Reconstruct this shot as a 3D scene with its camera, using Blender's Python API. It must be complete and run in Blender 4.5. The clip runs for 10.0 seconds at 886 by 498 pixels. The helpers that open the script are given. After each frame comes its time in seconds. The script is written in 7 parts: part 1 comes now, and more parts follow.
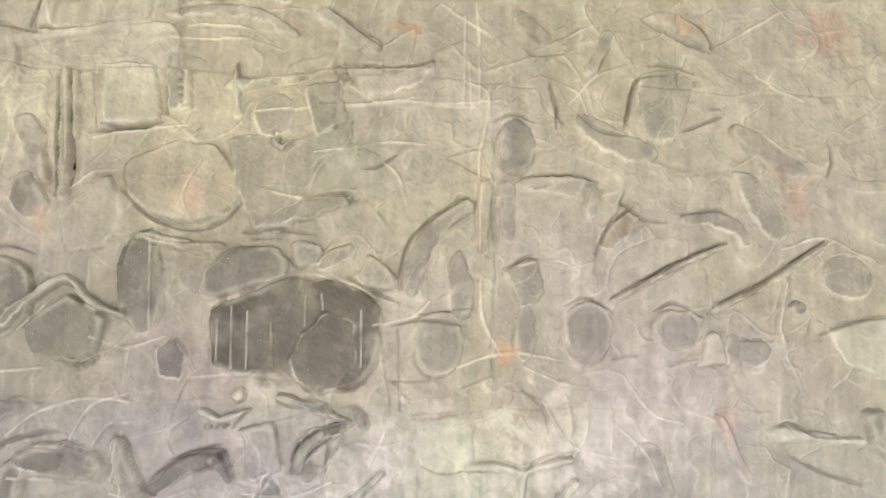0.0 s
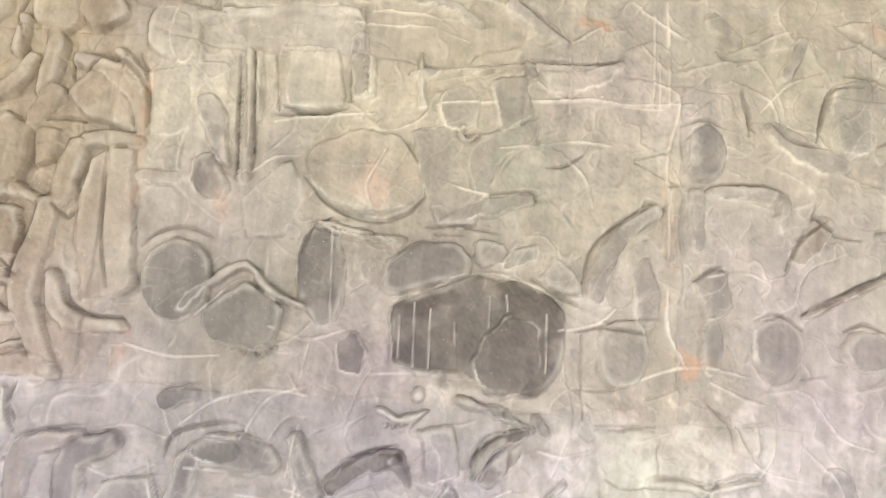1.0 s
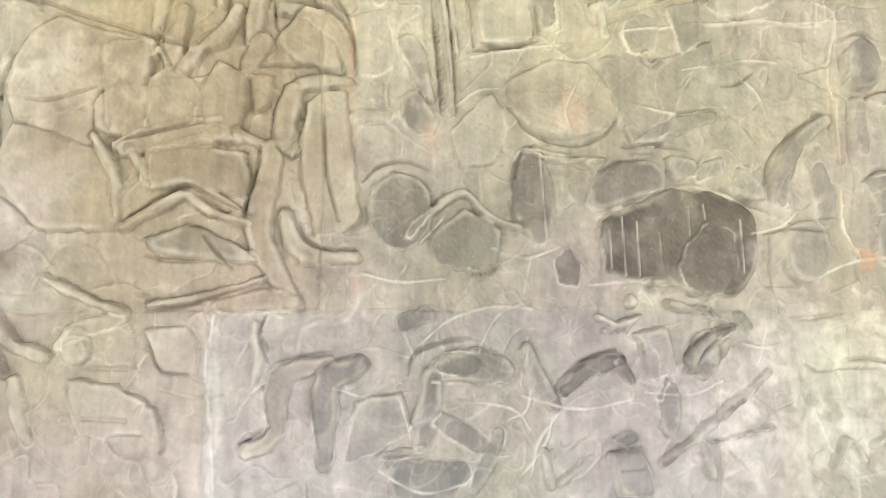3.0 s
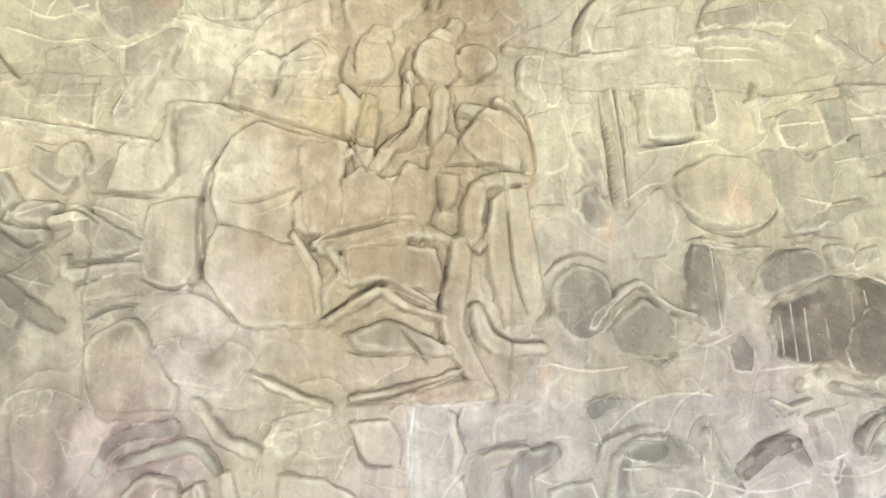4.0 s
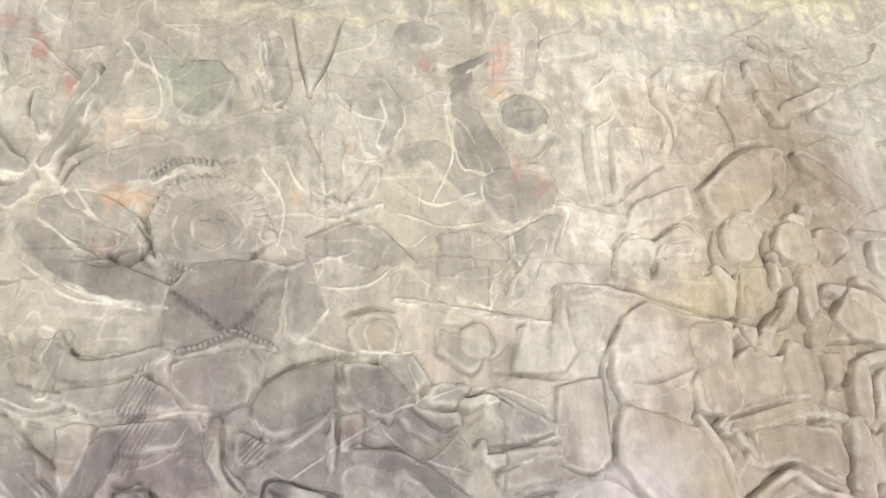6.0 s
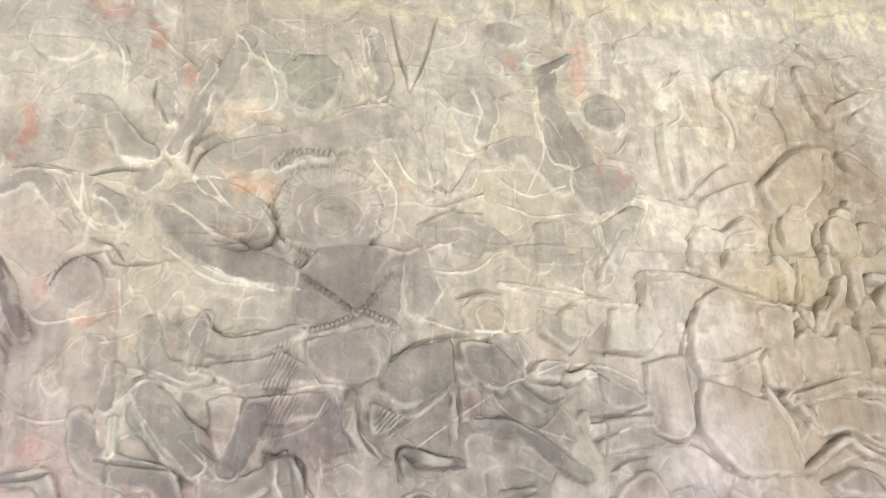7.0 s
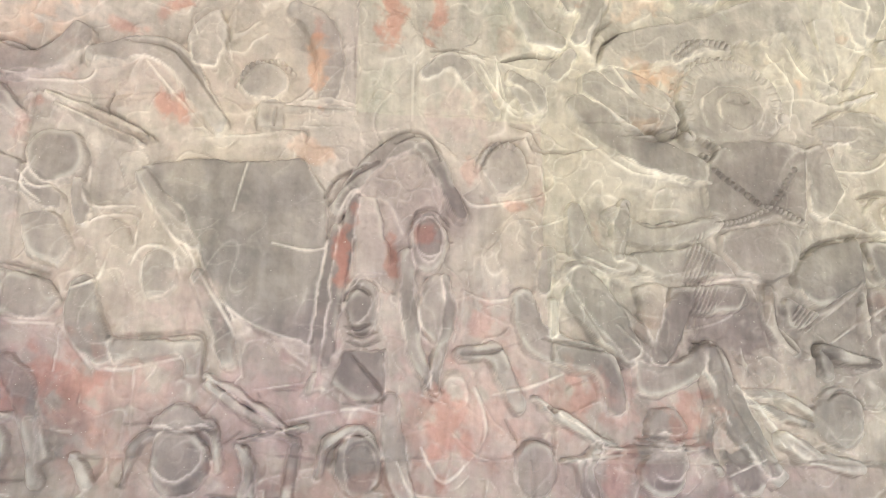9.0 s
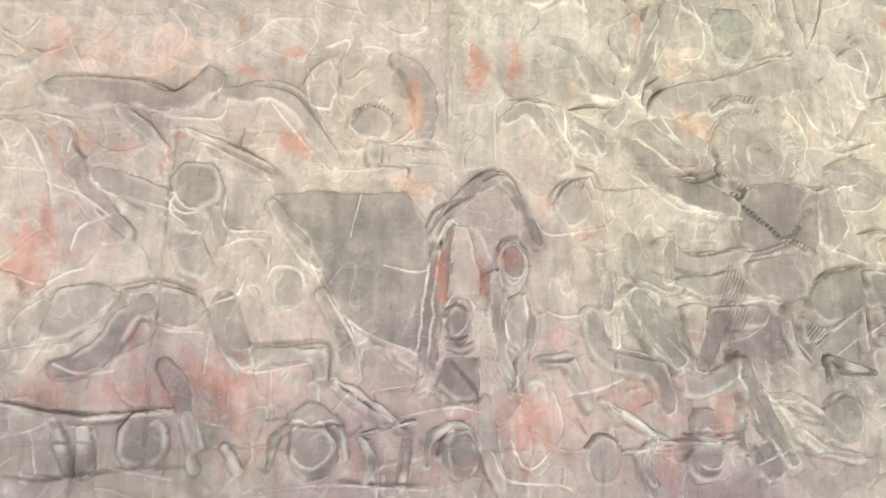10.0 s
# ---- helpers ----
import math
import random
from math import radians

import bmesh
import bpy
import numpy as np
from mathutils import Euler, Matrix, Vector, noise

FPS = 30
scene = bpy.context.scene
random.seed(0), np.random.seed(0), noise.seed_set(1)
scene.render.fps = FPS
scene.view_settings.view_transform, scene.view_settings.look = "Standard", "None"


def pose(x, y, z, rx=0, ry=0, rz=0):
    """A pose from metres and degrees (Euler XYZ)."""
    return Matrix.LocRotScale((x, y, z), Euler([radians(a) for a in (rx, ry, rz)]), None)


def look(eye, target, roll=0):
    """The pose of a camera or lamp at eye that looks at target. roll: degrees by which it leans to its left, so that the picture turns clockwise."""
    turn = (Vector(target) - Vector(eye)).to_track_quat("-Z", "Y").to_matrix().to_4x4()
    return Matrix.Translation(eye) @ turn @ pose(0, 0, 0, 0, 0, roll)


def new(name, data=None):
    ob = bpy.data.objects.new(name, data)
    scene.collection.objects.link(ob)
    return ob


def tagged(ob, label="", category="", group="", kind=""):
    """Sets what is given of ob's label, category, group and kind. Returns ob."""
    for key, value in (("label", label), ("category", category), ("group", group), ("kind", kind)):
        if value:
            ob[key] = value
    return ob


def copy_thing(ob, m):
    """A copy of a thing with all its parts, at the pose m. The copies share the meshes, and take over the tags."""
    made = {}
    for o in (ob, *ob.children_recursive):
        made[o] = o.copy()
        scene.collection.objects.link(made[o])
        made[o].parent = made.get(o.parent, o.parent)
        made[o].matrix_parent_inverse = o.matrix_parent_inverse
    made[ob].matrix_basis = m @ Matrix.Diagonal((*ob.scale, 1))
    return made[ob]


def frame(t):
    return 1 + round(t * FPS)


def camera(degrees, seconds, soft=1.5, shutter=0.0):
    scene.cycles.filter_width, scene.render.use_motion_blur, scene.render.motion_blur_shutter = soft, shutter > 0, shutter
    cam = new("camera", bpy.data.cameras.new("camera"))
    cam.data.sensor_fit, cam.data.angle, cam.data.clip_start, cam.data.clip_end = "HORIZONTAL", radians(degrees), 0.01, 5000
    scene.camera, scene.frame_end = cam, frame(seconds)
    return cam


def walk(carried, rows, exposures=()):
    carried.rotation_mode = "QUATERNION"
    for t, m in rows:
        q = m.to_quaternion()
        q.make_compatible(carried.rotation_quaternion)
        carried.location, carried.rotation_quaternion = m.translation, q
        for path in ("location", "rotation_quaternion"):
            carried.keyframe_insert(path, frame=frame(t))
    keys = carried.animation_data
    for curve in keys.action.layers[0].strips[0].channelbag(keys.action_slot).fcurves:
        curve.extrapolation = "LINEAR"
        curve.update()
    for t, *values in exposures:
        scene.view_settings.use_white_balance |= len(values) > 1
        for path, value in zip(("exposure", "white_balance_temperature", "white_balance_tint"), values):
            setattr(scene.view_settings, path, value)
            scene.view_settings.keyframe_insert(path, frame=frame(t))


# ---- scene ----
cam = camera(56.5, 10.0, soft=1.0, shutter=0.07)
PATH = [
    (0, (-0.075, 0.115, 1.613), (0.051, 2.078, 1.973), 0.8),
    (0.5, (-0.275, 0.239, 1.627), (-0.242, 2.194, 2.048), 4.6),
    (1, (-0.479, 0.208, 1.609), (-0.389, 2.173, 1.97), 4.1),
    (1.5, (-0.684, 0.082, 1.547), (-0.522, 2.061, 1.782), 3.1),
    (2, (-0.794, 0.016, 1.514), (-0.581, 1.99, 1.756), 3.9),
    (2.5, (-0.942, 0.074, 1.473), (-0.737, 2.045, 1.747), 1.4),
    (2.7, (-1.009, 0.121, 1.46), (-0.799, 2.091, 1.737), -0.6),
    (3.8, (-1.469, 0.148, 1.551), (-1.251, 2.112, 1.861), -0.4),
    (4, (-1.608, 0.088, 1.581), (-1.361, 2.036, 1.962), -1.5),
    (4.5, (-1.89, -0.065, 1.58), (-1.727, 1.854, 2.118), -1.1),
    (5, (-2.101, -0.083, 1.579), (-2.03, 1.803, 2.24), -1.3),
    (5.2, (-2.2, -0.037, 1.576), (-2.105, 1.828, 2.292), -2.4),
    (6.3, (-2.785, 0.274, 1.591), (-2.419, 2.057, 2.42), -2.2),
    (6.5, (-2.865, 0.259, 1.586), (-2.474, 2.053, 2.38), -2.1),
    (7, (-3.082, 0.122, 1.581), (-2.646, 1.927, 2.326), -3.5),
    (7.5, (-3.253, 0.045, 1.569), (-2.788, 1.842, 2.313), -0.7),
    (8, (-3.454, 0.14, 1.524), (-3.147, 2.002, 2.187), -1.5),
    (8.5, (-3.705, 0.291, 1.541), (-3.426, 2.179, 2.139), -1.8),
    (9, (-3.914, 0.285, 1.538), (-3.641, 2.185, 2.098), 0.4),
    (9.5, (-4.154, 0.135, 1.543), (-3.719, 2.016, 2.063), -1.2),
    (10, (-4.334, 0.012, 1.53), (-3.927, 1.895, 2.065), 0.5),
]
EXPOSURES = [
    (0, 2.6, 6280, 1), (0.5, 2.76, 6100, 7), (1, 2.76, 6100, 7), (2, 2.75, 6250, 6), (2.5, 2.75, 6300, 1), (4, 2.96, 6200, -4), (4.5, 2.83, 5800, 4),
    (5, 2.9, 5600, 5), (6.5, 2.91, 5720, 7), (7.5, 2.86, 5850, 7), (8.25, 2.8, 6000, 7), (9, 2.94, 5950, 6), (10, 3.01, 5850, 5),
]
walk(cam, [(t, look(eye, target, roll)) for t, eye, target, roll in PATH], EXPOSURES)

# ---- daylight: sun on the courtyard and the gallery floor, sky through the colonnade ----
world = bpy.data.worlds.new("sky")
scene.world = world
world.use_nodes = True
wn = world.node_tree.nodes
sky = wn.new("ShaderNodeTexSky")
sky.sky_type, sky.sun_disc = "NISHITA", False
sky.sun_elevation, sky.sun_rotation = radians(40), radians(200)
world.node_tree.links.new(sky.outputs["Color"], wn["Background"].inputs["Color"])
wn["Background"].inputs["Strength"].default_value = 0.1
sun_data = bpy.data.lights.new("sun", "SUN")
sun_data.energy, sun_data.angle, sun_data.color = 4.5, radians(0.6), (1.0, 0.96, 0.9)
sun = new("sun", sun_data)
sun.matrix_world = look((-1.5 - 2.2, -6.0, 5.4), (-1.5, 0.0, 0.0))

# ---- materials ----
def material(name, rough=0.85):
    mat = bpy.data.materials.new(name)
    mat.use_nodes = True
    b = mat.node_tree.nodes["Principled BSDF"]
    b.inputs["Roughness"].default_value = rough
    return mat, mat.node_tree.nodes, mat.node_tree.links, b


def noise_tex(nodes, links, scale, detail=6.0, rough=0.6):
    geo = nodes.new("ShaderNodeNewGeometry")
    n = nodes.new("ShaderNodeTexNoise")
    n.inputs["Scale"].default_value, n.inputs["Detail"].default_value, n.inputs["Roughness"].default_value = scale, detail, rough
    links.new(geo.outputs["Position"], n.inputs["Vector"])
    return n.outputs["Fac"]


def multiply(nodes, links, colour, fac, low, high, a=0.3, b=0.7):
    """The colour, times a grey between low and high as fac goes from a to b."""
    r = nodes.new("ShaderNodeMapRange")
    r.inputs["From Min"].default_value, r.inputs["From Max"].default_value = a, b
    r.inputs["To Min"].default_value, r.inputs["To Max"].default_value = low, high
    links.new(fac, r.inputs["Value"])
    m = nodes.new("ShaderNodeVectorMath")
    m.operation = "SCALE"
    links.new(colour, m.inputs[0])
    links.new(r.outputs["Result"], m.inputs["Scale"])
    return m.outputs["Vector"]


def sandstone():
    """Weathered carved sandstone: pigment, hand-polish and painted shade come with the mesh, grain from noise."""
    mat, nodes, links, b = material("carved_sandstone")
    tint = nodes.new("ShaderNodeVertexColor")
    tint.layer_name = "stone"
    c = multiply(nodes, links, tint.outputs["Color"], noise_tex(nodes, links, 9.0), 0.9, 1.09)
    c = multiply(nodes, links, c, noise_tex(nodes, links, 55.0, 4.0), 0.94, 1.06)
    c = multiply(nodes, links, c, noise_tex(nodes, links, 420.0, 2.0), 0.97, 1.03)
    geo, squash = nodes.new("ShaderNodeNewGeometry"), nodes.new("ShaderNodeVectorMath")
    squash.operation = "MULTIPLY"
    squash.inputs[1].default_value = (48.0, 48.0, 5.0)
    links.new(geo.outputs["Position"], squash.inputs[0])
    run = nodes.new("ShaderNodeTexNoise")
    run.inputs["Scale"].default_value, run.inputs["Detail"].default_value = 1.0, 4.0
    links.new(squash.outputs["Vector"], run.inputs["Vector"])
    c = multiply(nodes, links, c, run.outputs["Fac"], 0.9, 1.09)
    fleck = nodes.new("ShaderNodeMapRange")
    fleck.inputs["From Min"].default_value, fleck.inputs["From Max"].default_value = 0.69, 0.78
    links.new(noise_tex(nodes, links, 160.0, 3.0), fleck.inputs["Value"])
    mix = nodes.new("ShaderNodeMix")
    mix.data_type = "RGBA"
    links.new(fleck.outputs["Result"], mix.inputs["Factor"])
    links.new(c, mix.inputs["A"])
    mix.inputs["B"].default_value = (0.72, 0.69, 0.62, 1)
    c = mix.outputs["Result"]
    links.new(c, b.inputs["Base Color"])
    r = nodes.new("ShaderNodeMapRange")
    r.inputs["To Min"].default_value, r.inputs["To Max"].default_value = 0.86, 0.3
    links.new(tint.outputs["Alpha"], r.inputs["Value"])
    links.new(r.outputs["Result"], b.inputs["Roughness"])
    add = nodes.new("ShaderNodeMath")
    add.operation = "ADD"
    links.new(noise_tex(nodes, links, 130.0, 5.0), add.inputs[0])
    links.new(noise_tex(nodes, links, 700.0, 2.0), add.inputs[1])
    bump = nodes.new("ShaderNodeBump")
    bump.inputs["Strength"].default_value, bump.inputs["Distance"].default_value = 0.26, 0.004
    links.new(add.outputs[0], bump.inputs["Height"])
    links.new(bump.outputs["Normal"], b.inputs["Normal"])
    return mat


def plain_stone(name, rgb, scale=3.0):
    mat, nodes, links, b = material(name)
    base = nodes.new("ShaderNodeRGB")
    base.outputs[0].default_value = (*rgb, 1)
    c = multiply(nodes, links, base.outputs[0], noise_tex(nodes, links, scale), 0.75, 1.2)
    c = multiply(nodes, links, c, noise_tex(nodes, links, scale * 14), 0.85, 1.12)
    links.new(c, b.inputs["Base Color"])
    bump = nodes.new("ShaderNodeBump")
    bump.inputs["Strength"].default_value, bump.inputs["Distance"].default_value = 0.4, 0.01
    links.new(noise_tex(nodes, links, scale * 20), bump.inputs["Height"])
    links.new(bump.outputs["Normal"], b.inputs["Normal"])
    return mat


SANDSTONE = sandstone()
PAVING = plain_stone("worn_paving_stone", (0.50, 0.46, 0.42))
GREY_STONE = plain_stone("grey_gallery_stone", (0.45, 0.42, 0.38))
EARTH = plain_stone("dry_courtyard_earth", (0.40, 0.345, 0.29), 0.6)

# ---- the carving: a relief sculpted stroke by stroke into the wall's face ----
WALL_Y, CELL = 2.115, 0.0034
X0, X1, Z0, Z1 = -5.28, 1.36, 1.04, 3.62
NX, NZ = int((X1 - X0) / CELL) + 1, int((Z1 - Z0) / CELL) + 1
GX, GZ = X0 + CELL * np.arange(NX), Z0 + CELL * np.arange(NZ)
HEIGHT = np.zeros((NZ, NX), np.float32)
OWNER = np.zeros((NZ, NX), np.int16)
TONE = np.zeros((NZ, NX, 4), np.float32)
PALE, TAN, GREY, SLATE, DARK, ROSE, BROWN, UMBER, ASH = ((0.50, 0.462, 0.40, 0), (0.44, 0.388, 0.325, 0), (0.325, 0.296, 0.266, 0.15), (0.232, 0.209, 0.19, 0.3),
                                             (0.12, 0.1, 0.085, 0.7), (0.50, 0.41, 0.37, 0), (0.36, 0.31, 0.255, 0.1), (0.2, 0.172, 0.15, 0.6), (0.235, 0.217, 0.203, 0.2))
CARVINGS, RELIEF, SHALLOW = [None], 1.2, ('carved_ogre', 'carved_ornament', 'carved_sword', 'carved_club')


def smooth(v, a, b):
    s = np.clip((v - a) / (b - a), 0, 1)
    return s * s * (3 - 2 * s)


def waves(seed, size, octaves=4):
    """Smooth noise over the wall's face, about -1 to 1, by random plane waves."""
    rng = np.random.default_rng(seed)
    out = np.zeros((NZ, NX), np.float32)
    for o in range(octaves):
        for _ in range(7):
            a, p, k = rng.uniform(0, 2 * math.pi), rng.uniform(0, 2 * math.pi), 2 * math.pi / size * 2 ** o * rng.uniform(0.6, 1.5)
            out += 0.5 ** o * 0.38 * np.sin(k * (math.cos(a) * GX[None, :] + math.sin(a) * GZ[:, None]) + p + 0.8 * out)
    return out


PATCHY, RED, ORANGE, SOOT, CREAM, MOSS, OCHRE = waves(31, 0.09, 4), (0.47, 0.2, 0.14, 0), (0.60, 0.36, 0.22, 0), (0.17, 0.155, 0.135, 0.4), (0.78, 0.735, 0.66, 0), (0.36, 0.37, 0.30, 0), (0.72, 0.65, 0.43, 0)
WORN, MOTTLE, RAGGED = waves(33, 0.25, 3), waves(34, 0.2, 4), waves(51, 0.08, 3)


def window(points, margin):
    xs, zs = [p[0] for p in points], [p[1] for p in points]
    i0, i1 = max(0, int((min(xs) - margin - X0) / CELL)), min(NX, int((max(xs) + margin - X0) / CELL) + 2)
    j0, j1 = max(0, int((min(zs) - margin - Z0) / CELL)), min(NZ, int((max(zs) + margin - Z0) / CELL) + 2)
    return (slice(j0, j1), slice(i0, i1)), GX[None, i0:i1], GZ[j0:j1, None]


def curve_through(points, closed=False, n=5):
    """The points, rounded by a Catmull-Rom curve."""
    p = [np.array(q, float) for q in points]
    if len(p) < 3:
        return p
    ring = [p[-1], *p, p[0], p[1]] if closed else [2 * p[0] - p[1], *p, 2 * p[-1] - p[-2]]
    out = []
    for a, b, c, d in zip(ring, ring[1:], ring[2:], ring[3:]):
        for k in range(n):
            t = k / n
            out.append(0.5 * (2 * b + (c - a) * t + (2 * a - 5 * b + 4 * c - d) * t * t + (3 * b - a - 3 * c + d) * t ** 3))
    return out if closed else out + [p[-1]]


def stroke_distance(points, radii, X, Z):
    """Signed depth inside a stroke of changing radius, and its radius there."""
    line = curve_through(points)
    n = len(line)
    r = np.interp(np.linspace(0, 1, n), np.linspace(0, 1, len(radii)), radii)
    best = np.full(np.broadcast(X, Z).shape, -9.0)
    rad = np.full(best.shape, r[0])
    for k in range(n - 1):
        (ax, az), (bx, bz) = line[k], line[k + 1]
        dx, dz = bx - ax, bz - az
        t = np.clip(((X - ax) * dx + (Z - az) * dz) / (dx * dx + dz * dz + 1e-12), 0, 1)
        rr = r[k] + (r[k + 1] - r[k]) * t
        s = rr - np.hypot(X - ax - t * dx, Z - az - t * dz)
        rad = np.where(s > best, rr, rad)
        best = np.maximum(best, s)
    return best, rad


def lay(win, depth, rise, h, own=True):
    """Lays a form into the relief: depth is the signed depth inside it, rise its bulge from 0 at the rim to 1."""
    depth = depth + 0.003 * RAGGED[win]
    a = smooth(depth, -0.002, 0.002)
    deep = depth_of(h)
    h *= RELIEF - 0.5 * deep
    # contours cut deeper along upper edges, imitating their shadow under light from below
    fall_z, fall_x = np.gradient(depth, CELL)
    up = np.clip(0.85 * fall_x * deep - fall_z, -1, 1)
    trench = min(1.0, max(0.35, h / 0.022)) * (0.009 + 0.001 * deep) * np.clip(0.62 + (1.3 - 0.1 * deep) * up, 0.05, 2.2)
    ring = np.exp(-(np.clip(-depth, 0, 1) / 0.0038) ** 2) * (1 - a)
    # pale dust along contours, stronger on the lower side as if lit from below
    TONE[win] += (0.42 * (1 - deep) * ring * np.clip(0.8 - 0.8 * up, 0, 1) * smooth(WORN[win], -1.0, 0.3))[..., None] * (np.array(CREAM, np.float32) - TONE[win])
    # brown on the upper and left contours of deep forms stands in for shade
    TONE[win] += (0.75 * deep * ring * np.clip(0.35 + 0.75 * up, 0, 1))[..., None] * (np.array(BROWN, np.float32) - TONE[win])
    H = HEIGHT[win]
    base = H - trench * ring * np.where(OWNER[win] > 0, 0.75, 1.0)
    form = np.maximum(h * (0.42 + 0.58 * rise), H - 0.003 + 0.006 * rise)
    HEIGHT[win] = base + a * (form - base)
    if own:
        t = (smooth(depth, 0.0005, 0.006) * (0.82 + 0.2 * np.tanh(1.5 * MOTTLE[win])))[..., None]
        TONE[win] += t * (np.array(CARVINGS[-1][2], np.float32) - TONE[win])
        # arrises rubbed pale, the lower ones paler as if lit from below
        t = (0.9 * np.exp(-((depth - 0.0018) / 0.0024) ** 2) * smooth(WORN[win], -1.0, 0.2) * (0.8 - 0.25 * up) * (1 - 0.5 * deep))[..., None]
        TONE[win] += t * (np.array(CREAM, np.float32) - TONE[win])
        OWNER[win][depth > 0] = len(CARVINGS) - 1


def carving(name, label, tone, category="relief carving"):
    CARVINGS.append((name, label, tone, category, None))


def depth_of(h):
    """0 for the shallow bays, 1 for the deep-cut one."""
    return min(1.0, max(0.0, (h - 0.0195) / 0.008)) * (CARVINGS[-1][0] not in SHALLOW)


def pillow(d, r, h):
    """A flat top with a narrow rounded edge in shallow relief, a fuller round in deep relief."""
    e = np.clip(d / np.minimum(r, 0.010 + 0.006 * depth_of(h)), 0, 1)
    full = np.clip(d / r, 0, 1)
    return 0.5 * np.sqrt(np.clip(1 - (1 - e) ** 2, 0, 1)) + 0.5 * np.sqrt(np.clip(1 - (1 - full) ** 2, 0, 1))


def piece(name, tone=None):
    """What follows is a part of its own on the latest carving."""
    k = len(CARVINGS) - 1
    while CARVINGS[k][4] is not None:
        k = CARVINGS[k][4]
    CARVINGS.append((name, "", tone or CARVINGS[k][2], "", k))


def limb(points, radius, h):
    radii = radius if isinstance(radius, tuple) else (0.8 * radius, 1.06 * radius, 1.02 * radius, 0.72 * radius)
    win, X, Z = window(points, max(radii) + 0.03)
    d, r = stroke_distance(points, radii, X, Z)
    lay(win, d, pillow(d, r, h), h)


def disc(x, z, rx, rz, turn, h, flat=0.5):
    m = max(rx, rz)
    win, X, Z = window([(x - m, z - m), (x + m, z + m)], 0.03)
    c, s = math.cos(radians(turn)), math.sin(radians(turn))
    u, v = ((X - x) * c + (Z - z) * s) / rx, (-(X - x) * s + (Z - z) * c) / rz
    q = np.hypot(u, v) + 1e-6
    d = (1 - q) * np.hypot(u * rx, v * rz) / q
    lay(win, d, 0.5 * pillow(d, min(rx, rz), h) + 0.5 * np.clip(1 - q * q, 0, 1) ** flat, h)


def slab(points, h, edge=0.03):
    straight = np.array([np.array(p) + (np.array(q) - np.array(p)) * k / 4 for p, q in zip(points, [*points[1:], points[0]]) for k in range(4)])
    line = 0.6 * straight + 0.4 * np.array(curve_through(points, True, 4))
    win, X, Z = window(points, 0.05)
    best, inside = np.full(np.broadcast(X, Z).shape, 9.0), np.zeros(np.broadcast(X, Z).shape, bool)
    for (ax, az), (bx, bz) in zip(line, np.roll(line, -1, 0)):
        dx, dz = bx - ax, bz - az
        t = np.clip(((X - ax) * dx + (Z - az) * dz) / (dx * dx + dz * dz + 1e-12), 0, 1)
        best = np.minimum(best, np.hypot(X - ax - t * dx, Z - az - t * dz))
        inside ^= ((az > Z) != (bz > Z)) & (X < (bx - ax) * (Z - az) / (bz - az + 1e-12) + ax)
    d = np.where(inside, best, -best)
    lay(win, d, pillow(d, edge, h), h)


def cut(points, w, depth):
    """An incised line."""
    win, X, Z = window(points, w + 0.01)
    d, _ = stroke_distance(points, (w, w), X, Z)
    a = smooth(d, -0.002, w)
    HEIGHT[win] -= 1.9 * depth * a
    TONE[win] += (0.4 * a * smooth(0.42 - TONE[win][..., 1], 0, 0.15))[..., None] * (np.array(CREAM, np.float32) - TONE[win])


def ridge(points, w, h):
    """A raised line, laid over what is there."""
    win, X, Z = window(points, w + 0.01)
    d, _ = stroke_distance(points, (w, w), X, Z)
    HEIGHT[win] += 1.4 * h * smooth(d, -0.003, w)


def beads(points, r, n, h):
    """A string of small bosses."""
    line = np.array(curve_through(points))
    run = np.concatenate(([0], np.cumsum(np.hypot(*np.diff(line, axis=0).T))))
    for s in np.linspace(0, run[-1], n):
        x, z = np.interp(s, run, line[:, 0]), np.interp(s, run, line[:, 1])
        win, X, Z = window([(x, z)], r * 2 + 0.01)
        q = np.hypot(X - x, Z - z) / (0.55 * r)
        HEIGHT[win] += 1.3 * h * (np.exp(-q ** 2) - 0.5 * np.exp(-((q - 1.5) / 0.45) ** 2))


def hatch(x, z, rx, rz, turn, pitch, depth):
    """Fine parallel chisel lines within an oval."""
    m = max(rx, rz)
    win, X, Z = window([(x - m, z - m), (x + m, z + m)], 0.01)
    c, s = math.cos(radians(turn)), math.sin(radians(turn))
    u, v = (X - x) * c + (Z - z) * s, -(X - x) * s + (Z - z) * c
    HEIGHT[win] += 1.7 * depth * np.sin(2 * math.pi * (v + 0.004 * np.sin(u * 40)) / pitch) * smooth(1 - np.hypot(u / rx, v / rz), 0, 0.25)


def rays(x, z, r0, r1, a0, a1, n, w, depth):
    """Incised lines fanning out from a centre, as in a mane or a plume."""
    for a in np.linspace(radians(a0), radians(a1), n):
        c, s = math.cos(a), math.sin(a)
        cut([(x + r0 * c, z + r0 * s), (x + r1 * c, z + r1 * s)], w, depth)


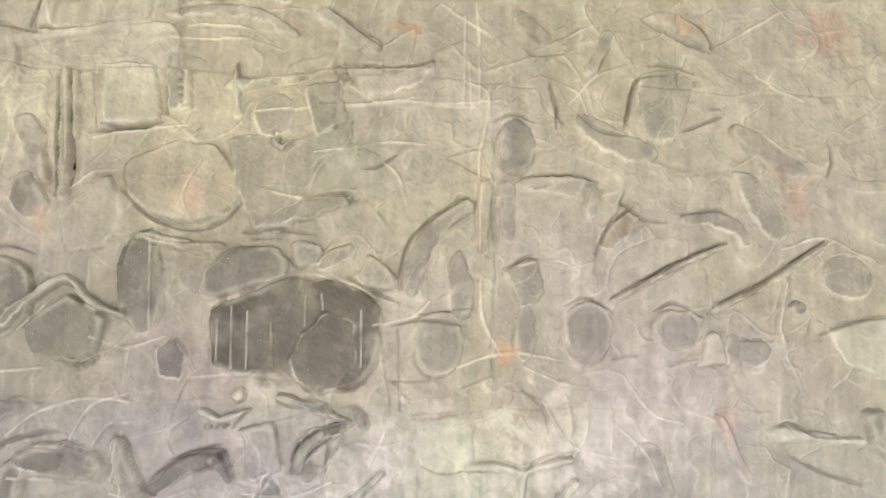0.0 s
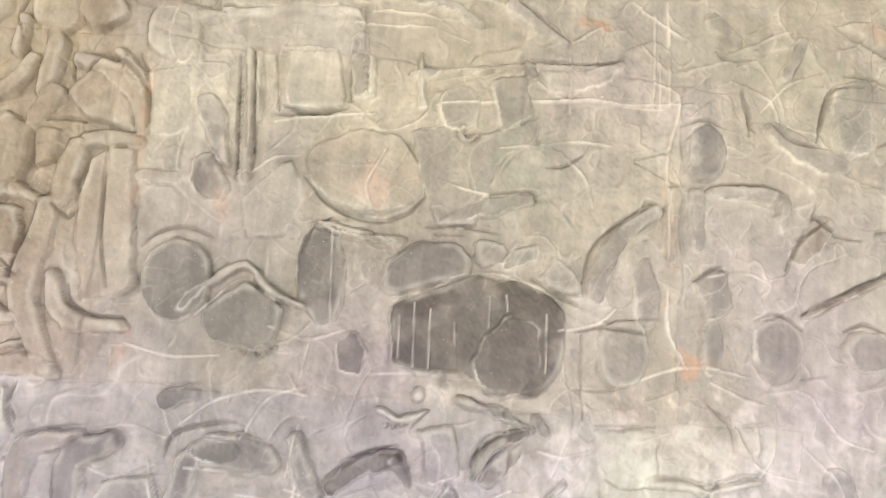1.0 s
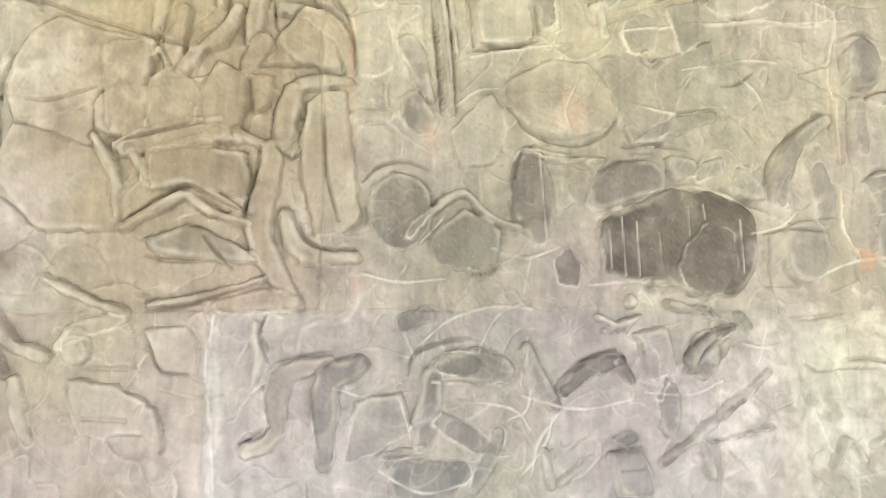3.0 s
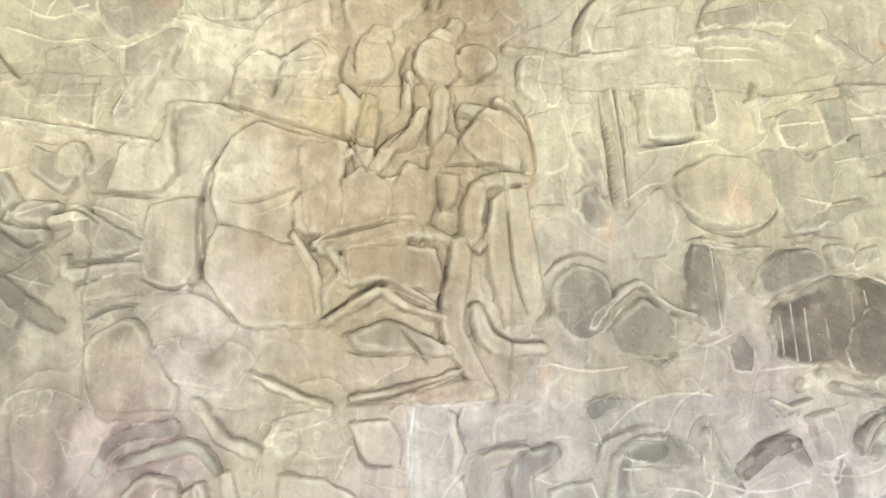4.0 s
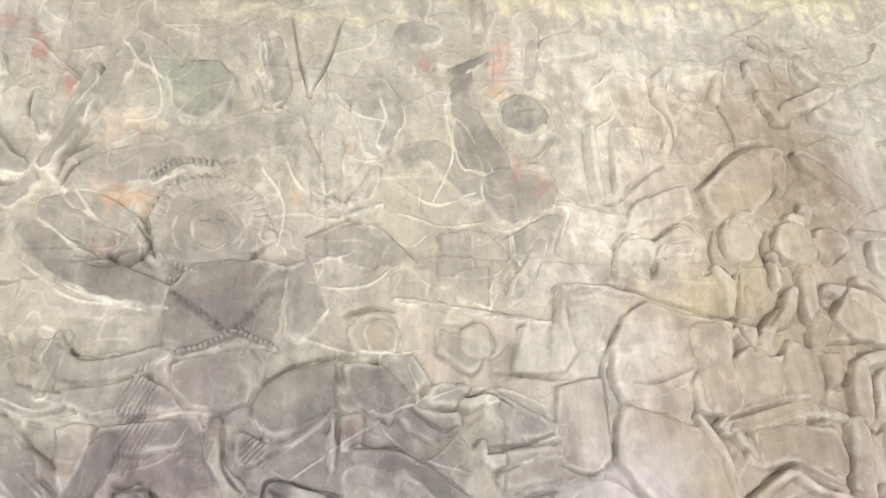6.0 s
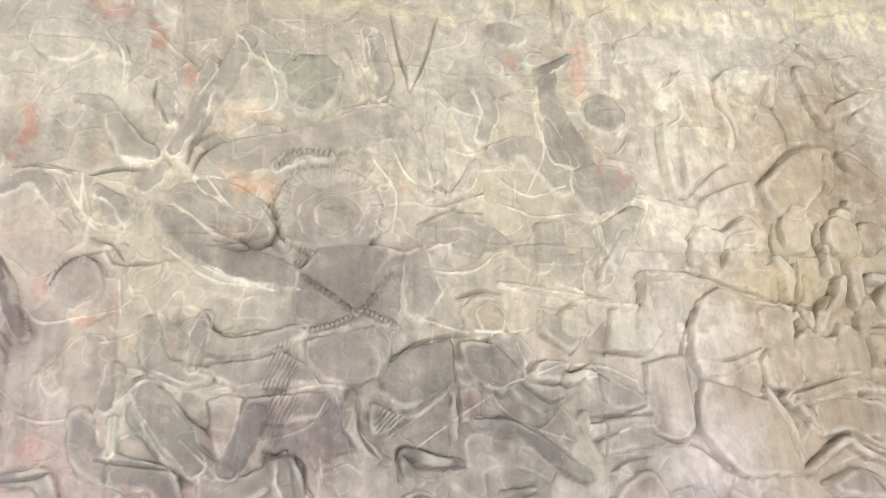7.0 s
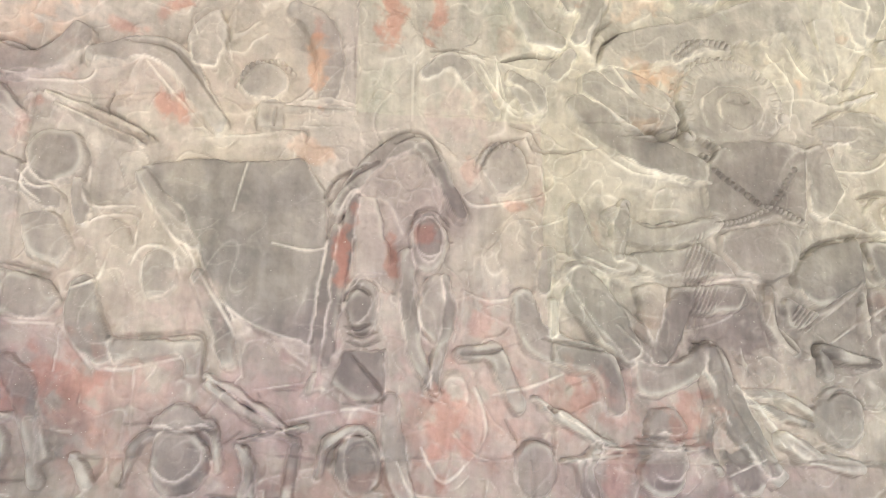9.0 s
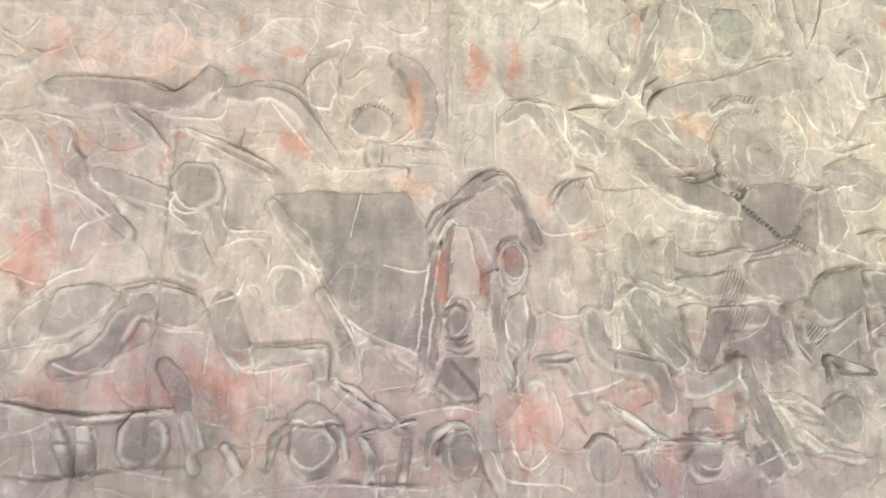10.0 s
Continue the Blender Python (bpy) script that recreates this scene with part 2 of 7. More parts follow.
def head(x, z, r, turn, h, crown=True):
    """A weathered carved head under a domed cap: brow band, nose and chin kept to plain worn forms."""
    disc(x, z, r * 0.82, r, turn, h)
    c, s = math.cos(radians(turn)), math.sin(radians(turn))

    def at(u, v):
        return x + r * (u * c - v * s), z + r * (u * s + v * c)
    if crown:
        ridge([at(-0.75, 0.35), at(0, 0.5), at(0.75, 0.35)], 0.05 * r + 0.001, 0.004)
    ridge([at(0.4, 0.15), at(0.55, -0.12)], 0.07 * r, 0.0035)
    cut([at(0.12, 0.08), at(0.4, 0.12)], 0.03 * r, 0.002)
    cut([at(0.1, -0.42), at(0.4, -0.4)], 0.03 * r, 0.0015)
    ridge([at(-0.6, 0.1), at(-0.66, -0.25)], 0.07 * r, 0.004)


def shade(tone):
    """The tone of what follows on the latest carving."""
    name, label, _, category, whole = CARVINGS[-1]
    CARVINGS[-1] = (name, label, tone, category, whole)


def vein(points, w):
    """A raised line rubbed pale."""
    win, X, Z = window(points, w + 0.01)
    d, _ = stroke_distance(points, (0.5 * w, w, 0.4 * w), X, Z)
    a = smooth(d, -0.0025, 0.7 * w)
    HEIGHT[win] += 0.006 * a
    TONE[win] += (0.8 * a * smooth(WORN[win], -1.3, 0.2))[..., None] * (np.array(CREAM, np.float32) - TONE[win])


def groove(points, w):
    """A deep undercut contour painted umber as its shadow, tapering out at its ends."""
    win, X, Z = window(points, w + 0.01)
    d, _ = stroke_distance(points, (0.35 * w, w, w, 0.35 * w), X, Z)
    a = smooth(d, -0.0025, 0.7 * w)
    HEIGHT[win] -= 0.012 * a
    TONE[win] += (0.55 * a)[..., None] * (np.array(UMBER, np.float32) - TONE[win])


def stain_or_shade(x, z, rx, rz, turn, colour, strength):
    """A ragged-edged patch of colour, for old pigment, lichen and handling polish, and the deep bay's shade."""
    m = max(rx, rz) * 1.6
    win, X, Z = window([(x - m, z - m), (x + m, z + m)], 0.01)
    c, s = math.cos(radians(turn)), math.sin(radians(turn))
    q = np.hypot(((X - x) * c + (Z - z) * s) / rx, (-(X - x) * s + (Z - z) * c) / rz)
    a = strength * smooth(1.1 - q + 0.35 * PATCHY[win], 0, 0.75)
    a *= 0.72
    TONE[win] += a[..., None] * (np.array(colour, np.float32) - TONE[win])


# the dressed face before the figures: soft weathering and a net of shallow chiselled ridges
drift, drift2, fine = waves(3, 1.1), waves(4, 0.35), waves(9, 0.05, 2)
WEST = 0.35 + 0.65 * smooth(-GX[None, :] + 0.2 * drift2, 1.9, 2.4)
TONE[:] = np.array(PALE, np.float32)
web = [waves(5, 0.42, 2), waves(6, 0.24, 2), waves(7, 0.15, 2)]
lines = [np.clip(1 - np.abs(w) * k, 0, 1) ** 2 * smooth(m, -0.9, 0.3) for w, k, m in zip(web, (7.0, 6.0, 5.0), (web[1], web[2], web[0]))]
net = np.maximum(np.maximum(lines[0], 0.9 * lines[1]), 0.6 * lines[2])
HEIGHT += 0.005 * drift2 + 0.001 * fine + 0.006 * net - 0.005 + 0.006 * np.tanh(3 * web[0]) + 0.004 * np.tanh(3 * web[1])
TONE += (0.22 * smooth(waves(52, 0.3, 3), -0.3, 0.8))[..., None] * (np.array(GREY, np.float32) - TONE)
TONE += smooth(drift, -0.2, 0.7)[..., None] * (np.array(TAN, np.float32) - TONE) * 0.6
TONE += (0.25 * WEST * smooth(web[0] * web[1] + 0.12 * fine, -0.3, 0.5))[..., None] * (np.array(GREY, np.float32) - TONE)
TONE += (0.2 * WEST * smooth(-web[1] - 0.4 * web[2], -0.2, 0.8))[..., None] * (np.array(GREY, np.float32) - TONE)
TONE += (np.clip(0.55 * net, 0, 0.5) * (0.55 + 0.45 * WEST))[..., None] * (np.array(CREAM, np.float32) - TONE)

# old washes of colour on the ground behind the figures
stain_or_shade(-4.224, 1.654, 0.4322, 0.1706, 0, ROSE, 0.9)
stain_or_shade(-3.507, 1.666, 0.5203, 0.1734, 0, ROSE, 0.9)
stain_or_shade(-4.475, 1.883, 0.2337, 0.187, 0, ROSE, 0.6)
stain_or_shade(-2.972, 1.751, 0.3227, 0.2151, 0, ROSE, 0.5)
stain_or_shade(-3.632, 1.688, 0.1963, 0.09817, 0, RED, 0.3)
stain_or_shade(-3.311, 1.744, 0.1548, 0.07741, 0, RED, 0.3)
stain_or_shade(-4.402, 1.743, 0.1595, 0.1025, 0, RED, 0.3)
stain_or_shade(-4.299, 2.436, 0.2707, 0.1353, 0, ROSE, 0.5)
stain_or_shade(-4.612, 1.712, 0.3369, 0.1555, 0, ROSE, 0.9)
stain_or_shade(-4.511, 1.742, 0.1588, 0.06616, 0, RED, 0.35)
stain_or_shade(-4.77, 2.582, 0.3006, 0.1353, 0, ORANGE, 0.3)
stain_or_shade(-4.888, 2.026, 0.159, 0.159, 0, ROSE, 0.6)
stain_or_shade(-3.447, 1.849, 0.3764, 0.1506, 0, ROSE, 0.7)
stain_or_shade(-3.183, 2.786, 0.5056, 0.2696, 0, GREY, 0.6)
stain_or_shade(-2.854, 2.092, 0.4751, 0.2672, 0, GREY, 0.6)
stain_or_shade(-2.296, 2.184, 0.2669, 0.2002, 0, ROSE, 0.4)
stain_or_shade(0.184, 1.533, 0.2408, 0.1806, 0, ROSE, 0.5)
stain_or_shade(-0.733, 1.39, 0.4432, 0.1939, 0, GREY, 0.25)
stain_or_shade(-0.271, 2.156, 0.2453, 0.2453, 0, GREY, 0.5)
stain_or_shade(-0.97, 1.723, 0.2801, 0.168, 0, GREY, 0.5)

# the deep-cut bay: horse, standing warriors and their heads


carving("carved_shield", "large smooth tan buckler near the horse hooves", BROWN, "carved shield")
slab([(-2.208, 1.733), (-2.161, 1.791), (-2.088, 1.811), (-2.04, 1.715), (-1.987, 1.644), (-2.002, 1.581), (-2.074, 1.563), (-2.171, 1.576)], 0.016)


carving("carved_warrior", "thin bent leg with a pointed dark foot", SLATE)
limb([(-2.161, 1.468), (-2.114, 1.532), (-2, 1.553)], (0.01449, 0.02174), 0.015)
limb([(-2.11, 1.473), (-2.01, 1.501), (-1.943, 1.508), (-1.891, 1.453)], (0.01457, 0.01821, 0.01092), 0.019)


carving("carved_boar", "rounded dark body of a small crouching beast", BROWN, "carved animal")
slab([(-2.106, 1.409), (-2.055, 1.448), (-1.994, 1.444), (-1.97, 1.395), (-2.013, 1.347), (-2.086, 1.36)], 0.018)
limb([(-2.004, 1.395), (-2.005, 1.299)], (0.02669, 0.01941), 0.017)
disc(-1.953, 1.388, 0.01948, 0.03166, -20, 0.017)


carving("carved_elephant", "long bowed carved flank above the broken base", TAN, "carved elephant")
limb([(-1.942, 1.612), (-1.889, 1.53), (-1.813, 1.492)], (0.01253, 0.01754), 0.016)
limb([(-1.776, 1.517), (-1.727, 1.554), (-1.639, 1.579)], 0.0201, 0.014)


carving("carved_soldier", "seated soldier with a rounded cap in the base row", PALE)
head(-1.739, 1.516, 0.04284, 0, 0.015)
slab([(-1.755, 1.441), (-1.648, 1.427), (-1.571, 1.388), (-1.583, 1.314), (-1.72, 1.317)], 0.013)
cut([(-1.712, 1.466), (-1.598, 1.462)], 0.00502, 0.005)
cut([(-1.715, 1.354), (-1.621, 1.346)], 0.00495, 0.005)


carving("carved_drapery", "ripple of carved folds at the foot of the panel", PALE, "carved drapery")
limb([(-1.872, 1.443), (-1.856, 1.356), (-1.83, 1.307)], 0.01728, 0.011)
limb([(-1.932, 1.419), (-1.915, 1.309)], 0.01714, 0.01)

# horse and standing warriors of the deep-cut bay


carving("carved_ribbon", "diagonal carved strap crossing the base of the panel", TAN, "carved strap")
limb([(-1.816, 1.67), (-1.73, 1.627), (-1.634, 1.593)], (0.01277, 0.01135), 0.021)

# crowned heads and raised arms above the horse


carving("carved_rider", "worn rider leaning over the chariot seat", PALE)
limb([(-0.896, 3.167), (-0.946, 3.083), (-1.039, 3.062)], 0.03177, 0.012)


# soldiers before the horse


carving("carved_stave", "bundle of thin carved staves near the base", GREY, "carved weapon")
limb([(-2.486, 1.767), (-2.409, 1.772)], 0.0116, 0.013)


carving("carved_cornice", "bright plain stone ledge at the top of the frieze", PALE, "carved ledge")
limb([(-1.413, 3.553), (-1.44, 3.35)], 0.0207, 0.016)


# the ogre bay


carving("carved_soldier", "faint soldier of the upper rank", PALE)
disc(-3.61, 2.979, 0.08301, 0.06641, 0, 0.009)


carving("carved_railing", "carved railing with crossing bars along the top", TAN, "carved railing")
limb([(-2.438, 3.29), (-2.26, 3.311), (-1.927, 3.341)], 0.01696, 0.015)
piece("post")
limb([(-2.175, 3.408), (-2.189, 3.156)], 0.01806, 0.014)
piece("post")
limb([(-2.035, 3.317), (-1.907, 3.335), (-1.91, 3.398)], 0.03161, 0.016)
piece("infill_panel")
piece("infill_panel")


# the western bay: the fallen, the great cloth and the ranks beneath


carving("carved_bust", "bald plain head lying among the legs", GREY)
head(-2.712, 1.692, 0.06844, 60, 0.017, False)
limb([(-2.958, 1.758), (-2.846, 1.754), (-2.78, 1.716)], (0.01214, 0.01079), 0.014)
limb([(-2.844, 1.651), (-2.779, 1.614), (-2.67, 1.59)], (0.02404, 0.01869), 0.015)
ridge([(-2.774, 1.652), (-2.721, 1.628), (-2.659, 1.667)], 0.004041, 0.004)


# the fallen figure and the row of heads


carving("carved_bust", "plain head with smooth flat cap in the lowest row", SLATE)
limb([(-3.019, 1.716), (-3.04, 1.633), (-3.014, 1.576)], (0.01072, 0.01225, 0.01072), 0.015)
limb([(-3.003, 1.618), (-2.947, 1.575), (-2.97, 1.52)], 0.01357, 0.012)


carving("carved_warrior", "long leg of the ogre's foe sweeping to the base", SLATE)
slab([(-3.052, 1.862), (-3.001, 1.866), (-2.978, 1.748), (-2.933, 1.661), (-2.847, 1.574), (-2.883, 1.544), (-2.97, 1.629), (-3.018, 1.716), (-3.035, 1.788)], 0.019, 0.016)
limb([(-2.971, 1.751), (-2.88, 1.721), (-2.781, 1.686)], (0.009321, 0.01243, 0.009321), 0.015)
slab([(-3.005, 1.604), (-2.937, 1.658), (-2.899, 1.575), (-2.922, 1.519), (-2.984, 1.534)], 0.012)


carving("carved_soldier", "faint figure with wide hat at the western edge", TAN)
limb([(-5.021, 1.764), (-4.991, 1.883), (-4.955, 1.966)], (0.032, 0.03692), 0.012)

# chiselled detail over the finished forms

carving("carved_warrior", "second striding leg with pointed foot", UMBER)
cut([(-2.944, 1.752), (-2.858, 1.651), (-2.799, 1.564)], 0.002699, 0.004)
cut([(-2.948, 1.857), (-2.9, 1.779), (-2.81, 1.703)], 0.002761, 0.004)
ridge([(-3.017, 1.712), (-3.013, 1.636), (-2.975, 1.587)], 0.003978, 0.006)
cut([(-2.497, 3.257), (-2.383, 3.244), (-2.34, 3.153)], 0.004172, 0.004)

# undercut edges and woven bands on the ogre and the fallen foes
cut([(-3.021, 1.697), (-3.008, 1.604)], 0.006103, 0.006)
cut([(-2.64, 1.733), (-2.57, 1.733), (-2.48, 1.74)], 0.004901, 0.005)
cut([(-2.645, 1.6), (-2.503, 1.613)], 0.004782, 0.005)
cut([(-2.642, 1.513), (-2.584, 1.548), (-2.504, 1.532)], 0.00628, 0.005)


# the ogre bay, the war horse and the western bay

carving("carved_club", "heavy grey club swung above the ogre", GREY, "carved weapon")
limb([(-3.131, 3.014), (-3.177, 2.910), (-3.222, 2.810), (-3.290, 2.656)], (0.032, 0.022), 0.014)
limb([(-3.126, 3.043), (-3.064, 2.986), (-3.003, 2.930)], 0.042, 0.012)
shade(SLATE)
slab([(-3.038, 2.926), (-2.985, 2.987), (-2.911, 2.986), (-2.862, 2.937), (-2.876, 2.846), (-2.930, 2.789), (-3.002, 2.807)], 0.013)

carving("carved_soldier", "cloaked soldier high on the wall beside the club", GREY, "relief carving")
slab([(-3.362, 2.812), (-3.353, 2.872), (-3.321, 2.833), (-3.277, 2.763), (-3.286, 2.729), (-3.327, 2.741), (-3.353, 2.771)], 0.012)
slab([(-3.320, 2.902), (-3.283, 2.933), (-3.252, 2.901), (-3.273, 2.847), (-3.307, 2.852)], 0.010)
limb([(-3.546, 2.793), (-3.493, 2.782), (-3.452, 2.721), (-3.424, 2.660), (-3.357, 2.627)], 0.027, 0.010)
limb([(-3.464, 2.972), (-3.443, 2.922)], 0.019, 0.010)
slab([(-3.486, 2.504), (-3.430, 2.530), (-3.390, 2.511), (-3.399, 2.444), (-3.450, 2.427)], 0.010)

carving("carved_soldier", "grey standing soldier with pleated cloth above the ogre", GREY, "relief carving")
slab([(-2.555, 2.880), (-2.508, 2.912), (-2.462, 2.871), (-2.457, 2.782), (-2.490, 2.709), (-2.527, 2.723), (-2.548, 2.791)], 0.009)
limb([(-2.794, 3.076), (-2.769, 2.966), (-2.744, 2.860)], 0.020, 0.009)
limb([(-2.853, 3.012), (-2.812, 2.925), (-2.788, 2.855)], 0.013, 0.009)
limb([(-2.567, 2.529), (-2.479, 2.568)], 0.013, 0.009)
disc(-2.363, 3.122, 0.068, 0.044, 0, 0.009)
limb([(-2.491, 2.666), (-2.522, 2.605), (-2.552, 2.571)], 0.018, 0.010)

carving("carved_ogre", "great worn grey ogre with a ringed head and beaded straps", GREY, "carved figure")
slab([(-3.250, 2.589), (-3.236, 2.637), (-3.195, 2.684), (-3.105, 2.713), (-2.997, 2.740), (-2.873, 2.794), (-2.788, 2.829), (-2.684, 2.827), (-2.654, 2.729), (-2.610, 2.632), (-2.588, 2.568), (-2.639, 2.540), (-2.668, 2.611), (-2.727, 2.714), (-2.812, 2.690), (-2.896, 2.666), (-2.977, 2.635), (-3.095, 2.601), (-3.222, 2.571)], 0.014)
limb([(-3.371, 2.549), (-3.329, 2.609)], 0.028, 0.013)
limb([(-3.215, 2.561), (-3.126, 2.514), (-3.057, 2.459)], 0.036, 0.012)
limb([(-3.268, 2.527), (-3.186, 2.473), (-3.080, 2.431)], (0.040, 0.031), 0.015)
shade(SLATE)
limb([(-3.310, 2.465), (-3.243, 2.418), (-3.162, 2.365), (-3.059, 2.328), (-2.981, 2.303)], 0.044, 0.016)
shade(GREY)
piece("mane")
disc(-2.901, 2.502, 0.146, 0.132, 0, 0.015)
rays(-2.901, 2.491, 0.114, 0.143, -10, 200, 26, 0.0025, 0.0035)
limb([(-3.041, 2.622), (-2.979, 2.664), (-2.896, 2.664)], 0.018, 0.013)
beads([(-3.041, 2.622), (-2.979, 2.667), (-2.896, 2.666)], 0.010, 12, 0.010)
piece("face_disc")
disc(-2.900, 2.476, 0.088, 0.078, 0, 0.021)
disc(-2.757, 2.470, 0.020, 0.017, 0, 0.016)
disc(-3.027, 2.401, 0.019, 0.017, 0, 0.016)
groove([(-2.922, 2.505), (-2.888, 2.497), (-2.861, 2.505)], 0.0032)
vein([(-2.886, 2.515), (-2.867, 2.483)], 0.0038)
disc(-2.890, 2.481, 0.051, 0.054, 0, 0.024)
groove([(-2.917, 2.501), (-2.899, 2.505)], 0.0032)
groove([(-2.880, 2.507), (-2.861, 2.505)], 0.0032)
vein([(-2.925, 2.437), (-2.887, 2.421), (-2.848, 2.445)], 0.0037)
beads([(-2.974, 2.390), (-2.894, 2.362), (-2.789, 2.397)], 0.010, 14, 0.010)
beads([(-2.985, 2.360), (-2.892, 2.327), (-2.762, 2.372)], 0.010, 16, 0.010)
piece("breastplate")
shade(SLATE)
slab([(-2.983, 2.332), (-2.922, 2.393), (-2.776, 2.408), (-2.708, 2.389), (-2.713, 2.301), (-2.731, 2.174), (-2.796, 2.199), (-2.872, 2.176), (-2.971, 2.160), (-2.997, 2.261)], 0.014)
beads([(-2.969, 2.311), (-2.902, 2.265), (-2.835, 2.212)], 0.010, 12, 0.010)
beads([(-2.747, 2.328), (-2.798, 2.255), (-2.829, 2.219)], 0.010, 8, 0.010)
beads([(-2.972, 2.169), (-2.910, 2.182), (-2.848, 2.209), (-2.823, 2.223), (-2.731, 2.181)], 0.010, 22, 0.010)
piece("belly")
slab([(-2.964, 2.151), (-2.872, 2.170), (-2.796, 2.186), (-2.746, 2.133), (-2.767, 2.066), (-2.840, 2.029), (-2.915, 2.051), (-2.953, 2.101)], 0.012)
piece("skirt_band")
shade(GREY)
limb([(-3.233, 2.185), (-3.192, 2.143), (-3.139, 2.136), (-3.056, 2.146), (-2.978, 2.167)], 0.031, 0.012)
slab([(-3.192, 2.090), (-3.099, 2.098), (-3.023, 2.121), (-2.966, 2.088), (-2.927, 2.040), (-2.998, 2.033), (-3.092, 2.025), (-3.170, 2.047)], 0.011)
hatch(-3.025, 2.072, 0.089, 0.043, 70, 0.0105, 0.003)
slab([(-3.096, 2.008), (-2.913, 2.020), (-2.901, 1.976), (-2.956, 1.945), (-3.096, 1.941), (-3.111, 1.962)], 0.011)
hatch(-3.018, 1.981, 0.097, 0.035, 72, 0.0105, 0.003)
vein([(-3.174, 2.034), (-3.045, 2.021), (-2.914, 2.036), (-2.840, 2.020)], 0.0041)
piece("leg")
shade(SLATE)
limb([(-3.331, 2.184), (-3.313, 2.093), (-3.257, 2.060), (-3.200, 2.061)], 0.031, 0.014)
limb([(-3.204, 2.210), (-3.221, 2.134), (-3.227, 2.076)], 0.021, 0.010)
limb([(-3.329, 1.972), (-3.273, 1.926), (-3.200, 1.868), (-3.157, 1.832)], 0.051, 0.015)
limb([(-3.140, 1.845), (-3.105, 1.920), (-3.075, 1.968)], 0.036, 0.013)
groove([(-3.213, 1.908), (-3.184, 1.880), (-3.160, 1.859)], 0.0041)
vein([(-3.403, 2.061), (-3.361, 2.080), (-3.303, 2.026), (-3.231, 1.943)], 0.0041)
groove([(-3.392, 1.867), (-3.333, 1.860), (-3.247, 1.815)], 0.0040)
slab([(-3.391, 1.856), (-3.326, 1.846), (-3.257, 1.811), (-3.383, 1.812)], 0.012)
slab([(-3.049, 1.874), (-2.987, 1.858), (-2.984, 1.808), (-3.027, 1.808)], 0.013)
groove([(-3.060, 1.882), (-2.988, 1.861), (-2.979, 1.808)], 0.0041)
piece("sash")
shade(BROWN)
limb([(-2.852, 2.011), (-2.855, 1.951), (-2.835, 1.903), (-2.798, 1.865)], 0.018, 0.012)
groove([(-2.837, 1.995), (-2.836, 1.927), (-2.816, 1.885), (-2.790, 1.857)], 0.0032)

carving("carved_shield", "dark round-backed shield leaning by the ogre", SLATE, "carved shield")
slab([(-2.755, 2.093), (-2.691, 2.132), (-2.599, 2.153), (-2.589, 2.096), (-2.590, 2.037), (-2.652, 2.006), (-2.714, 1.965), (-2.762, 1.990), (-2.781, 2.040)], 0.016)
groove([(-2.753, 2.103), (-2.665, 2.151), (-2.525, 2.166)], 0.0035)
slab([(-2.575, 2.148), (-2.492, 2.146), (-2.452, 2.113), (-2.413, 2.059), (-2.469, 2.008), (-2.532, 2.031), (-2.571, 2.083)], 0.014)
vein([(-2.785, 2.027), (-2.714, 1.957), (-2.600, 2.030)], 0.0042)
shade(GREY)
slab([(-2.812, 1.995), (-2.764, 1.974), (-2.717, 1.955), (-2.763, 1.921), (-2.809, 1.915)], 0.011)
hatch(-2.764, 1.946, 0.045, 0.035, 55, 0.0105, 0.003)
vein([(-2.587, 2.037), (-2.664, 1.975), (-2.763, 1.909)], 0.0034)
shade(TAN)
limb([(-2.598, 2.023), (-2.599, 1.903)], 0.013, 0.010)
slab([(-2.581, 2.024), (-2.528, 2.028), (-2.534, 1.947), (-2.582, 1.940)], 0.009)

carving("carved_warrior", "crouching warrior with bent dark legs", SLATE, "relief carving")
limb([(-2.721, 1.805), (-2.723, 1.864), (-2.664, 1.848), (-2.589, 1.835)], 0.020, 0.016)
groove([(-2.743, 1.805), (-2.740, 1.879), (-2.688, 1.879), (-2.602, 1.847)], 0.0041)
limb([(-2.537, 1.938), (-2.459, 1.926), (-2.395, 1.888), (-2.333, 1.838), (-2.269, 1.798)], 0.025, 0.016)
groove([(-2.549, 1.947), (-2.458, 1.946), (-2.394, 1.912)], 0.0034)

carving("carved_soldier", "soldier with a dark face and rolled cap", BROWN, "relief carving")
disc(-2.503, 2.212, 0.060, 0.060, 0, 0.018)
disc(-2.487, 2.207, 0.038, 0.045, 0, 0.024)
groove([(-2.574, 2.264), (-2.543, 2.276), (-2.501, 2.287), (-2.453, 2.276)], 0.0056)
limb([(-2.693, 2.302), (-2.666, 2.347), (-2.639, 2.393)], 0.022, 0.010)
shade(GREY)
slab([(-2.582, 2.457), (-2.496, 2.475), (-2.468, 2.433), (-2.499, 2.385), (-2.576, 2.396)], 0.010)
slab([(-2.667, 2.460), (-2.596, 2.503), (-2.524, 2.511), (-2.453, 2.473), (-2.455, 2.418), (-2.525, 2.453), (-2.597, 2.457)], 0.010)

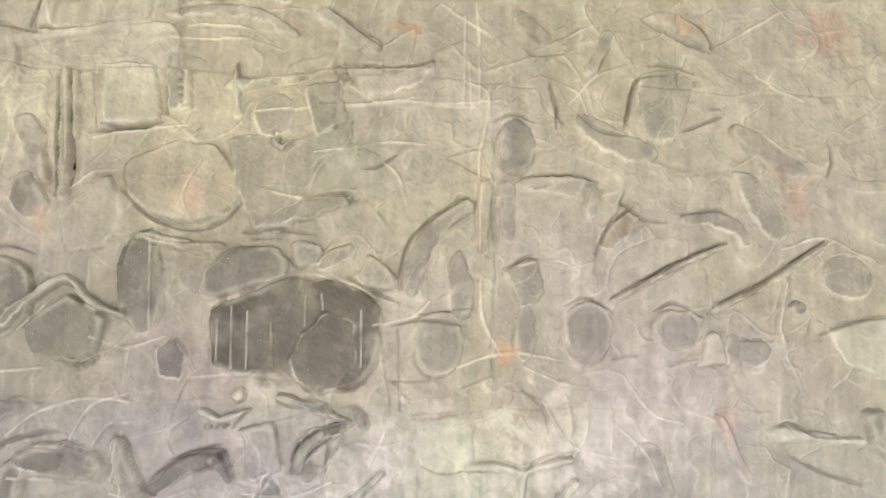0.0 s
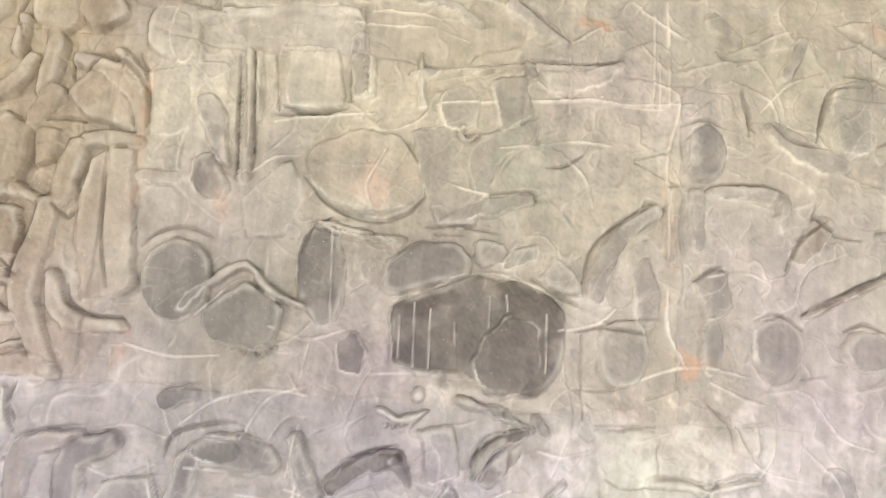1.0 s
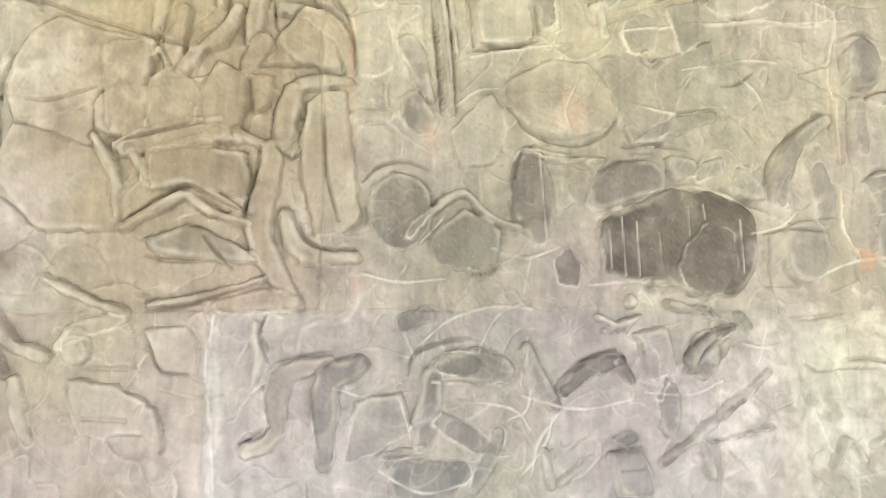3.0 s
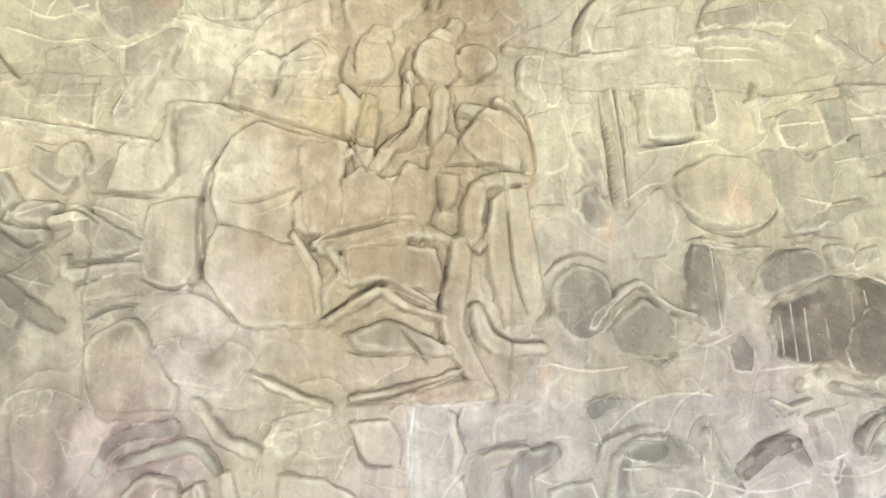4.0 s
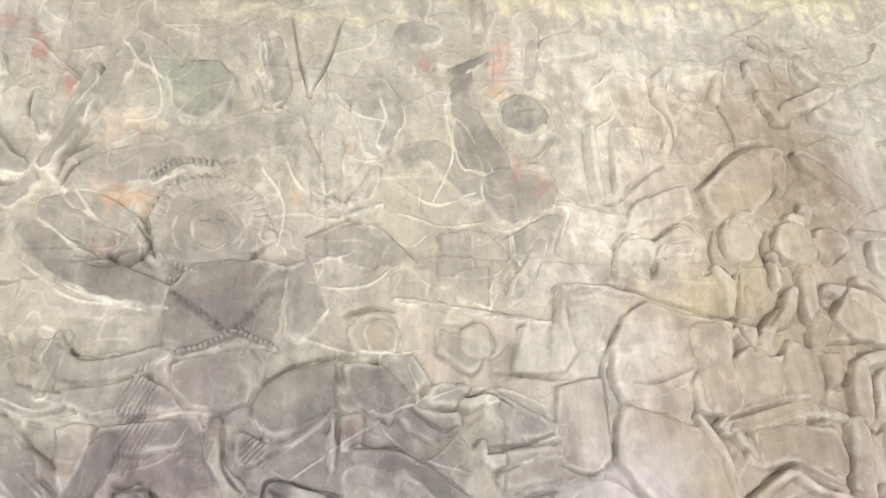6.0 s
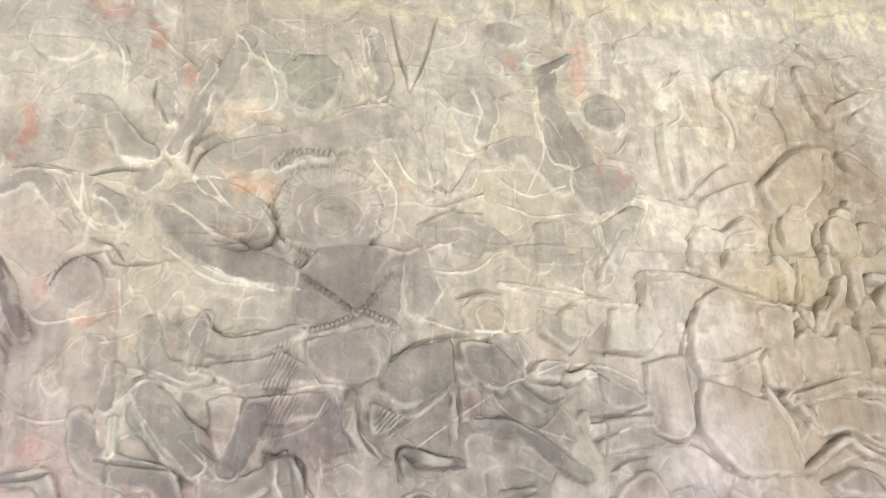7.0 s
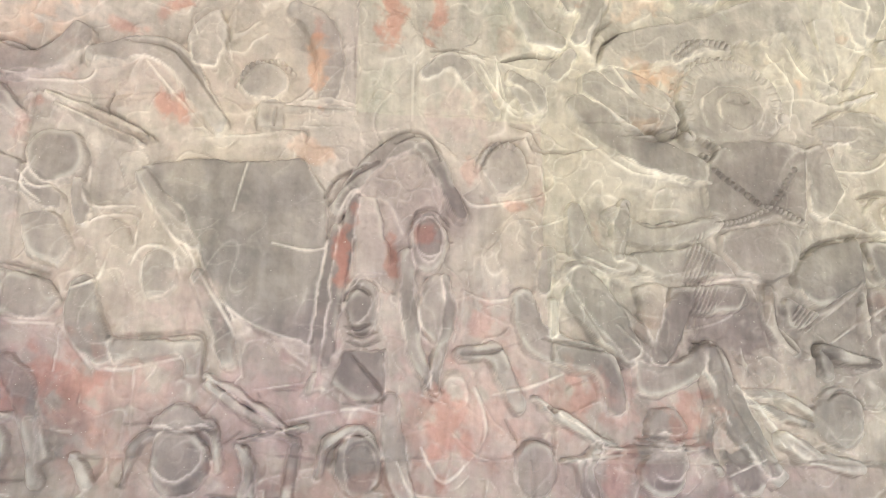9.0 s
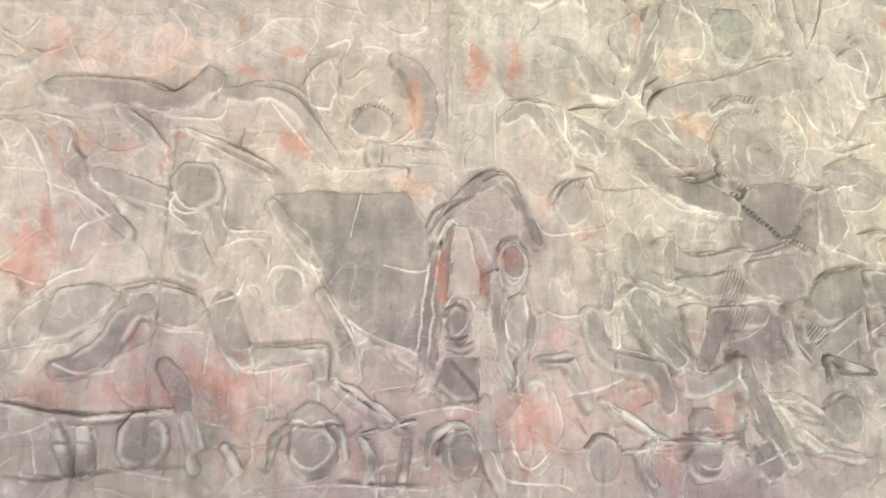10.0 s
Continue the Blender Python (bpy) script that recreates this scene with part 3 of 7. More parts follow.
carving("carved_soldier", "soldier with a raised arm and open hand", SLATE, "relief carving")
shade(GREY)
limb([(-2.429, 2.701), (-2.335, 2.726), (-2.277, 2.658), (-2.234, 2.614), (-2.185, 2.634)], 0.040, 0.012)
vein([(-2.432, 2.629), (-2.344, 2.577), (-2.234, 2.602)], 0.0040)
shade(SLATE)
limb([(-2.247, 2.984), (-2.254, 2.874), (-2.206, 2.766), (-2.165, 2.684), (-2.137, 2.609)], 0.040, 0.015)
limb([(-2.263, 2.990), (-2.166, 3.048)], 0.023, 0.014)
groove([(-2.244, 3.018), (-2.165, 3.064)], 0.0032)
slab([(-2.273, 2.832), (-2.223, 2.750), (-2.185, 2.669), (-2.257, 2.670), (-2.292, 2.758)], 0.012)
shade(GREY)
slab([(-2.207, 2.655), (-2.116, 2.685), (-2.009, 2.661), (-2.019, 2.575), (-2.133, 2.512), (-2.191, 2.530), (-2.216, 2.595)], 0.013)
shade(ASH)
disc(-2.080, 2.854, 0.068, 0.068, 0, 0.018)
beads([(-2.155, 2.792), (-2.111, 2.738), (-2.046, 2.733), (-1.987, 2.816)], 0.010, 22, 0.010)
groove([(-2.099, 2.861), (-2.048, 2.872)], 0.0033)
shade(GREY)
slab([(-2.160, 2.479), (-2.034, 2.553), (-1.991, 2.539), (-2.044, 2.441), (-2.131, 2.376)], 0.011)
limb([(-2.305, 2.471), (-2.323, 2.363)], 0.036, 0.010)
vein([(-2.435, 2.546), (-2.317, 2.513), (-2.209, 2.529)], 0.0039)
vein([(-2.148, 2.516), (-2.142, 2.419), (-2.170, 2.371)], 0.0039)

carving("carved_spear", "long thin carved spear lying before the horse", BROWN, "carved weapon")
limb([(-2.452, 2.305), (-2.302, 2.283), (-2.158, 2.259), (-2.069, 2.249)], 0.008, 0.017)

carving("carved_soldier", "soldier with a pointed dark shoulder cloth", SLATE, "relief carving")
slab([(-2.348, 2.236), (-2.265, 2.202), (-2.238, 2.149), (-2.272, 2.114), (-2.350, 2.168)], 0.013)
shade(GREY)
slab([(-2.491, 2.167), (-2.408, 2.169), (-2.370, 2.101), (-2.455, 2.045), (-2.486, 2.098)], 0.010)
limb([(-2.428, 2.032), (-2.376, 1.996), (-2.321, 2.010)], 0.034, 0.011)
slab([(-2.400, 2.060), (-2.343, 2.102), (-2.274, 2.089), (-2.319, 2.034)], 0.011)

carving("carved_soldier", "pale soldier with a broad face looking up", PALE, "relief carving")
slab([(-2.142, 2.236), (-2.068, 2.256), (-2.036, 2.209), (-2.031, 2.122), (-2.099, 2.115), (-2.171, 2.119)], 0.015)
disc(-2.043, 2.192, 0.037, 0.059, 0, 0.024)
disc(-2.251, 2.200, 0.041, 0.049, 0, 0.017)
groove([(-2.214, 2.125), (-2.114, 2.113), (-2.042, 2.108)], 0.0037)

carving("carved_warrior", "warrior stretching a hand towards the horse", GREY, "relief carving")
limb([(-2.218, 2.046), (-2.155, 1.998), (-2.086, 1.980)], 0.034, 0.018)
shade(TAN)
limb([(-2.284, 2.045), (-2.222, 2.065)], 0.022, 0.020)
groove([(-2.244, 1.945), (-2.146, 1.953), (-2.069, 1.980)], 0.0044)
limb([(-2.257, 1.952), (-2.252, 1.916)], 0.018, 0.017)
limb([(-2.230, 1.914), (-2.077, 1.935)], 0.025, 0.016)
limb([(-2.207, 1.870), (-2.110, 1.896), (-1.984, 1.888)], 0.028, 0.015)
groove([(-2.201, 1.812), (-2.144, 1.839), (-2.081, 1.847)], 0.0042)
vein([(-2.508, 2.031), (-2.458, 1.967), (-2.381, 1.916), (-2.289, 1.890)], 0.0043)

carving("carved_horse", "smooth pale war horse with a swelling chest", TAN, "carved horse")
slab([(-2.066, 2.090), (-1.952, 2.107), (-1.940, 2.039), (-1.951, 1.917), (-1.999, 1.884), (-2.067, 1.903), (-2.086, 1.983)], 0.021)
piece("ear")
limb([(-2.025, 2.343), (-2.033, 2.239), (-2.011, 2.169)], 0.013, 0.024)
limb([(-2.012, 2.347), (-1.919, 2.340), (-1.859, 2.319)], 0.010, 0.022)
piece("chest")
slab([(-1.881, 2.260), (-1.814, 2.306), (-1.707, 2.274), (-1.588, 2.255), (-1.580, 2.208), (-1.657, 2.183), (-1.680, 2.145), (-1.742, 2.088), (-1.841, 2.049), (-1.904, 2.047), (-1.926, 2.110), (-1.913, 2.198)], 0.029)
piece("saddle_cloth")
slab([(-1.906, 2.037), (-1.830, 2.024), (-1.745, 1.990), (-1.686, 1.975), (-1.655, 1.904), (-1.653, 1.810), (-1.658, 1.784), (-1.839, 1.786), (-1.888, 1.838), (-1.935, 1.903), (-1.932, 1.970)], 0.027)
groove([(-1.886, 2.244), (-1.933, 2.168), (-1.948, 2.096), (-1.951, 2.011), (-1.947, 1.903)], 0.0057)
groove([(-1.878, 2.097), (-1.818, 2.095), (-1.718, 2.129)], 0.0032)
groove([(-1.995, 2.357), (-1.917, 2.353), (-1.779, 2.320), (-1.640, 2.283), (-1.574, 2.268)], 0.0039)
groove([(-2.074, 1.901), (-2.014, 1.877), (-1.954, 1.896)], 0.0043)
piece("strap")
limb([(-1.722, 2.011), (-1.671, 1.917), (-1.661, 1.821)], 0.012, 0.030)

carving("carved_soldier", "pale weathered figure beside the banner pole", PALE, "relief carving")
slab([(-2.008, 3.120), (-1.929, 3.154), (-1.824, 3.155), (-1.834, 3.085), (-1.924, 3.055), (-2.018, 3.054)], 0.013)
limb([(-1.676, 2.770), (-1.652, 2.834), (-1.671, 2.929), (-1.644, 3.019), (-1.559, 3.059), (-1.481, 3.043)], 0.021, 0.014)
groove([(-1.693, 3.010), (-1.693, 2.927), (-1.656, 2.853), (-1.652, 2.772)], 0.0046)
groove([(-1.459, 3.060), (-1.467, 2.983), (-1.489, 2.921), (-1.468, 2.864), (-1.461, 2.775)], 0.0047)
limb([(-1.470, 3.034), (-1.491, 2.951)], 0.021, 0.013)
limb([(-1.887, 2.826), (-1.890, 2.706), (-1.883, 2.592)], 0.013, 0.012)
groove([(-1.910, 2.833), (-1.914, 2.704), (-1.904, 2.596)], 0.0033)
groove([(-1.949, 2.588), (-1.858, 2.591), (-1.802, 2.631), (-1.748, 2.682), (-1.694, 2.713)], 0.0041)
slab([(-1.823, 2.831), (-1.718, 2.832), (-1.740, 2.700), (-1.845, 2.621)], 0.011)
slab([(-1.800, 2.589), (-1.635, 2.654), (-1.635, 2.566), (-1.741, 2.542), (-1.828, 2.519)], 0.014)
slab([(-1.871, 2.450), (-1.814, 2.503), (-1.761, 2.476), (-1.684, 2.528), (-1.648, 2.496), (-1.661, 2.428), (-1.861, 2.410)], 0.014)
groove([(-1.881, 2.458), (-1.821, 2.511), (-1.759, 2.486), (-1.682, 2.540), (-1.641, 2.517)], 0.0040)
limb([(-1.869, 2.961), (-1.825, 2.996), (-1.793, 3.035)], 0.008, 0.012)
vein([(-1.866, 2.833), (-1.814, 2.876), (-1.820, 2.957)], 0.0043)
limb([(-2.151, 2.326), (-2.098, 2.406), (-2.057, 2.489)], 0.023, 0.014)

carving("carved_soldier", "hooded deep-cut soldier at the edge of the dark bay", TAN, "relief carving")
slab([(-1.601, 2.635), (-1.474, 2.751), (-1.374, 2.786), (-1.323, 2.767), (-1.368, 2.655), (-1.461, 2.563), (-1.568, 2.535)], 0.022)
groove([(-1.605, 2.647), (-1.537, 2.705), (-1.470, 2.766), (-1.390, 2.798), (-1.315, 2.800)], 0.0053)
limb([(-1.350, 3.058), (-1.318, 2.964), (-1.303, 2.889)], 0.045, 0.030)
limb([(-1.288, 2.911), (-1.179, 2.962), (-1.075, 3.018)], 0.027, 0.028)
limb([(-1.326, 3.167), (-1.262, 3.103), (-1.133, 3.139)], 0.023, 0.028)
limb([(-1.202, 3.089), (-1.158, 3.043), (-1.023, 3.036)], 0.023, 0.027)
limb([(-1.172, 2.898), (-1.063, 2.879)], 0.037, 0.028)
limb([(-1.346, 2.731), (-1.358, 2.652)], 0.027, 0.030)
shade(BROWN)
limb([(-1.267, 2.753), (-1.195, 2.683), (-1.129, 2.613)], 0.032, 0.028)
shade(PALE)
slab([(-1.317, 2.604), (-1.275, 2.589), (-1.305, 2.530), (-1.340, 2.546)], 0.030)

carving("carved_bust", "pale carved head with a pointed cap", PALE, "relief carving")
disc(-1.521, 2.483, 0.051, 0.069, 0, 0.034)
slab([(-1.542, 2.528), (-1.512, 2.570), (-1.471, 2.566), (-1.466, 2.524)], 0.032)

carving("carved_bust", "pale carved head with a peaked cap", PALE, "relief carving")
disc(-1.354, 2.475, 0.061, 0.073, 0, 0.034)
slab([(-1.375, 2.551), (-1.348, 2.574), (-1.318, 2.565), (-1.316, 2.530)], 0.032)
limb([(-1.252, 2.502), (-1.262, 2.432)], 0.015, 0.030)

carving("carved_warrior", "deep-cut warrior with raised forearms beside the horse", TAN, "relief carving")
limb([(-1.536, 2.365), (-1.553, 2.256), (-1.534, 2.164)], 0.029, 0.030)
limb([(-1.410, 2.301), (-1.480, 2.239), (-1.522, 2.176)], 0.020, 0.032)
limb([(-1.429, 2.437), (-1.436, 2.357)], 0.018, 0.032)
limb([(-1.342, 2.386), (-1.359, 2.263)], 0.030, 0.031)
slab([(-1.626, 2.129), (-1.519, 2.158), (-1.412, 2.176), (-1.415, 2.061), (-1.513, 2.045), (-1.628, 2.018)], 0.027)
shade(BROWN)
slab([(-1.582, 2.010), (-1.436, 2.041), (-1.468, 1.918), (-1.584, 1.876), (-1.618, 1.917)], 0.022)
shade(PALE)
slab([(-1.724, 2.097), (-1.667, 2.150), (-1.628, 2.137), (-1.638, 2.058), (-1.672, 2.009), (-1.719, 2.028)], 0.034)
shade(TAN)
limb([(-1.668, 1.989), (-1.583, 2.018), (-1.515, 2.039), (-1.429, 2.055)], 0.020, 0.035)
groove([(-1.668, 1.975), (-1.590, 1.990), (-1.470, 2.023)], 0.0045)
limb([(-1.646, 1.792), (-1.560, 1.847), (-1.490, 1.879), (-1.444, 1.873), (-1.364, 1.818)], 0.015, 0.031)

carving("carved_prone_warrior", "long prone grey figure high on the wall", GREY, "relief carving")
slab([(-4.951, 2.485), (-4.901, 2.519), (-4.766, 2.532), (-4.667, 2.531), (-4.608, 2.508), (-4.562, 2.547), (-4.529, 2.597), (-4.490, 2.579), (-4.493, 2.513), (-4.562, 2.465), (-4.644, 2.437), (-4.716, 2.453), (-4.823, 2.433), (-4.920, 2.454)], 0.014)
groove([(-4.902, 2.527), (-4.767, 2.540), (-4.669, 2.542), (-4.609, 2.518), (-4.563, 2.560)], 0.0040)
limb([(-4.739, 2.442), (-4.682, 2.401), (-4.625, 2.350)], 0.022, 0.012)
limb([(-4.479, 2.510), (-4.362, 2.540), (-4.285, 2.508), (-4.235, 2.431), (-4.187, 2.357)], 0.032, 0.014)
groove([(-4.408, 2.551), (-4.314, 2.542), (-4.262, 2.498), (-4.180, 2.387)], 0.0052)
vein([(-4.360, 2.503), (-4.280, 2.413), (-4.208, 2.338)], 0.0041)

carving("carved_fallen_warrior", "fallen warrior with long stretched limbs", GREY, "relief carving")
limb([(-4.869, 2.369), (-4.832, 2.281), (-4.776, 2.203), (-4.687, 2.114)], 0.025, 0.013)
limb([(-4.763, 2.257), (-4.692, 2.230), (-4.593, 2.193), (-4.527, 2.144)], 0.035, 0.013)
vein([(-4.891, 2.231), (-4.795, 2.194), (-4.666, 2.101)], 0.0037)
vein([(-4.570, 2.243), (-4.592, 2.181), (-4.547, 2.139)], 0.0039)
shade(SLATE)
disc(-4.529, 2.253, 0.065, 0.067, 0, 0.015)
shade(GREY)
limb([(-4.963, 2.579), (-4.998, 2.543), (-5.040, 2.554)], 0.018, 0.011)
limb([(-4.461, 2.101), (-4.475, 2.190)], 0.023, 0.011)
slab([(-4.178, 2.170), (-4.074, 2.182), (-4.073, 2.159), (-4.177, 2.143)], 0.010)
slab([(-4.585, 2.107), (-4.519, 2.126), (-4.470, 2.041), (-4.494, 1.996), (-4.564, 2.020)], 0.010)

carving("carved_lance", "pair of thin lances laid across the fallen", TAN, "carved weapon")
limb([(-4.568, 2.406), (-4.438, 2.355), (-4.330, 2.308)], 0.009, 0.014)
limb([(-4.547, 2.378), (-4.421, 2.322), (-4.347, 2.297)], 0.007, 0.013)

carving("carved_soldier", "weathered kneeling soldier above the great cloth", GREY, "relief carving")
slab([(-4.245, 2.632), (-4.200, 2.659), (-4.177, 2.575), (-4.205, 2.504), (-4.257, 2.505), (-4.273, 2.577)], 0.012)
limb([(-4.017, 2.673), (-3.956, 2.627), (-3.931, 2.516), (-3.940, 2.447)], 0.034, 0.012)
disc(-4.091, 2.474, 0.059, 0.053, 0, 0.011)
beads([(-4.148, 2.460), (-4.116, 2.517), (-4.053, 2.531), (-4.021, 2.507)], 0.010, 12, 0.010)
slab([(-4.097, 2.428), (-4.035, 2.421), (-4.033, 2.355), (-4.095, 2.349)], 0.011)
limb([(-4.026, 2.402), (-3.876, 2.413)], 0.017, 0.010)
vein([(-4.230, 2.320), (-4.110, 2.338), (-4.017, 2.353), (-3.875, 2.369)], 0.0040)
vein([(-4.376, 2.758), (-4.248, 2.696), (-4.155, 2.726), (-4.183, 2.626), (-4.166, 2.525)], 0.0052)
vein([(-4.278, 2.666), (-4.169, 2.671)], 0.0042)
vein([(-4.313, 2.749), (-4.249, 2.705)], 0.0042)
limb([(-3.694, 2.533), (-3.625, 2.567), (-3.567, 2.493), (-3.526, 2.436)], 0.023, 0.010)
vein([(-3.685, 2.569), (-3.633, 2.588), (-3.547, 2.576)], 0.0065)
groove([(-3.684, 2.593), (-3.624, 2.607), (-3.547, 2.594)], 0.0045)
limb([(-3.479, 2.538), (-3.419, 2.490), (-3.404, 2.448)], 0.021, 0.010)
groove([(-3.503, 2.580), (-3.450, 2.601), (-3.369, 2.606)], 0.0045)
limb([(-3.453, 2.733), (-3.411, 2.664), (-3.358, 2.642)], 0.034, 0.010)
slab([(-3.358, 2.841), (-3.310, 2.866), (-3.308, 2.732), (-3.344, 2.737)], 0.011)
limb([(-3.221, 2.937), (-3.249, 2.797), (-3.303, 2.658)], 0.028, 0.012)

carving("carved_cloth", "large dark mottled hanging cloth with a curved hem", ASH, "carved drapery")
slab([(-4.343, 2.239), (-4.227, 2.266), (-4.107, 2.264), (-3.985, 2.280), (-3.929, 2.201), (-3.919, 2.091), (-3.933, 1.937), (-3.939, 1.845), (-4.005, 1.848), (-4.094, 1.885), (-4.154, 1.932), (-4.202, 2.043), (-4.241, 2.101), (-4.309, 2.157)], 0.013)
vein([(-4.240, 2.078), (-4.169, 1.955), (-4.079, 1.883), (-3.938, 1.836)], 0.0058)
vein([(-4.041, 2.068), (-3.965, 2.054), (-3.919, 2.063)], 0.0039)
shade(GREY)
limb([(-4.339, 2.213), (-4.264, 2.122), (-4.217, 2.057)], 0.022, 0.014)
shade(SLATE)
limb([(-4.196, 1.983), (-4.144, 1.883), (-4.119, 1.798)], 0.025, 0.013)
vein([(-4.231, 2.056), (-4.166, 1.948), (-4.107, 1.856), (-4.087, 1.768)], 0.0048)
shade(GREY)
disc(-4.282, 1.990, 0.040, 0.058, 0, 0.011)
vein([(-4.342, 2.004), (-4.317, 2.050), (-4.259, 2.039), (-4.235, 1.981)], 0.0048)

carving("carved_hooded_figure", "robed figure under a dark domed hood with red lining", SLATE, "relief carving")
limb([(-3.902, 2.155), (-3.858, 2.231), (-3.795, 2.303), (-3.729, 2.339), (-3.672, 2.295), (-3.639, 2.220), (-3.609, 2.160)], 0.023, 0.015)
groove([(-3.807, 2.328), (-3.754, 2.367), (-3.693, 2.362), (-3.647, 2.297)], 0.0053)
limb([(-3.855, 2.187), (-3.879, 2.078), (-3.899, 1.939), (-3.911, 1.798)], 0.020, 0.014)
vein([(-3.925, 2.060), (-3.877, 2.186), (-3.842, 2.201), (-3.808, 2.154)], 0.0050)
piece("lining")
shade(PALE)
slab([(-3.855, 2.187), (-3.811, 2.191), (-3.779, 2.084), (-3.779, 2.009), (-3.854, 2.005)], 0.013)
shade(SLATE)
disc(-3.834, 1.930, 0.039, 0.068, 0, 0.016)
vein([(-3.872, 1.963), (-3.857, 1.993), (-3.811, 1.995), (-3.792, 1.967)], 0.0039)
groove([(-3.864, 1.873), (-3.834, 1.864), (-3.798, 1.878)], 0.0032)
groove([(-3.868, 1.854), (-3.833, 1.843), (-3.795, 1.858)], 0.0032)
slab([(-3.871, 1.830), (-3.780, 1.834), (-3.781, 1.737), (-3.823, 1.710), (-3.897, 1.759)], 0.012)
limb([(-3.735, 2.063), (-3.733, 1.947), (-3.715, 1.842), (-3.670, 1.740)], 0.020, 0.014)
shade(GREY)
disc(-3.687, 2.090, 0.046, 0.074, 0, 0.015)
disc(-3.687, 2.090, 0.031, 0.055, 0, 0.017)
groove([(-3.728, 2.135), (-3.707, 2.169), (-3.666, 2.175), (-3.634, 2.142)], 0.0032)

carving("carved_seated_foe", "seated grey figure with a feathered head", GREY, "relief carving")
disc(-3.505, 2.290, 0.059, 0.070, 0, 0.016)
rays(-3.505, 2.290, 0.048, 0.070, 60, 190, 10, 0.0025, 0.0035)
disc(-3.662, 1.932, 0.042, 0.083, 0, 0.012)
limb([(-3.606, 1.831), (-3.530, 1.834), (-3.500, 1.760), (-3.477, 1.713)], 0.022, 0.012)
vein([(-3.606, 1.977), (-3.542, 1.957), (-3.476, 1.968)], 0.0040)
shade(SLATE)
limb([(-3.463, 1.960), (-3.443, 1.883), (-3.366, 1.840), (-3.277, 1.813), (-3.254, 1.722)], 0.037, 0.015)
groove([(-3.423, 1.869), (-3.349, 1.859), (-3.258, 1.844)], 0.0041)
limb([(-3.336, 2.031), (-3.276, 1.954), (-3.214, 1.858)], 0.039, 0.014)
shade(GREY)
limb([(-3.401, 2.076), (-3.415, 1.994)], 0.027, 0.012)
shade(PALE)
slab([(-3.401, 1.963), (-3.383, 1.964), (-3.377, 1.886), (-3.404, 1.876)], 0.016)
shade(TAN)
slab([(-3.190, 2.003), (-3.105, 2.007), (-3.154, 1.848)], 0.011)
shade(GREY)
slab([(-3.200, 1.828), (-3.132, 1.814), (-3.060, 1.852), (-3.004, 1.886), (-3.048, 1.789), (-3.138, 1.743), (-3.202, 1.753)], 0.013)
shade(SLATE)
limb([(-3.007, 1.854), (-2.981, 1.760), (-2.938, 1.668), (-2.891, 1.590)], 0.033, 0.015)
groove([(-3.022, 1.877), (-2.971, 1.855), (-2.962, 1.776)], 0.0043)

carving("carved_prone_warrior", "striding legs of a long-limbed fallen warrior", GREY, "relief carving")
slab([(-4.863, 1.835), (-4.831, 1.959), (-4.758, 1.984), (-4.690, 1.956), (-4.722, 1.898), (-4.792, 1.841)], 0.013)
slab([(-4.685, 1.967), (-4.601, 1.989), (-4.518, 1.965), (-4.475, 1.925), (-4.498, 1.884), (-4.591, 1.885), (-4.660, 1.915)], 0.015)
groove([(-4.706, 1.983), (-4.602, 2.004), (-4.513, 1.983)], 0.0038)
vein([(-4.660, 1.918), (-4.577, 1.875), (-4.484, 1.871)], 0.0046)
shade(SLATE)
limb([(-4.623, 1.938), (-4.665, 1.901), (-4.702, 1.831), (-4.759, 1.781), (-4.814, 1.769)], 0.031, 0.016)
vein([(-4.815, 1.779), (-4.757, 1.759), (-4.683, 1.771)], 0.0044)
shade(GREY)
vein([(-4.880, 1.945), (-4.824, 2.004), (-4.723, 2.025), (-4.655, 2.000)], 0.0045)
shade(SLATE)
limb([(-4.436, 1.948), (-4.428, 1.882), (-4.382, 1.808)], 0.038, 0.015)
shade(GREY)
slab([(-4.359, 1.842), (-4.181, 1.844), (-4.182, 1.767), (-4.208, 1.766), (-4.216, 1.808), (-4.356, 1.789)], 0.013)
groove([(-4.363, 1.851), (-4.264, 1.858), (-4.176, 1.856), (-4.172, 1.765)], 0.0048)
vein([(-4.473, 1.868), (-4.382, 1.779), (-4.219, 1.806)], 0.0046)
vein([(-4.476, 1.939), (-4.410, 1.971), (-4.387, 2.046)], 0.0037)
limb([(-4.569, 1.788), (-4.523, 1.716), (-4.480, 1.598)], 0.026, 0.012)

carving("carved_spear", "dark carved lance along the foot of the relief", BROWN, "carved weapon")
limb([(-4.918, 1.685), (-4.794, 1.661), (-4.720, 1.655), (-4.546, 1.679)], 0.010, 0.016)
disc(-4.720, 1.655, 0.016, 0.013, 0, 0.018)

carving("carved_mace", "slanting carved mace with a long dark shaft", SLATE, "carved weapon")
limb([(-4.157, 1.751), (-4.073, 1.692), (-3.968, 1.631)], 0.013, 0.018)
limb([(-4.085, 1.634), (-3.946, 1.667)], 0.007, 0.016)

carving("carved_bust", "dark worn head in the lowest row", SLATE, "relief carving")
disc(-4.602, 1.606, 0.061, 0.064, 0, 0.015)
groove([(-4.661, 1.633), (-4.622, 1.678), (-4.558, 1.675)], 0.0045)

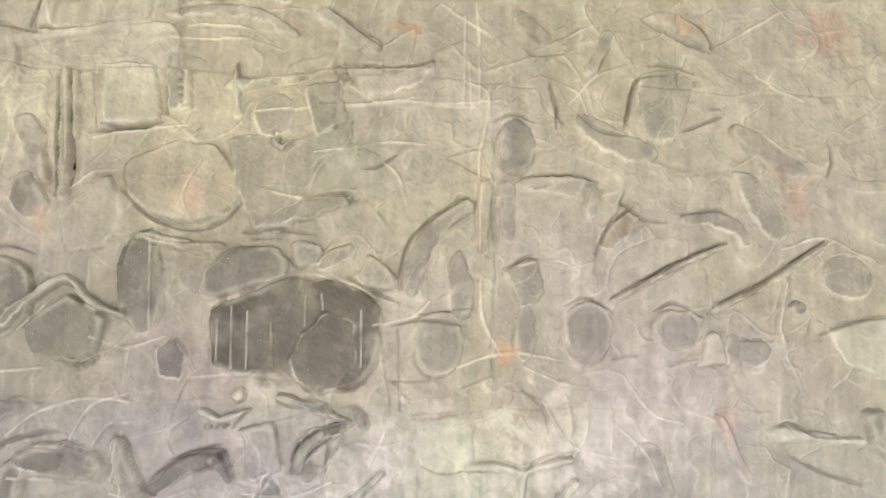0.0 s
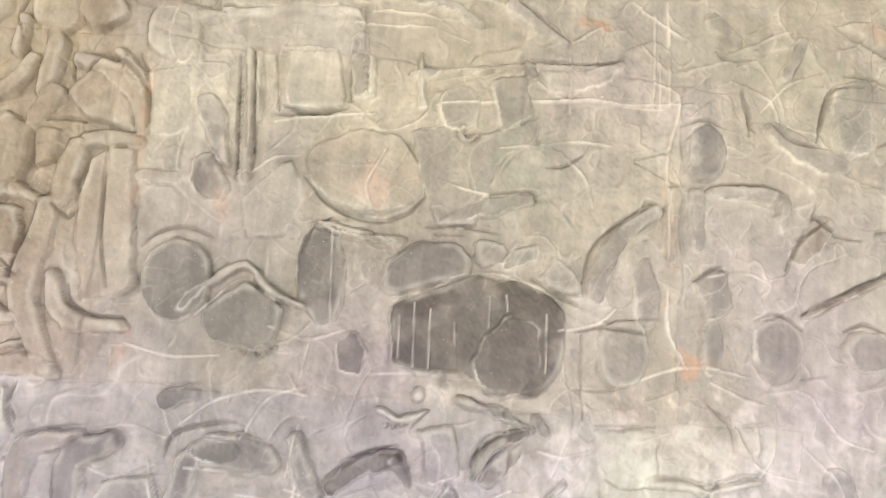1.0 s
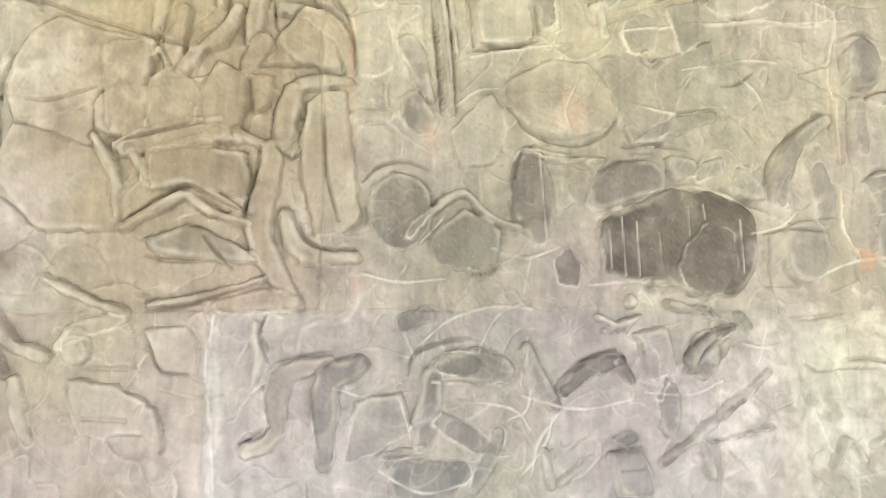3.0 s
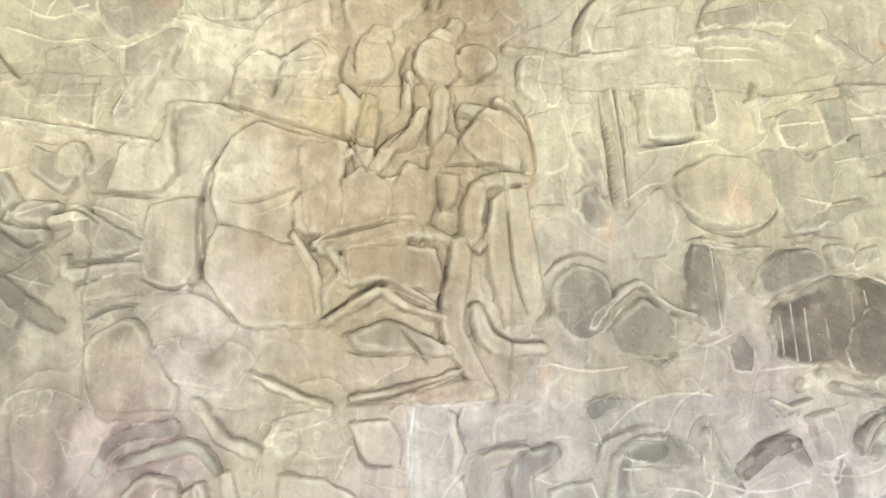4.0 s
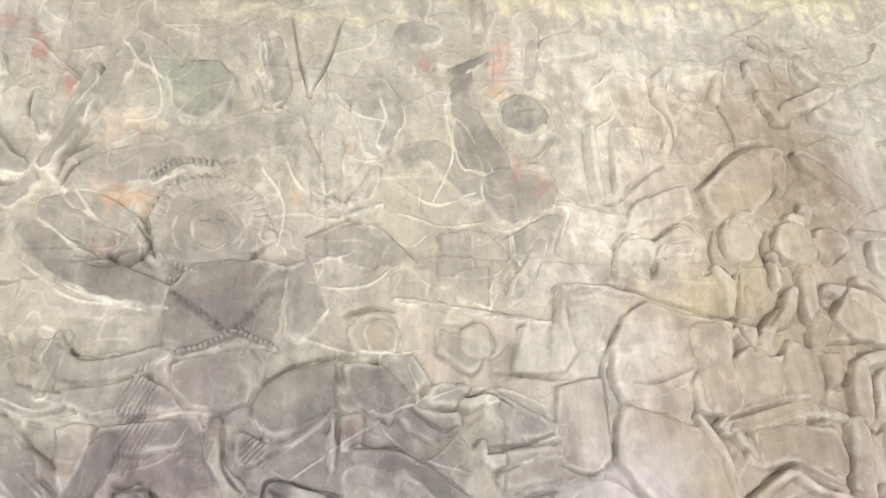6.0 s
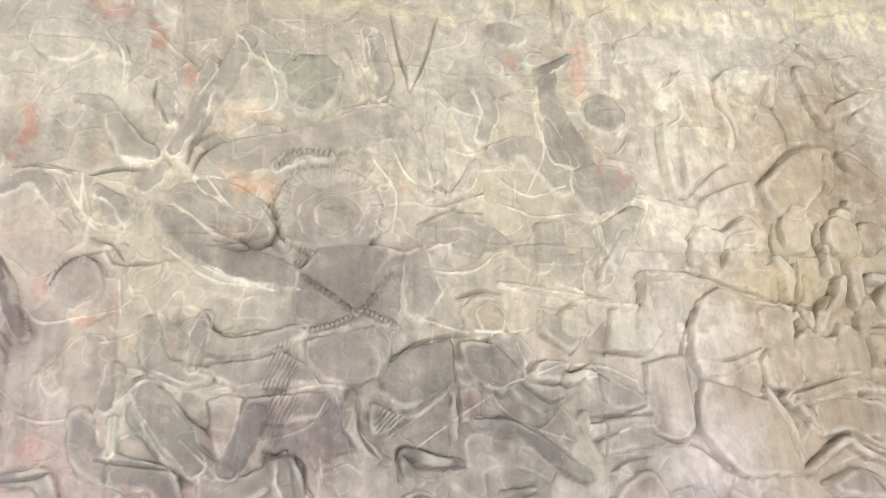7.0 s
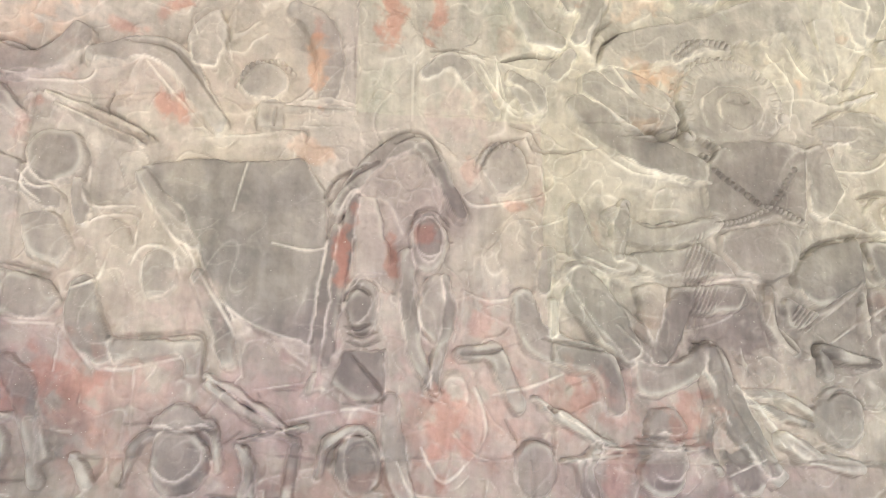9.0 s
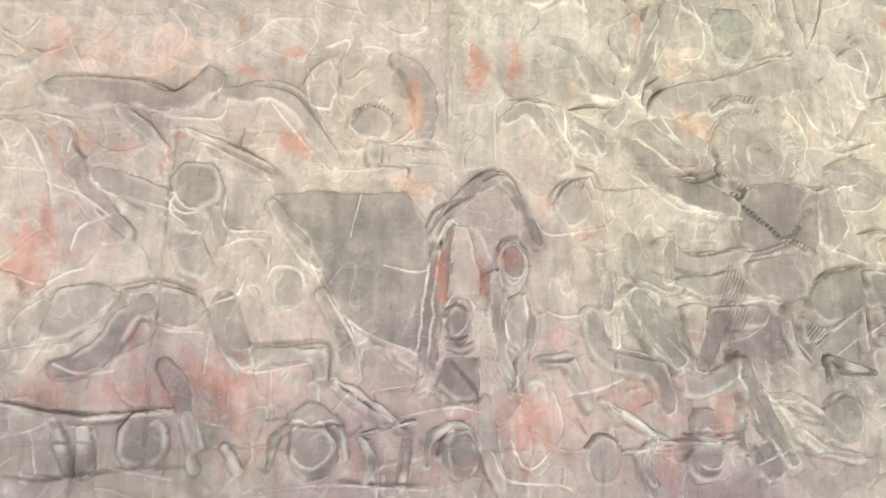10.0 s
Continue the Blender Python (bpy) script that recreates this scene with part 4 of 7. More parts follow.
carving("carved_bust", "dark worn head under a round arch", SLATE, "relief carving")
limb([(-4.310, 1.545), (-4.291, 1.625), (-4.225, 1.658), (-4.142, 1.652), (-4.122, 1.574)], 0.011, 0.014)
disc(-4.200, 1.581, 0.060, 0.066, 0, 0.015)
groove([(-4.231, 1.635), (-4.176, 1.636)], 0.0032)
groove([(-4.320, 1.664), (-4.239, 1.672)], 0.0047)

carving("carved_bust", "dark ringed head in the lowest row", SLATE, "relief carving")
limb([(-3.918, 1.563), (-3.896, 1.632), (-3.826, 1.661), (-3.784, 1.606)], 0.011, 0.014)
disc(-3.833, 1.586, 0.054, 0.065, 0, 0.015)
disc(-3.828, 1.586, 0.034, 0.043, 0, 0.019)

carving("carved_soldier", "row of short grey legs at the wall foot", SLATE, "relief carving")
limb([(-4.801, 1.641), (-4.756, 1.531)], 0.018, 0.013)
limb([(-4.734, 1.629), (-4.730, 1.533)], 0.021, 0.014)
limb([(-4.070, 1.615), (-4.050, 1.510)], 0.015, 0.014)
limb([(-3.968, 1.617), (-3.980, 1.511)], 0.018, 0.013)
shade(GREY)
limb([(-3.765, 1.720), (-3.754, 1.595), (-3.722, 1.499)], 0.026, 0.012)
limb([(-4.411, 1.596), (-4.379, 1.544)], 0.016, 0.011)
limb([(-4.505, 1.663), (-4.485, 1.548)], 0.019, 0.010)
vein([(-3.698, 1.624), (-3.647, 1.552), (-3.576, 1.612)], 0.0048)
vein([(-3.572, 1.758), (-3.551, 1.670), (-3.577, 1.598)], 0.0049)
groove([(-4.143, 1.523), (-4.053, 1.513), (-3.912, 1.514)], 0.0037)
groove([(-4.896, 1.527), (-4.812, 1.518), (-4.658, 1.541), (-4.508, 1.551)], 0.0035)

carving("carved_club", "thin dark club held over the lowest row", SLATE, "carved weapon")
limb([(-3.422, 1.714), (-3.328, 1.660), (-3.248, 1.626)], 0.010, 0.017)
limb([(-3.380, 1.601), (-3.232, 1.615), (-3.043, 1.628)], 0.007, 0.015)

carving("carved_bust", "grey worn head with a banded cap", GREY, "relief carving")
disc(-3.441, 1.582, 0.048, 0.062, 0, 0.014)
groove([(-3.490, 1.613), (-3.449, 1.646), (-3.394, 1.629)], 0.0040)
shade(ASH)
slab([(-3.189, 1.645), (-3.161, 1.679), (-3.102, 1.672), (-3.093, 1.635)], 0.016)
shade(SLATE)
disc(-3.149, 1.571, 0.057, 0.048, 0, 0.013)
shade(GREY)
disc(-2.699, 1.717, 0.060, 0.066, 0, 0.013)
groove([(-2.732, 1.748), (-2.692, 1.768), (-2.640, 1.745)], 0.0032)
limb([(-3.332, 1.594), (-3.320, 1.529), (-3.303, 1.486)], 0.021, 0.011)
vein([(-2.962, 1.776), (-2.850, 1.670), (-2.768, 1.610)], 0.0052)

carving("carved_striding_warrior", "deep-cut striding warrior with heavy bent limbs", TAN, "relief carving")
shade(BROWN)
slab([(-1.584, 1.969), (-1.465, 1.988), (-1.369, 1.976), (-1.350, 1.863), (-1.453, 1.882), (-1.521, 1.892), (-1.587, 1.884)], 0.020)
shade(TAN)
slab([(-1.711, 2.237), (-1.632, 2.251), (-1.589, 2.212), (-1.605, 2.140), (-1.604, 2.027), (-1.682, 2.012)], 0.026)
slab([(-1.601, 2.152), (-1.556, 2.186), (-1.487, 2.150), (-1.489, 2.053), (-1.588, 2.029)], 0.027)
slab([(-1.473, 2.136), (-1.436, 2.205), (-1.371, 2.177), (-1.368, 2.092), (-1.409, 1.989), (-1.462, 2.041)], 0.030)
slab([(-1.360, 2.169), (-1.305, 2.169), (-1.314, 2.097), (-1.350, 2.079)], 0.026)
limb([(-1.652, 1.979), (-1.561, 2.003), (-1.469, 2.021), (-1.387, 2.014)], 0.021, 0.032)
limb([(-1.631, 1.972), (-1.593, 1.914)], 0.018, 0.030)
groove([(-1.641, 2.003), (-1.564, 2.023), (-1.472, 2.046)], 0.0038)
limb([(-1.385, 2.023), (-1.328, 1.997)], 0.017, 0.029)
slab([(-1.303, 2.259), (-1.254, 2.324), (-1.195, 2.331), (-1.139, 2.280), (-1.144, 2.192), (-1.237, 2.194)], 0.026)
limb([(-1.575, 2.228), (-1.536, 2.265), (-1.519, 2.334)], 0.018, 0.030)
limb([(-1.494, 2.234), (-1.430, 2.274), (-1.395, 2.341)], 0.021, 0.030)
groove([(-1.595, 2.288), (-1.561, 2.247), (-1.508, 2.241)], 0.0048)
limb([(-1.199, 2.372), (-1.133, 2.311), (-1.119, 2.249)], 0.017, 0.028)
groove([(-1.152, 2.377), (-1.118, 2.298), (-1.113, 2.193)], 0.0059)
groove([(-1.371, 2.186), (-1.297, 2.200), (-1.212, 2.194), (-1.118, 2.171)], 0.0048)
slab([(-1.224, 2.104), (-1.179, 2.138), (-1.129, 2.137), (-1.123, 2.073), (-1.092, 1.828), (-1.130, 1.785), (-1.198, 1.779), (-1.237, 1.916), (-1.237, 2.054)], 0.028)
groove([(-1.183, 2.067), (-1.174, 1.922), (-1.146, 1.809)], 0.0032)
limb([(-1.262, 2.137), (-1.208, 2.157), (-1.124, 2.157)], 0.020, 0.034)
limb([(-1.259, 2.130), (-1.274, 2.058), (-1.280, 2.002)], 0.029, 0.035)
limb([(-1.304, 1.985), (-1.313, 1.909), (-1.332, 1.836), (-1.332, 1.765), (-1.298, 1.698), (-1.249, 1.615)], 0.031, 0.036)
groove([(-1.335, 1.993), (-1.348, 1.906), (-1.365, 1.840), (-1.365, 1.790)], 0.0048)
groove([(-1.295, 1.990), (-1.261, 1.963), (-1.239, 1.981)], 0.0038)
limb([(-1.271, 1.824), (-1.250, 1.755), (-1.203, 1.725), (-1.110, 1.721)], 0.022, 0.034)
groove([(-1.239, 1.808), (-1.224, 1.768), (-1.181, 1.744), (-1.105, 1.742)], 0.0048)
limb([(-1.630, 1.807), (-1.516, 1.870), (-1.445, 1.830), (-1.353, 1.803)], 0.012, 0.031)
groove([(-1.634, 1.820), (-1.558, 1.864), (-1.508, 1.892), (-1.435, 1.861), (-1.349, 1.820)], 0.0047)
shade(GREY)
slab([(-1.599, 1.765), (-1.497, 1.801), (-1.414, 1.769), (-1.348, 1.736), (-1.332, 1.709), (-1.447, 1.713), (-1.568, 1.731)], 0.022)
groove([(-1.596, 1.726), (-1.540, 1.717), (-1.474, 1.714)], 0.0037)
groove([(-1.461, 1.775), (-1.429, 1.732), (-1.397, 1.695)], 0.0038)
shade(TAN)
limb([(-1.579, 1.609), (-1.438, 1.634), (-1.322, 1.670)], 0.011, 0.029)
groove([(-1.591, 1.595), (-1.475, 1.614), (-1.332, 1.661)], 0.0037)
slab([(-1.434, 1.620), (-1.320, 1.648), (-1.237, 1.630), (-1.234, 1.602), (-1.419, 1.588)], 0.016)

carving("carved_banner_pole", "tall fluted banner pole with beaded edges", PALE, "carved pole")
limb([(-0.893, 2.408), (-0.878, 2.249), (-0.872, 2.091)], 0.013, 0.016)
beads([(-0.903, 2.322), (-0.886, 2.097)], 0.010, 16, 0.010)
limb([(-0.869, 2.403), (-0.854, 2.236)], 0.009, 0.012)

carving("carved_soldier", "soldier with hanging sleeves beside the banner pole", GREY, "relief carving")
slab([(-1.004, 2.277), (-0.965, 2.297), (-0.931, 2.243), (-0.909, 2.113), (-0.944, 2.136), (-0.993, 2.218)], 0.012)
shade(SLATE)
slab([(-0.996, 2.127), (-0.952, 2.147), (-0.905, 2.073), (-0.915, 2.023), (-0.956, 2.033), (-0.994, 2.071)], 0.012)
shade(PALE)
slab([(-0.871, 2.039), (-0.805, 2.120), (-0.763, 2.139), (-0.727, 2.053), (-0.763, 1.960), (-0.849, 1.952)], 0.010)
slab([(-1.112, 2.329), (-1.028, 2.354), (-1.014, 2.203), (-1.098, 2.179)], 0.010)
shade(TAN)
limb([(-1.102, 2.075), (-1.031, 2.075)], 0.023, 0.012)
slab([(-0.827, 2.400), (-0.679, 2.410), (-0.663, 2.285), (-0.802, 2.265)], 0.012)
groove([(-0.809, 2.259), (-0.728, 2.265), (-0.662, 2.278)], 0.0040)

carving("carved_shield", "round dark shield polished by touch", SLATE, "carved shield")
disc(-0.996, 1.840, 0.081, 0.094, 0, 0.016)
groove([(-1.089, 1.912), (-1.048, 1.951), (-0.990, 1.965), (-0.927, 1.945)], 0.0039)

carving("carved_shield", "tall leaf-shaped dark shield with a midrib", SLATE, "carved shield")
slab([(-0.728, 1.919), (-0.699, 1.993), (-0.650, 2.006), (-0.621, 1.929), (-0.610, 1.856), (-0.626, 1.769), (-0.667, 1.751), (-0.715, 1.817)], 0.015)
vein([(-0.652, 1.985), (-0.639, 1.771)], 0.0034)
groove([(-0.717, 1.920), (-0.698, 1.984), (-0.654, 2.015)], 0.0032)

carving("carved_soldier", "crouching soldier below an angled arm", SLATE, "relief carving")
slab([(-0.933, 1.767), (-0.840, 1.844), (-0.750, 1.792), (-0.758, 1.712), (-0.828, 1.690), (-0.907, 1.712)], 0.011)
shade(GREY)
limb([(-0.976, 1.778), (-0.925, 1.833), (-0.844, 1.884), (-0.782, 1.831), (-0.705, 1.798)], 0.011, 0.015)
vein([(-0.947, 1.762), (-0.841, 1.856), (-0.721, 1.788)], 0.0037)
beads([(-0.828, 1.692), (-0.792, 1.681), (-0.758, 1.701)], 0.010, 7, 0.010)
shade(SLATE)
slab([(-0.621, 1.723), (-0.579, 1.747), (-0.548, 1.711), (-0.564, 1.655), (-0.608, 1.663)], 0.012)
vein([(-0.775, 1.747), (-0.688, 1.724), (-0.603, 1.751)], 0.0057)
vein([(-0.680, 1.724), (-0.696, 1.638)], 0.0057)
vein([(-1.093, 1.686), (-0.994, 1.665), (-0.883, 1.674)], 0.0037)

carving("carved_pot", "wide rounded tan pot with a beaded collar", TAN, "carved vessel")
slab([(-0.735, 2.155), (-0.705, 2.188), (-0.607, 2.235), (-0.513, 2.224), (-0.459, 2.155), (-0.447, 2.083), (-0.504, 2.040), (-0.593, 2.028), (-0.668, 2.051), (-0.712, 2.092)], 0.015)
groove([(-0.728, 2.105), (-0.671, 2.049), (-0.577, 2.016), (-0.489, 2.034), (-0.438, 2.087)], 0.0050)
piece("collar")
limb([(-0.679, 1.998), (-0.589, 1.979), (-0.485, 1.974)], 0.009, 0.013)
beads([(-0.690, 1.991), (-0.604, 1.972), (-0.537, 1.973)], 0.010, 16, 0.010)

carving("carved_rider", "worn rider with a round head above the elephant", GREY, "relief carving")
slab([(-0.487, 2.242), (-0.412, 2.258), (-0.334, 2.243), (-0.258, 2.266), (-0.182, 2.298), (-0.187, 2.246), (-0.269, 2.175), (-0.295, 2.080), (-0.322, 2.019), (-0.412, 2.011), (-0.448, 2.107)], 0.012)
disc(-0.376, 2.310, 0.053, 0.057, 0, 0.013)
beads([(-0.363, 2.258), (-0.368, 2.239), (-0.349, 2.225), (-0.331, 2.243)], 0.010, 9, 0.010)
slab([(-0.296, 2.092), (-0.189, 2.110), (-0.180, 2.083), (-0.263, 2.055), (-0.412, 2.011), (-0.370, 2.054)], 0.012)
groove([(-0.289, 2.102), (-0.189, 2.118), (-0.176, 2.097)], 0.0041)
shade(GREY)
limb([(-0.245, 2.378), (-0.241, 2.290)], 0.033, 0.011)
slab([(-0.320, 1.983), (-0.244, 1.987), (-0.234, 1.941), (-0.299, 1.920)], 0.012)
slab([(-0.225, 1.970), (-0.175, 1.984), (-0.169, 1.947), (-0.253, 1.916)], 0.012)
groove([(-0.411, 1.993), (-0.344, 1.999)], 0.0032)
groove([(-0.153, 2.183), (-0.115, 2.187), (-0.066, 2.217)], 0.0032)
vein([(-0.430, 2.313), (-0.200, 2.342), (-0.042, 2.353), (0.199, 2.370)], 0.0050)
vein([(-0.271, 2.213), (-0.070, 2.250), (0.009, 2.250)], 0.0040)

carving("carved_spear", "long leaf-bladed spear held level", BROWN, "carved weapon")
limb([(-0.488, 2.388), (-0.343, 2.410), (-0.188, 2.432), (0.002, 2.445)], 0.009, 0.015)
piece("blade")
shade(SLATE)
slab([(-0.496, 2.387), (-0.459, 2.406), (-0.428, 2.398), (-0.457, 2.379)], 0.017)

carving("carved_elephant", "kneeling dark elephant streaked by pale water runs", DARK, "carved elephant")
piece("forehead")
shade(SLATE)
slab([(-0.530, 1.860), (-0.512, 1.928), (-0.440, 1.972), (-0.350, 1.973), (-0.326, 1.940), (-0.331, 1.898), (-0.434, 1.866), (-0.506, 1.838)], 0.014)
piece("flank")
shade(DARK)
slab([(-0.505, 1.817), (-0.404, 1.863), (-0.316, 1.900), (-0.209, 1.895), (-0.131, 1.864), (-0.100, 1.836), (-0.089, 1.780), (-0.101, 1.693), (-0.151, 1.633), (-0.241, 1.627), (-0.333, 1.672), (-0.436, 1.665), (-0.489, 1.690)], 0.017)
piece("ear")
shade(UMBER)
slab([(-0.305, 1.701), (-0.278, 1.762), (-0.220, 1.811), (-0.159, 1.786), (-0.154, 1.686), (-0.197, 1.634), (-0.271, 1.629)], 0.020)
shade(GREY)
slab([(-0.156, 1.907), (-0.128, 1.962), (-0.080, 1.929), (-0.055, 1.873), (-0.116, 1.868)], 0.013)
vein([(-0.498, 1.828), (-0.433, 1.853), (-0.316, 1.905), (-0.194, 1.894), (-0.069, 1.842)], 0.0048)
groove([(-0.179, 1.905), (-0.116, 1.871), (-0.054, 1.846)], 0.0040)
vein([(-0.449, 1.825), (-0.443, 1.679)], 0.0034)
vein([(-0.411, 1.813), (-0.408, 1.679)], 0.0034)
vein([(-0.355, 1.788), (-0.346, 1.679)], 0.0034)
vein([(-0.276, 1.854), (-0.276, 1.780)], 0.0034)
vein([(-0.238, 1.858), (-0.233, 1.821)], 0.0034)
vein([(-0.142, 1.821), (-0.139, 1.687)], 0.0034)
vein([(-0.481, 1.793), (-0.478, 1.698)], 0.0034)
piece("trunk")
shade(SLATE)
limb([(-0.330, 1.612), (-0.239, 1.589), (-0.163, 1.554)], 0.012, 0.017)
limb([(-0.149, 1.581), (-0.130, 1.553)], 0.016, 0.016)
piece("tusk")
shade(DARK)
limb([(-0.175, 1.550), (-0.251, 1.516), (-0.288, 1.445)], 0.015, 0.018)
slab([(-0.280, 1.431), (-0.249, 1.487), (-0.177, 1.535), (-0.189, 1.480), (-0.246, 1.422)], 0.016)
groove([(-0.294, 1.444), (-0.286, 1.488), (-0.251, 1.530), (-0.178, 1.561)], 0.0039)

carving("carved_sword", "broad curved blade held upright", GREY, "carved weapon")
limb([(0.110, 2.091), (0.021, 2.014), (-0.016, 1.922), (-0.024, 1.873)], 0.023, 0.015)
groove([(-0.056, 1.906), (-0.029, 1.997), (0.032, 2.059), (0.113, 2.110)], 0.0041)

carving("carved_soldier", "soldier with a round worn head and bent arm", GREY, "relief carving")
slab([(0.067, 1.957), (0.098, 1.975), (0.132, 1.889), (0.118, 1.815), (0.075, 1.811)], 0.011)
shade(ASH)
disc(0.234, 2.248, 0.051, 0.073, 0, 0.013)
groove([(0.066, 2.222), (0.156, 2.253)], 0.0042)
groove([(0.066, 2.215), (0.165, 2.165)], 0.0042)
groove([(0.176, 2.316), (0.232, 2.332), (0.282, 2.311)], 0.0032)
shade(GREY)
limb([(0.253, 2.152), (0.366, 2.158), (0.429, 2.142), (0.422, 2.070)], 0.018, 0.012)
groove([(0.252, 2.171), (0.366, 2.179), (0.445, 2.161)], 0.0042)
limb([(0.410, 2.321), (0.497, 2.266), (0.581, 2.242)], 0.031, 0.011)
groove([(0.396, 2.339), (0.455, 2.294), (0.564, 2.286)], 0.0043)
shade(BROWN)
limb([(0.529, 2.088), (0.470, 2.008)], 0.034, 0.011)
groove([(0.435, 1.974), (0.466, 2.046), (0.535, 2.103)], 0.0042)
shade(GREY)
slab([(0.563, 2.370), (0.644, 2.396), (0.645, 2.276), (0.574, 2.277)], 0.010)
slab([(0.210, 1.926), (0.281, 1.963), (0.307, 1.873), (0.244, 1.837)], 0.009)
groove([(0.210, 1.929), (0.257, 1.961), (0.289, 1.961)], 0.0041)
vein([(0.100, 2.420), (0.166, 2.379), (0.142, 2.201), (0.160, 1.999)], 0.0051)
vein([(0.147, 1.921), (0.153, 1.815), (0.200, 1.720)], 0.0060)

carving("carved_soldier", "worn seated soldier with a dark square panel", GREY, "relief carving")
disc(0.043, 1.746, 0.063, 0.082, 0, 0.013)
groove([(-0.067, 1.789), (-0.006, 1.802), (0.107, 1.793)], 0.0032)
groove([(-0.054, 1.780), (-0.043, 1.588)], 0.0040)
groove([(-0.012, 1.578), (0.126, 1.585)], 0.0040)
shade(PALE)
slab([(-0.012, 1.561), (0.126, 1.573), (0.130, 1.456), (0.069, 1.438), (0.010, 1.460)], 0.009)
shade(GREY)
disc(0.413, 1.774, 0.058, 0.073, 0, 0.012)
groove([(0.354, 1.773), (0.372, 1.814), (0.404, 1.843)], 0.0041)
disc(0.255, 1.777, 0.030, 0.066, 0, 0.011)
vein([(0.030, 1.663), (0.200, 1.725), (0.374, 1.707)], 0.0049)
vein([(0.297, 1.615), (0.370, 1.508), (0.489, 1.478)], 0.0040)
groove([(-0.061, 1.656), (0.031, 1.658)], 0.0040)
limb([(0.556, 1.483), (0.589, 1.351), (0.647, 1.293)], 0.045, 0.010)

carving("carved_bow", "double-curved bow with a dark arrow shaft", TAN, "carved weapon")
limb([(0.117, 1.455), (0.191, 1.457), (0.253, 1.452), (0.370, 1.477)], 0.010, 0.012)
groove([(0.121, 1.473), (0.206, 1.470), (0.253, 1.455), (0.300, 1.481), (0.370, 1.492)], 0.0040)
limb([(0.254, 1.442), (0.229, 1.303), (0.182, 1.254)], 0.010, 0.011)
shade(BROWN)
limb([(0.379, 1.424), (0.291, 1.320), (0.212, 1.265)], 0.012, 0.015)
shade(TAN)
limb([(0.077, 1.207), (0.120, 1.271), (0.152, 1.224)], 0.009, 0.012)
vein([(0.042, 1.350), (0.075, 1.252), (0.138, 1.198)], 0.0038)
vein([(0.304, 1.264), (0.382, 1.267), (0.411, 1.371)], 0.0039)

carving("carved_frieze_block", "plain pale stones of the lower frieze", PALE, "relief carving")
slab([(-1.585, 1.549), (-1.495, 1.562), (-1.462, 1.506), (-1.469, 1.451), (-1.547, 1.449)], 0.014)
groove([(-1.579, 1.525), (-1.550, 1.459), (-1.488, 1.450)], 0.0037)
limb([(-1.340, 1.563), (-1.326, 1.488), (-1.341, 1.430)], 0.014, 0.013)
vein([(-1.432, 1.583), (-1.446, 1.480), (-1.437, 1.346), (-1.418, 1.108)], 0.0072)
vein([(-1.556, 1.419), (-1.476, 1.397), (-1.411, 1.401)], 0.0036)
limb([(-1.575, 1.364), (-1.552, 1.286)], 0.024, 0.012)

carving("carved_strider", "pale striding leg in the lower row", BROWN, "relief carving")
limb([(-1.166, 1.469), (-1.269, 1.448), (-1.288, 1.379), (-1.293, 1.312), (-1.349, 1.269)], 0.026, 0.013)
groove([(-1.287, 1.474), (-1.222, 1.490), (-1.156, 1.500)], 0.0037)

carving("carved_strider", "grey striding leg in the lower row", SLATE, "relief carving")
limb([(-1.099, 1.467), (-1.169, 1.428), (-1.178, 1.346), (-1.176, 1.241)], 0.032, 0.015)
shade(GREY)
slab([(-1.103, 1.380), (-0.997, 1.400), (-0.975, 1.306), (-1.065, 1.261), (-1.130, 1.244)], 0.010)
vein([(-1.154, 1.415), (-1.078, 1.393), (-0.996, 1.425)], 0.0045)

carving("carved_strider", "dark polished leg striding in the lower row", SLATE, "relief carving")
limb([(-0.752, 1.450), (-0.837, 1.466), (-0.903, 1.455)], 0.039, 0.016)
limb([(-0.924, 1.439), (-0.935, 1.349), (-0.949, 1.283)], 0.031, 0.017)
limb([(-0.948, 1.272), (-1.037, 1.253)], 0.012, 0.016)
groove([(-0.979, 1.443), (-0.958, 1.497), (-0.870, 1.525), (-0.807, 1.524)], 0.0047)
shade(SOOT)
disc(-0.858, 1.465, 0.056, 0.028, 0, 0.022)
vein([(-0.924, 1.426), (-0.833, 1.418), (-0.749, 1.416)], 0.0046)
vein([(-0.680, 1.618), (-0.762, 1.583), (-0.812, 1.495)], 0.0047)

carving("carved_drapery", "grey gathered cloth between the legs", SLATE, "carved drapery")
slab([(-0.926, 1.327), (-0.897, 1.356), (-0.796, 1.300), (-0.736, 1.251), (-0.805, 1.250), (-0.874, 1.285)], 0.012)
shade(ASH)
slab([(-1.035, 1.233), (-0.929, 1.252), (-0.846, 1.243), (-0.829, 1.206), (-0.893, 1.151), (-1.011, 1.146)], 0.012)
vein([(-0.743, 1.333), (-0.689, 1.364), (-0.683, 1.476)], 0.0037)

carving("carved_fighter", "dark sharply bent arm in the lower row", DARK, "relief carving")
shade(SLATE)
limb([(-0.696, 1.500), (-0.662, 1.418), (-0.627, 1.365)], 0.021, 0.016)
shade(DARK)
limb([(-0.604, 1.405), (-0.539, 1.452), (-0.461, 1.476)], 0.021, 0.018)
shade(SLATE)
limb([(-0.465, 1.469), (-0.436, 1.421)], 0.016, 0.014)
groove([(-0.616, 1.424), (-0.541, 1.477), (-0.463, 1.502)], 0.0048)
vein([(-0.617, 1.347), (-0.666, 1.280), (-0.688, 1.199)], 0.0056)

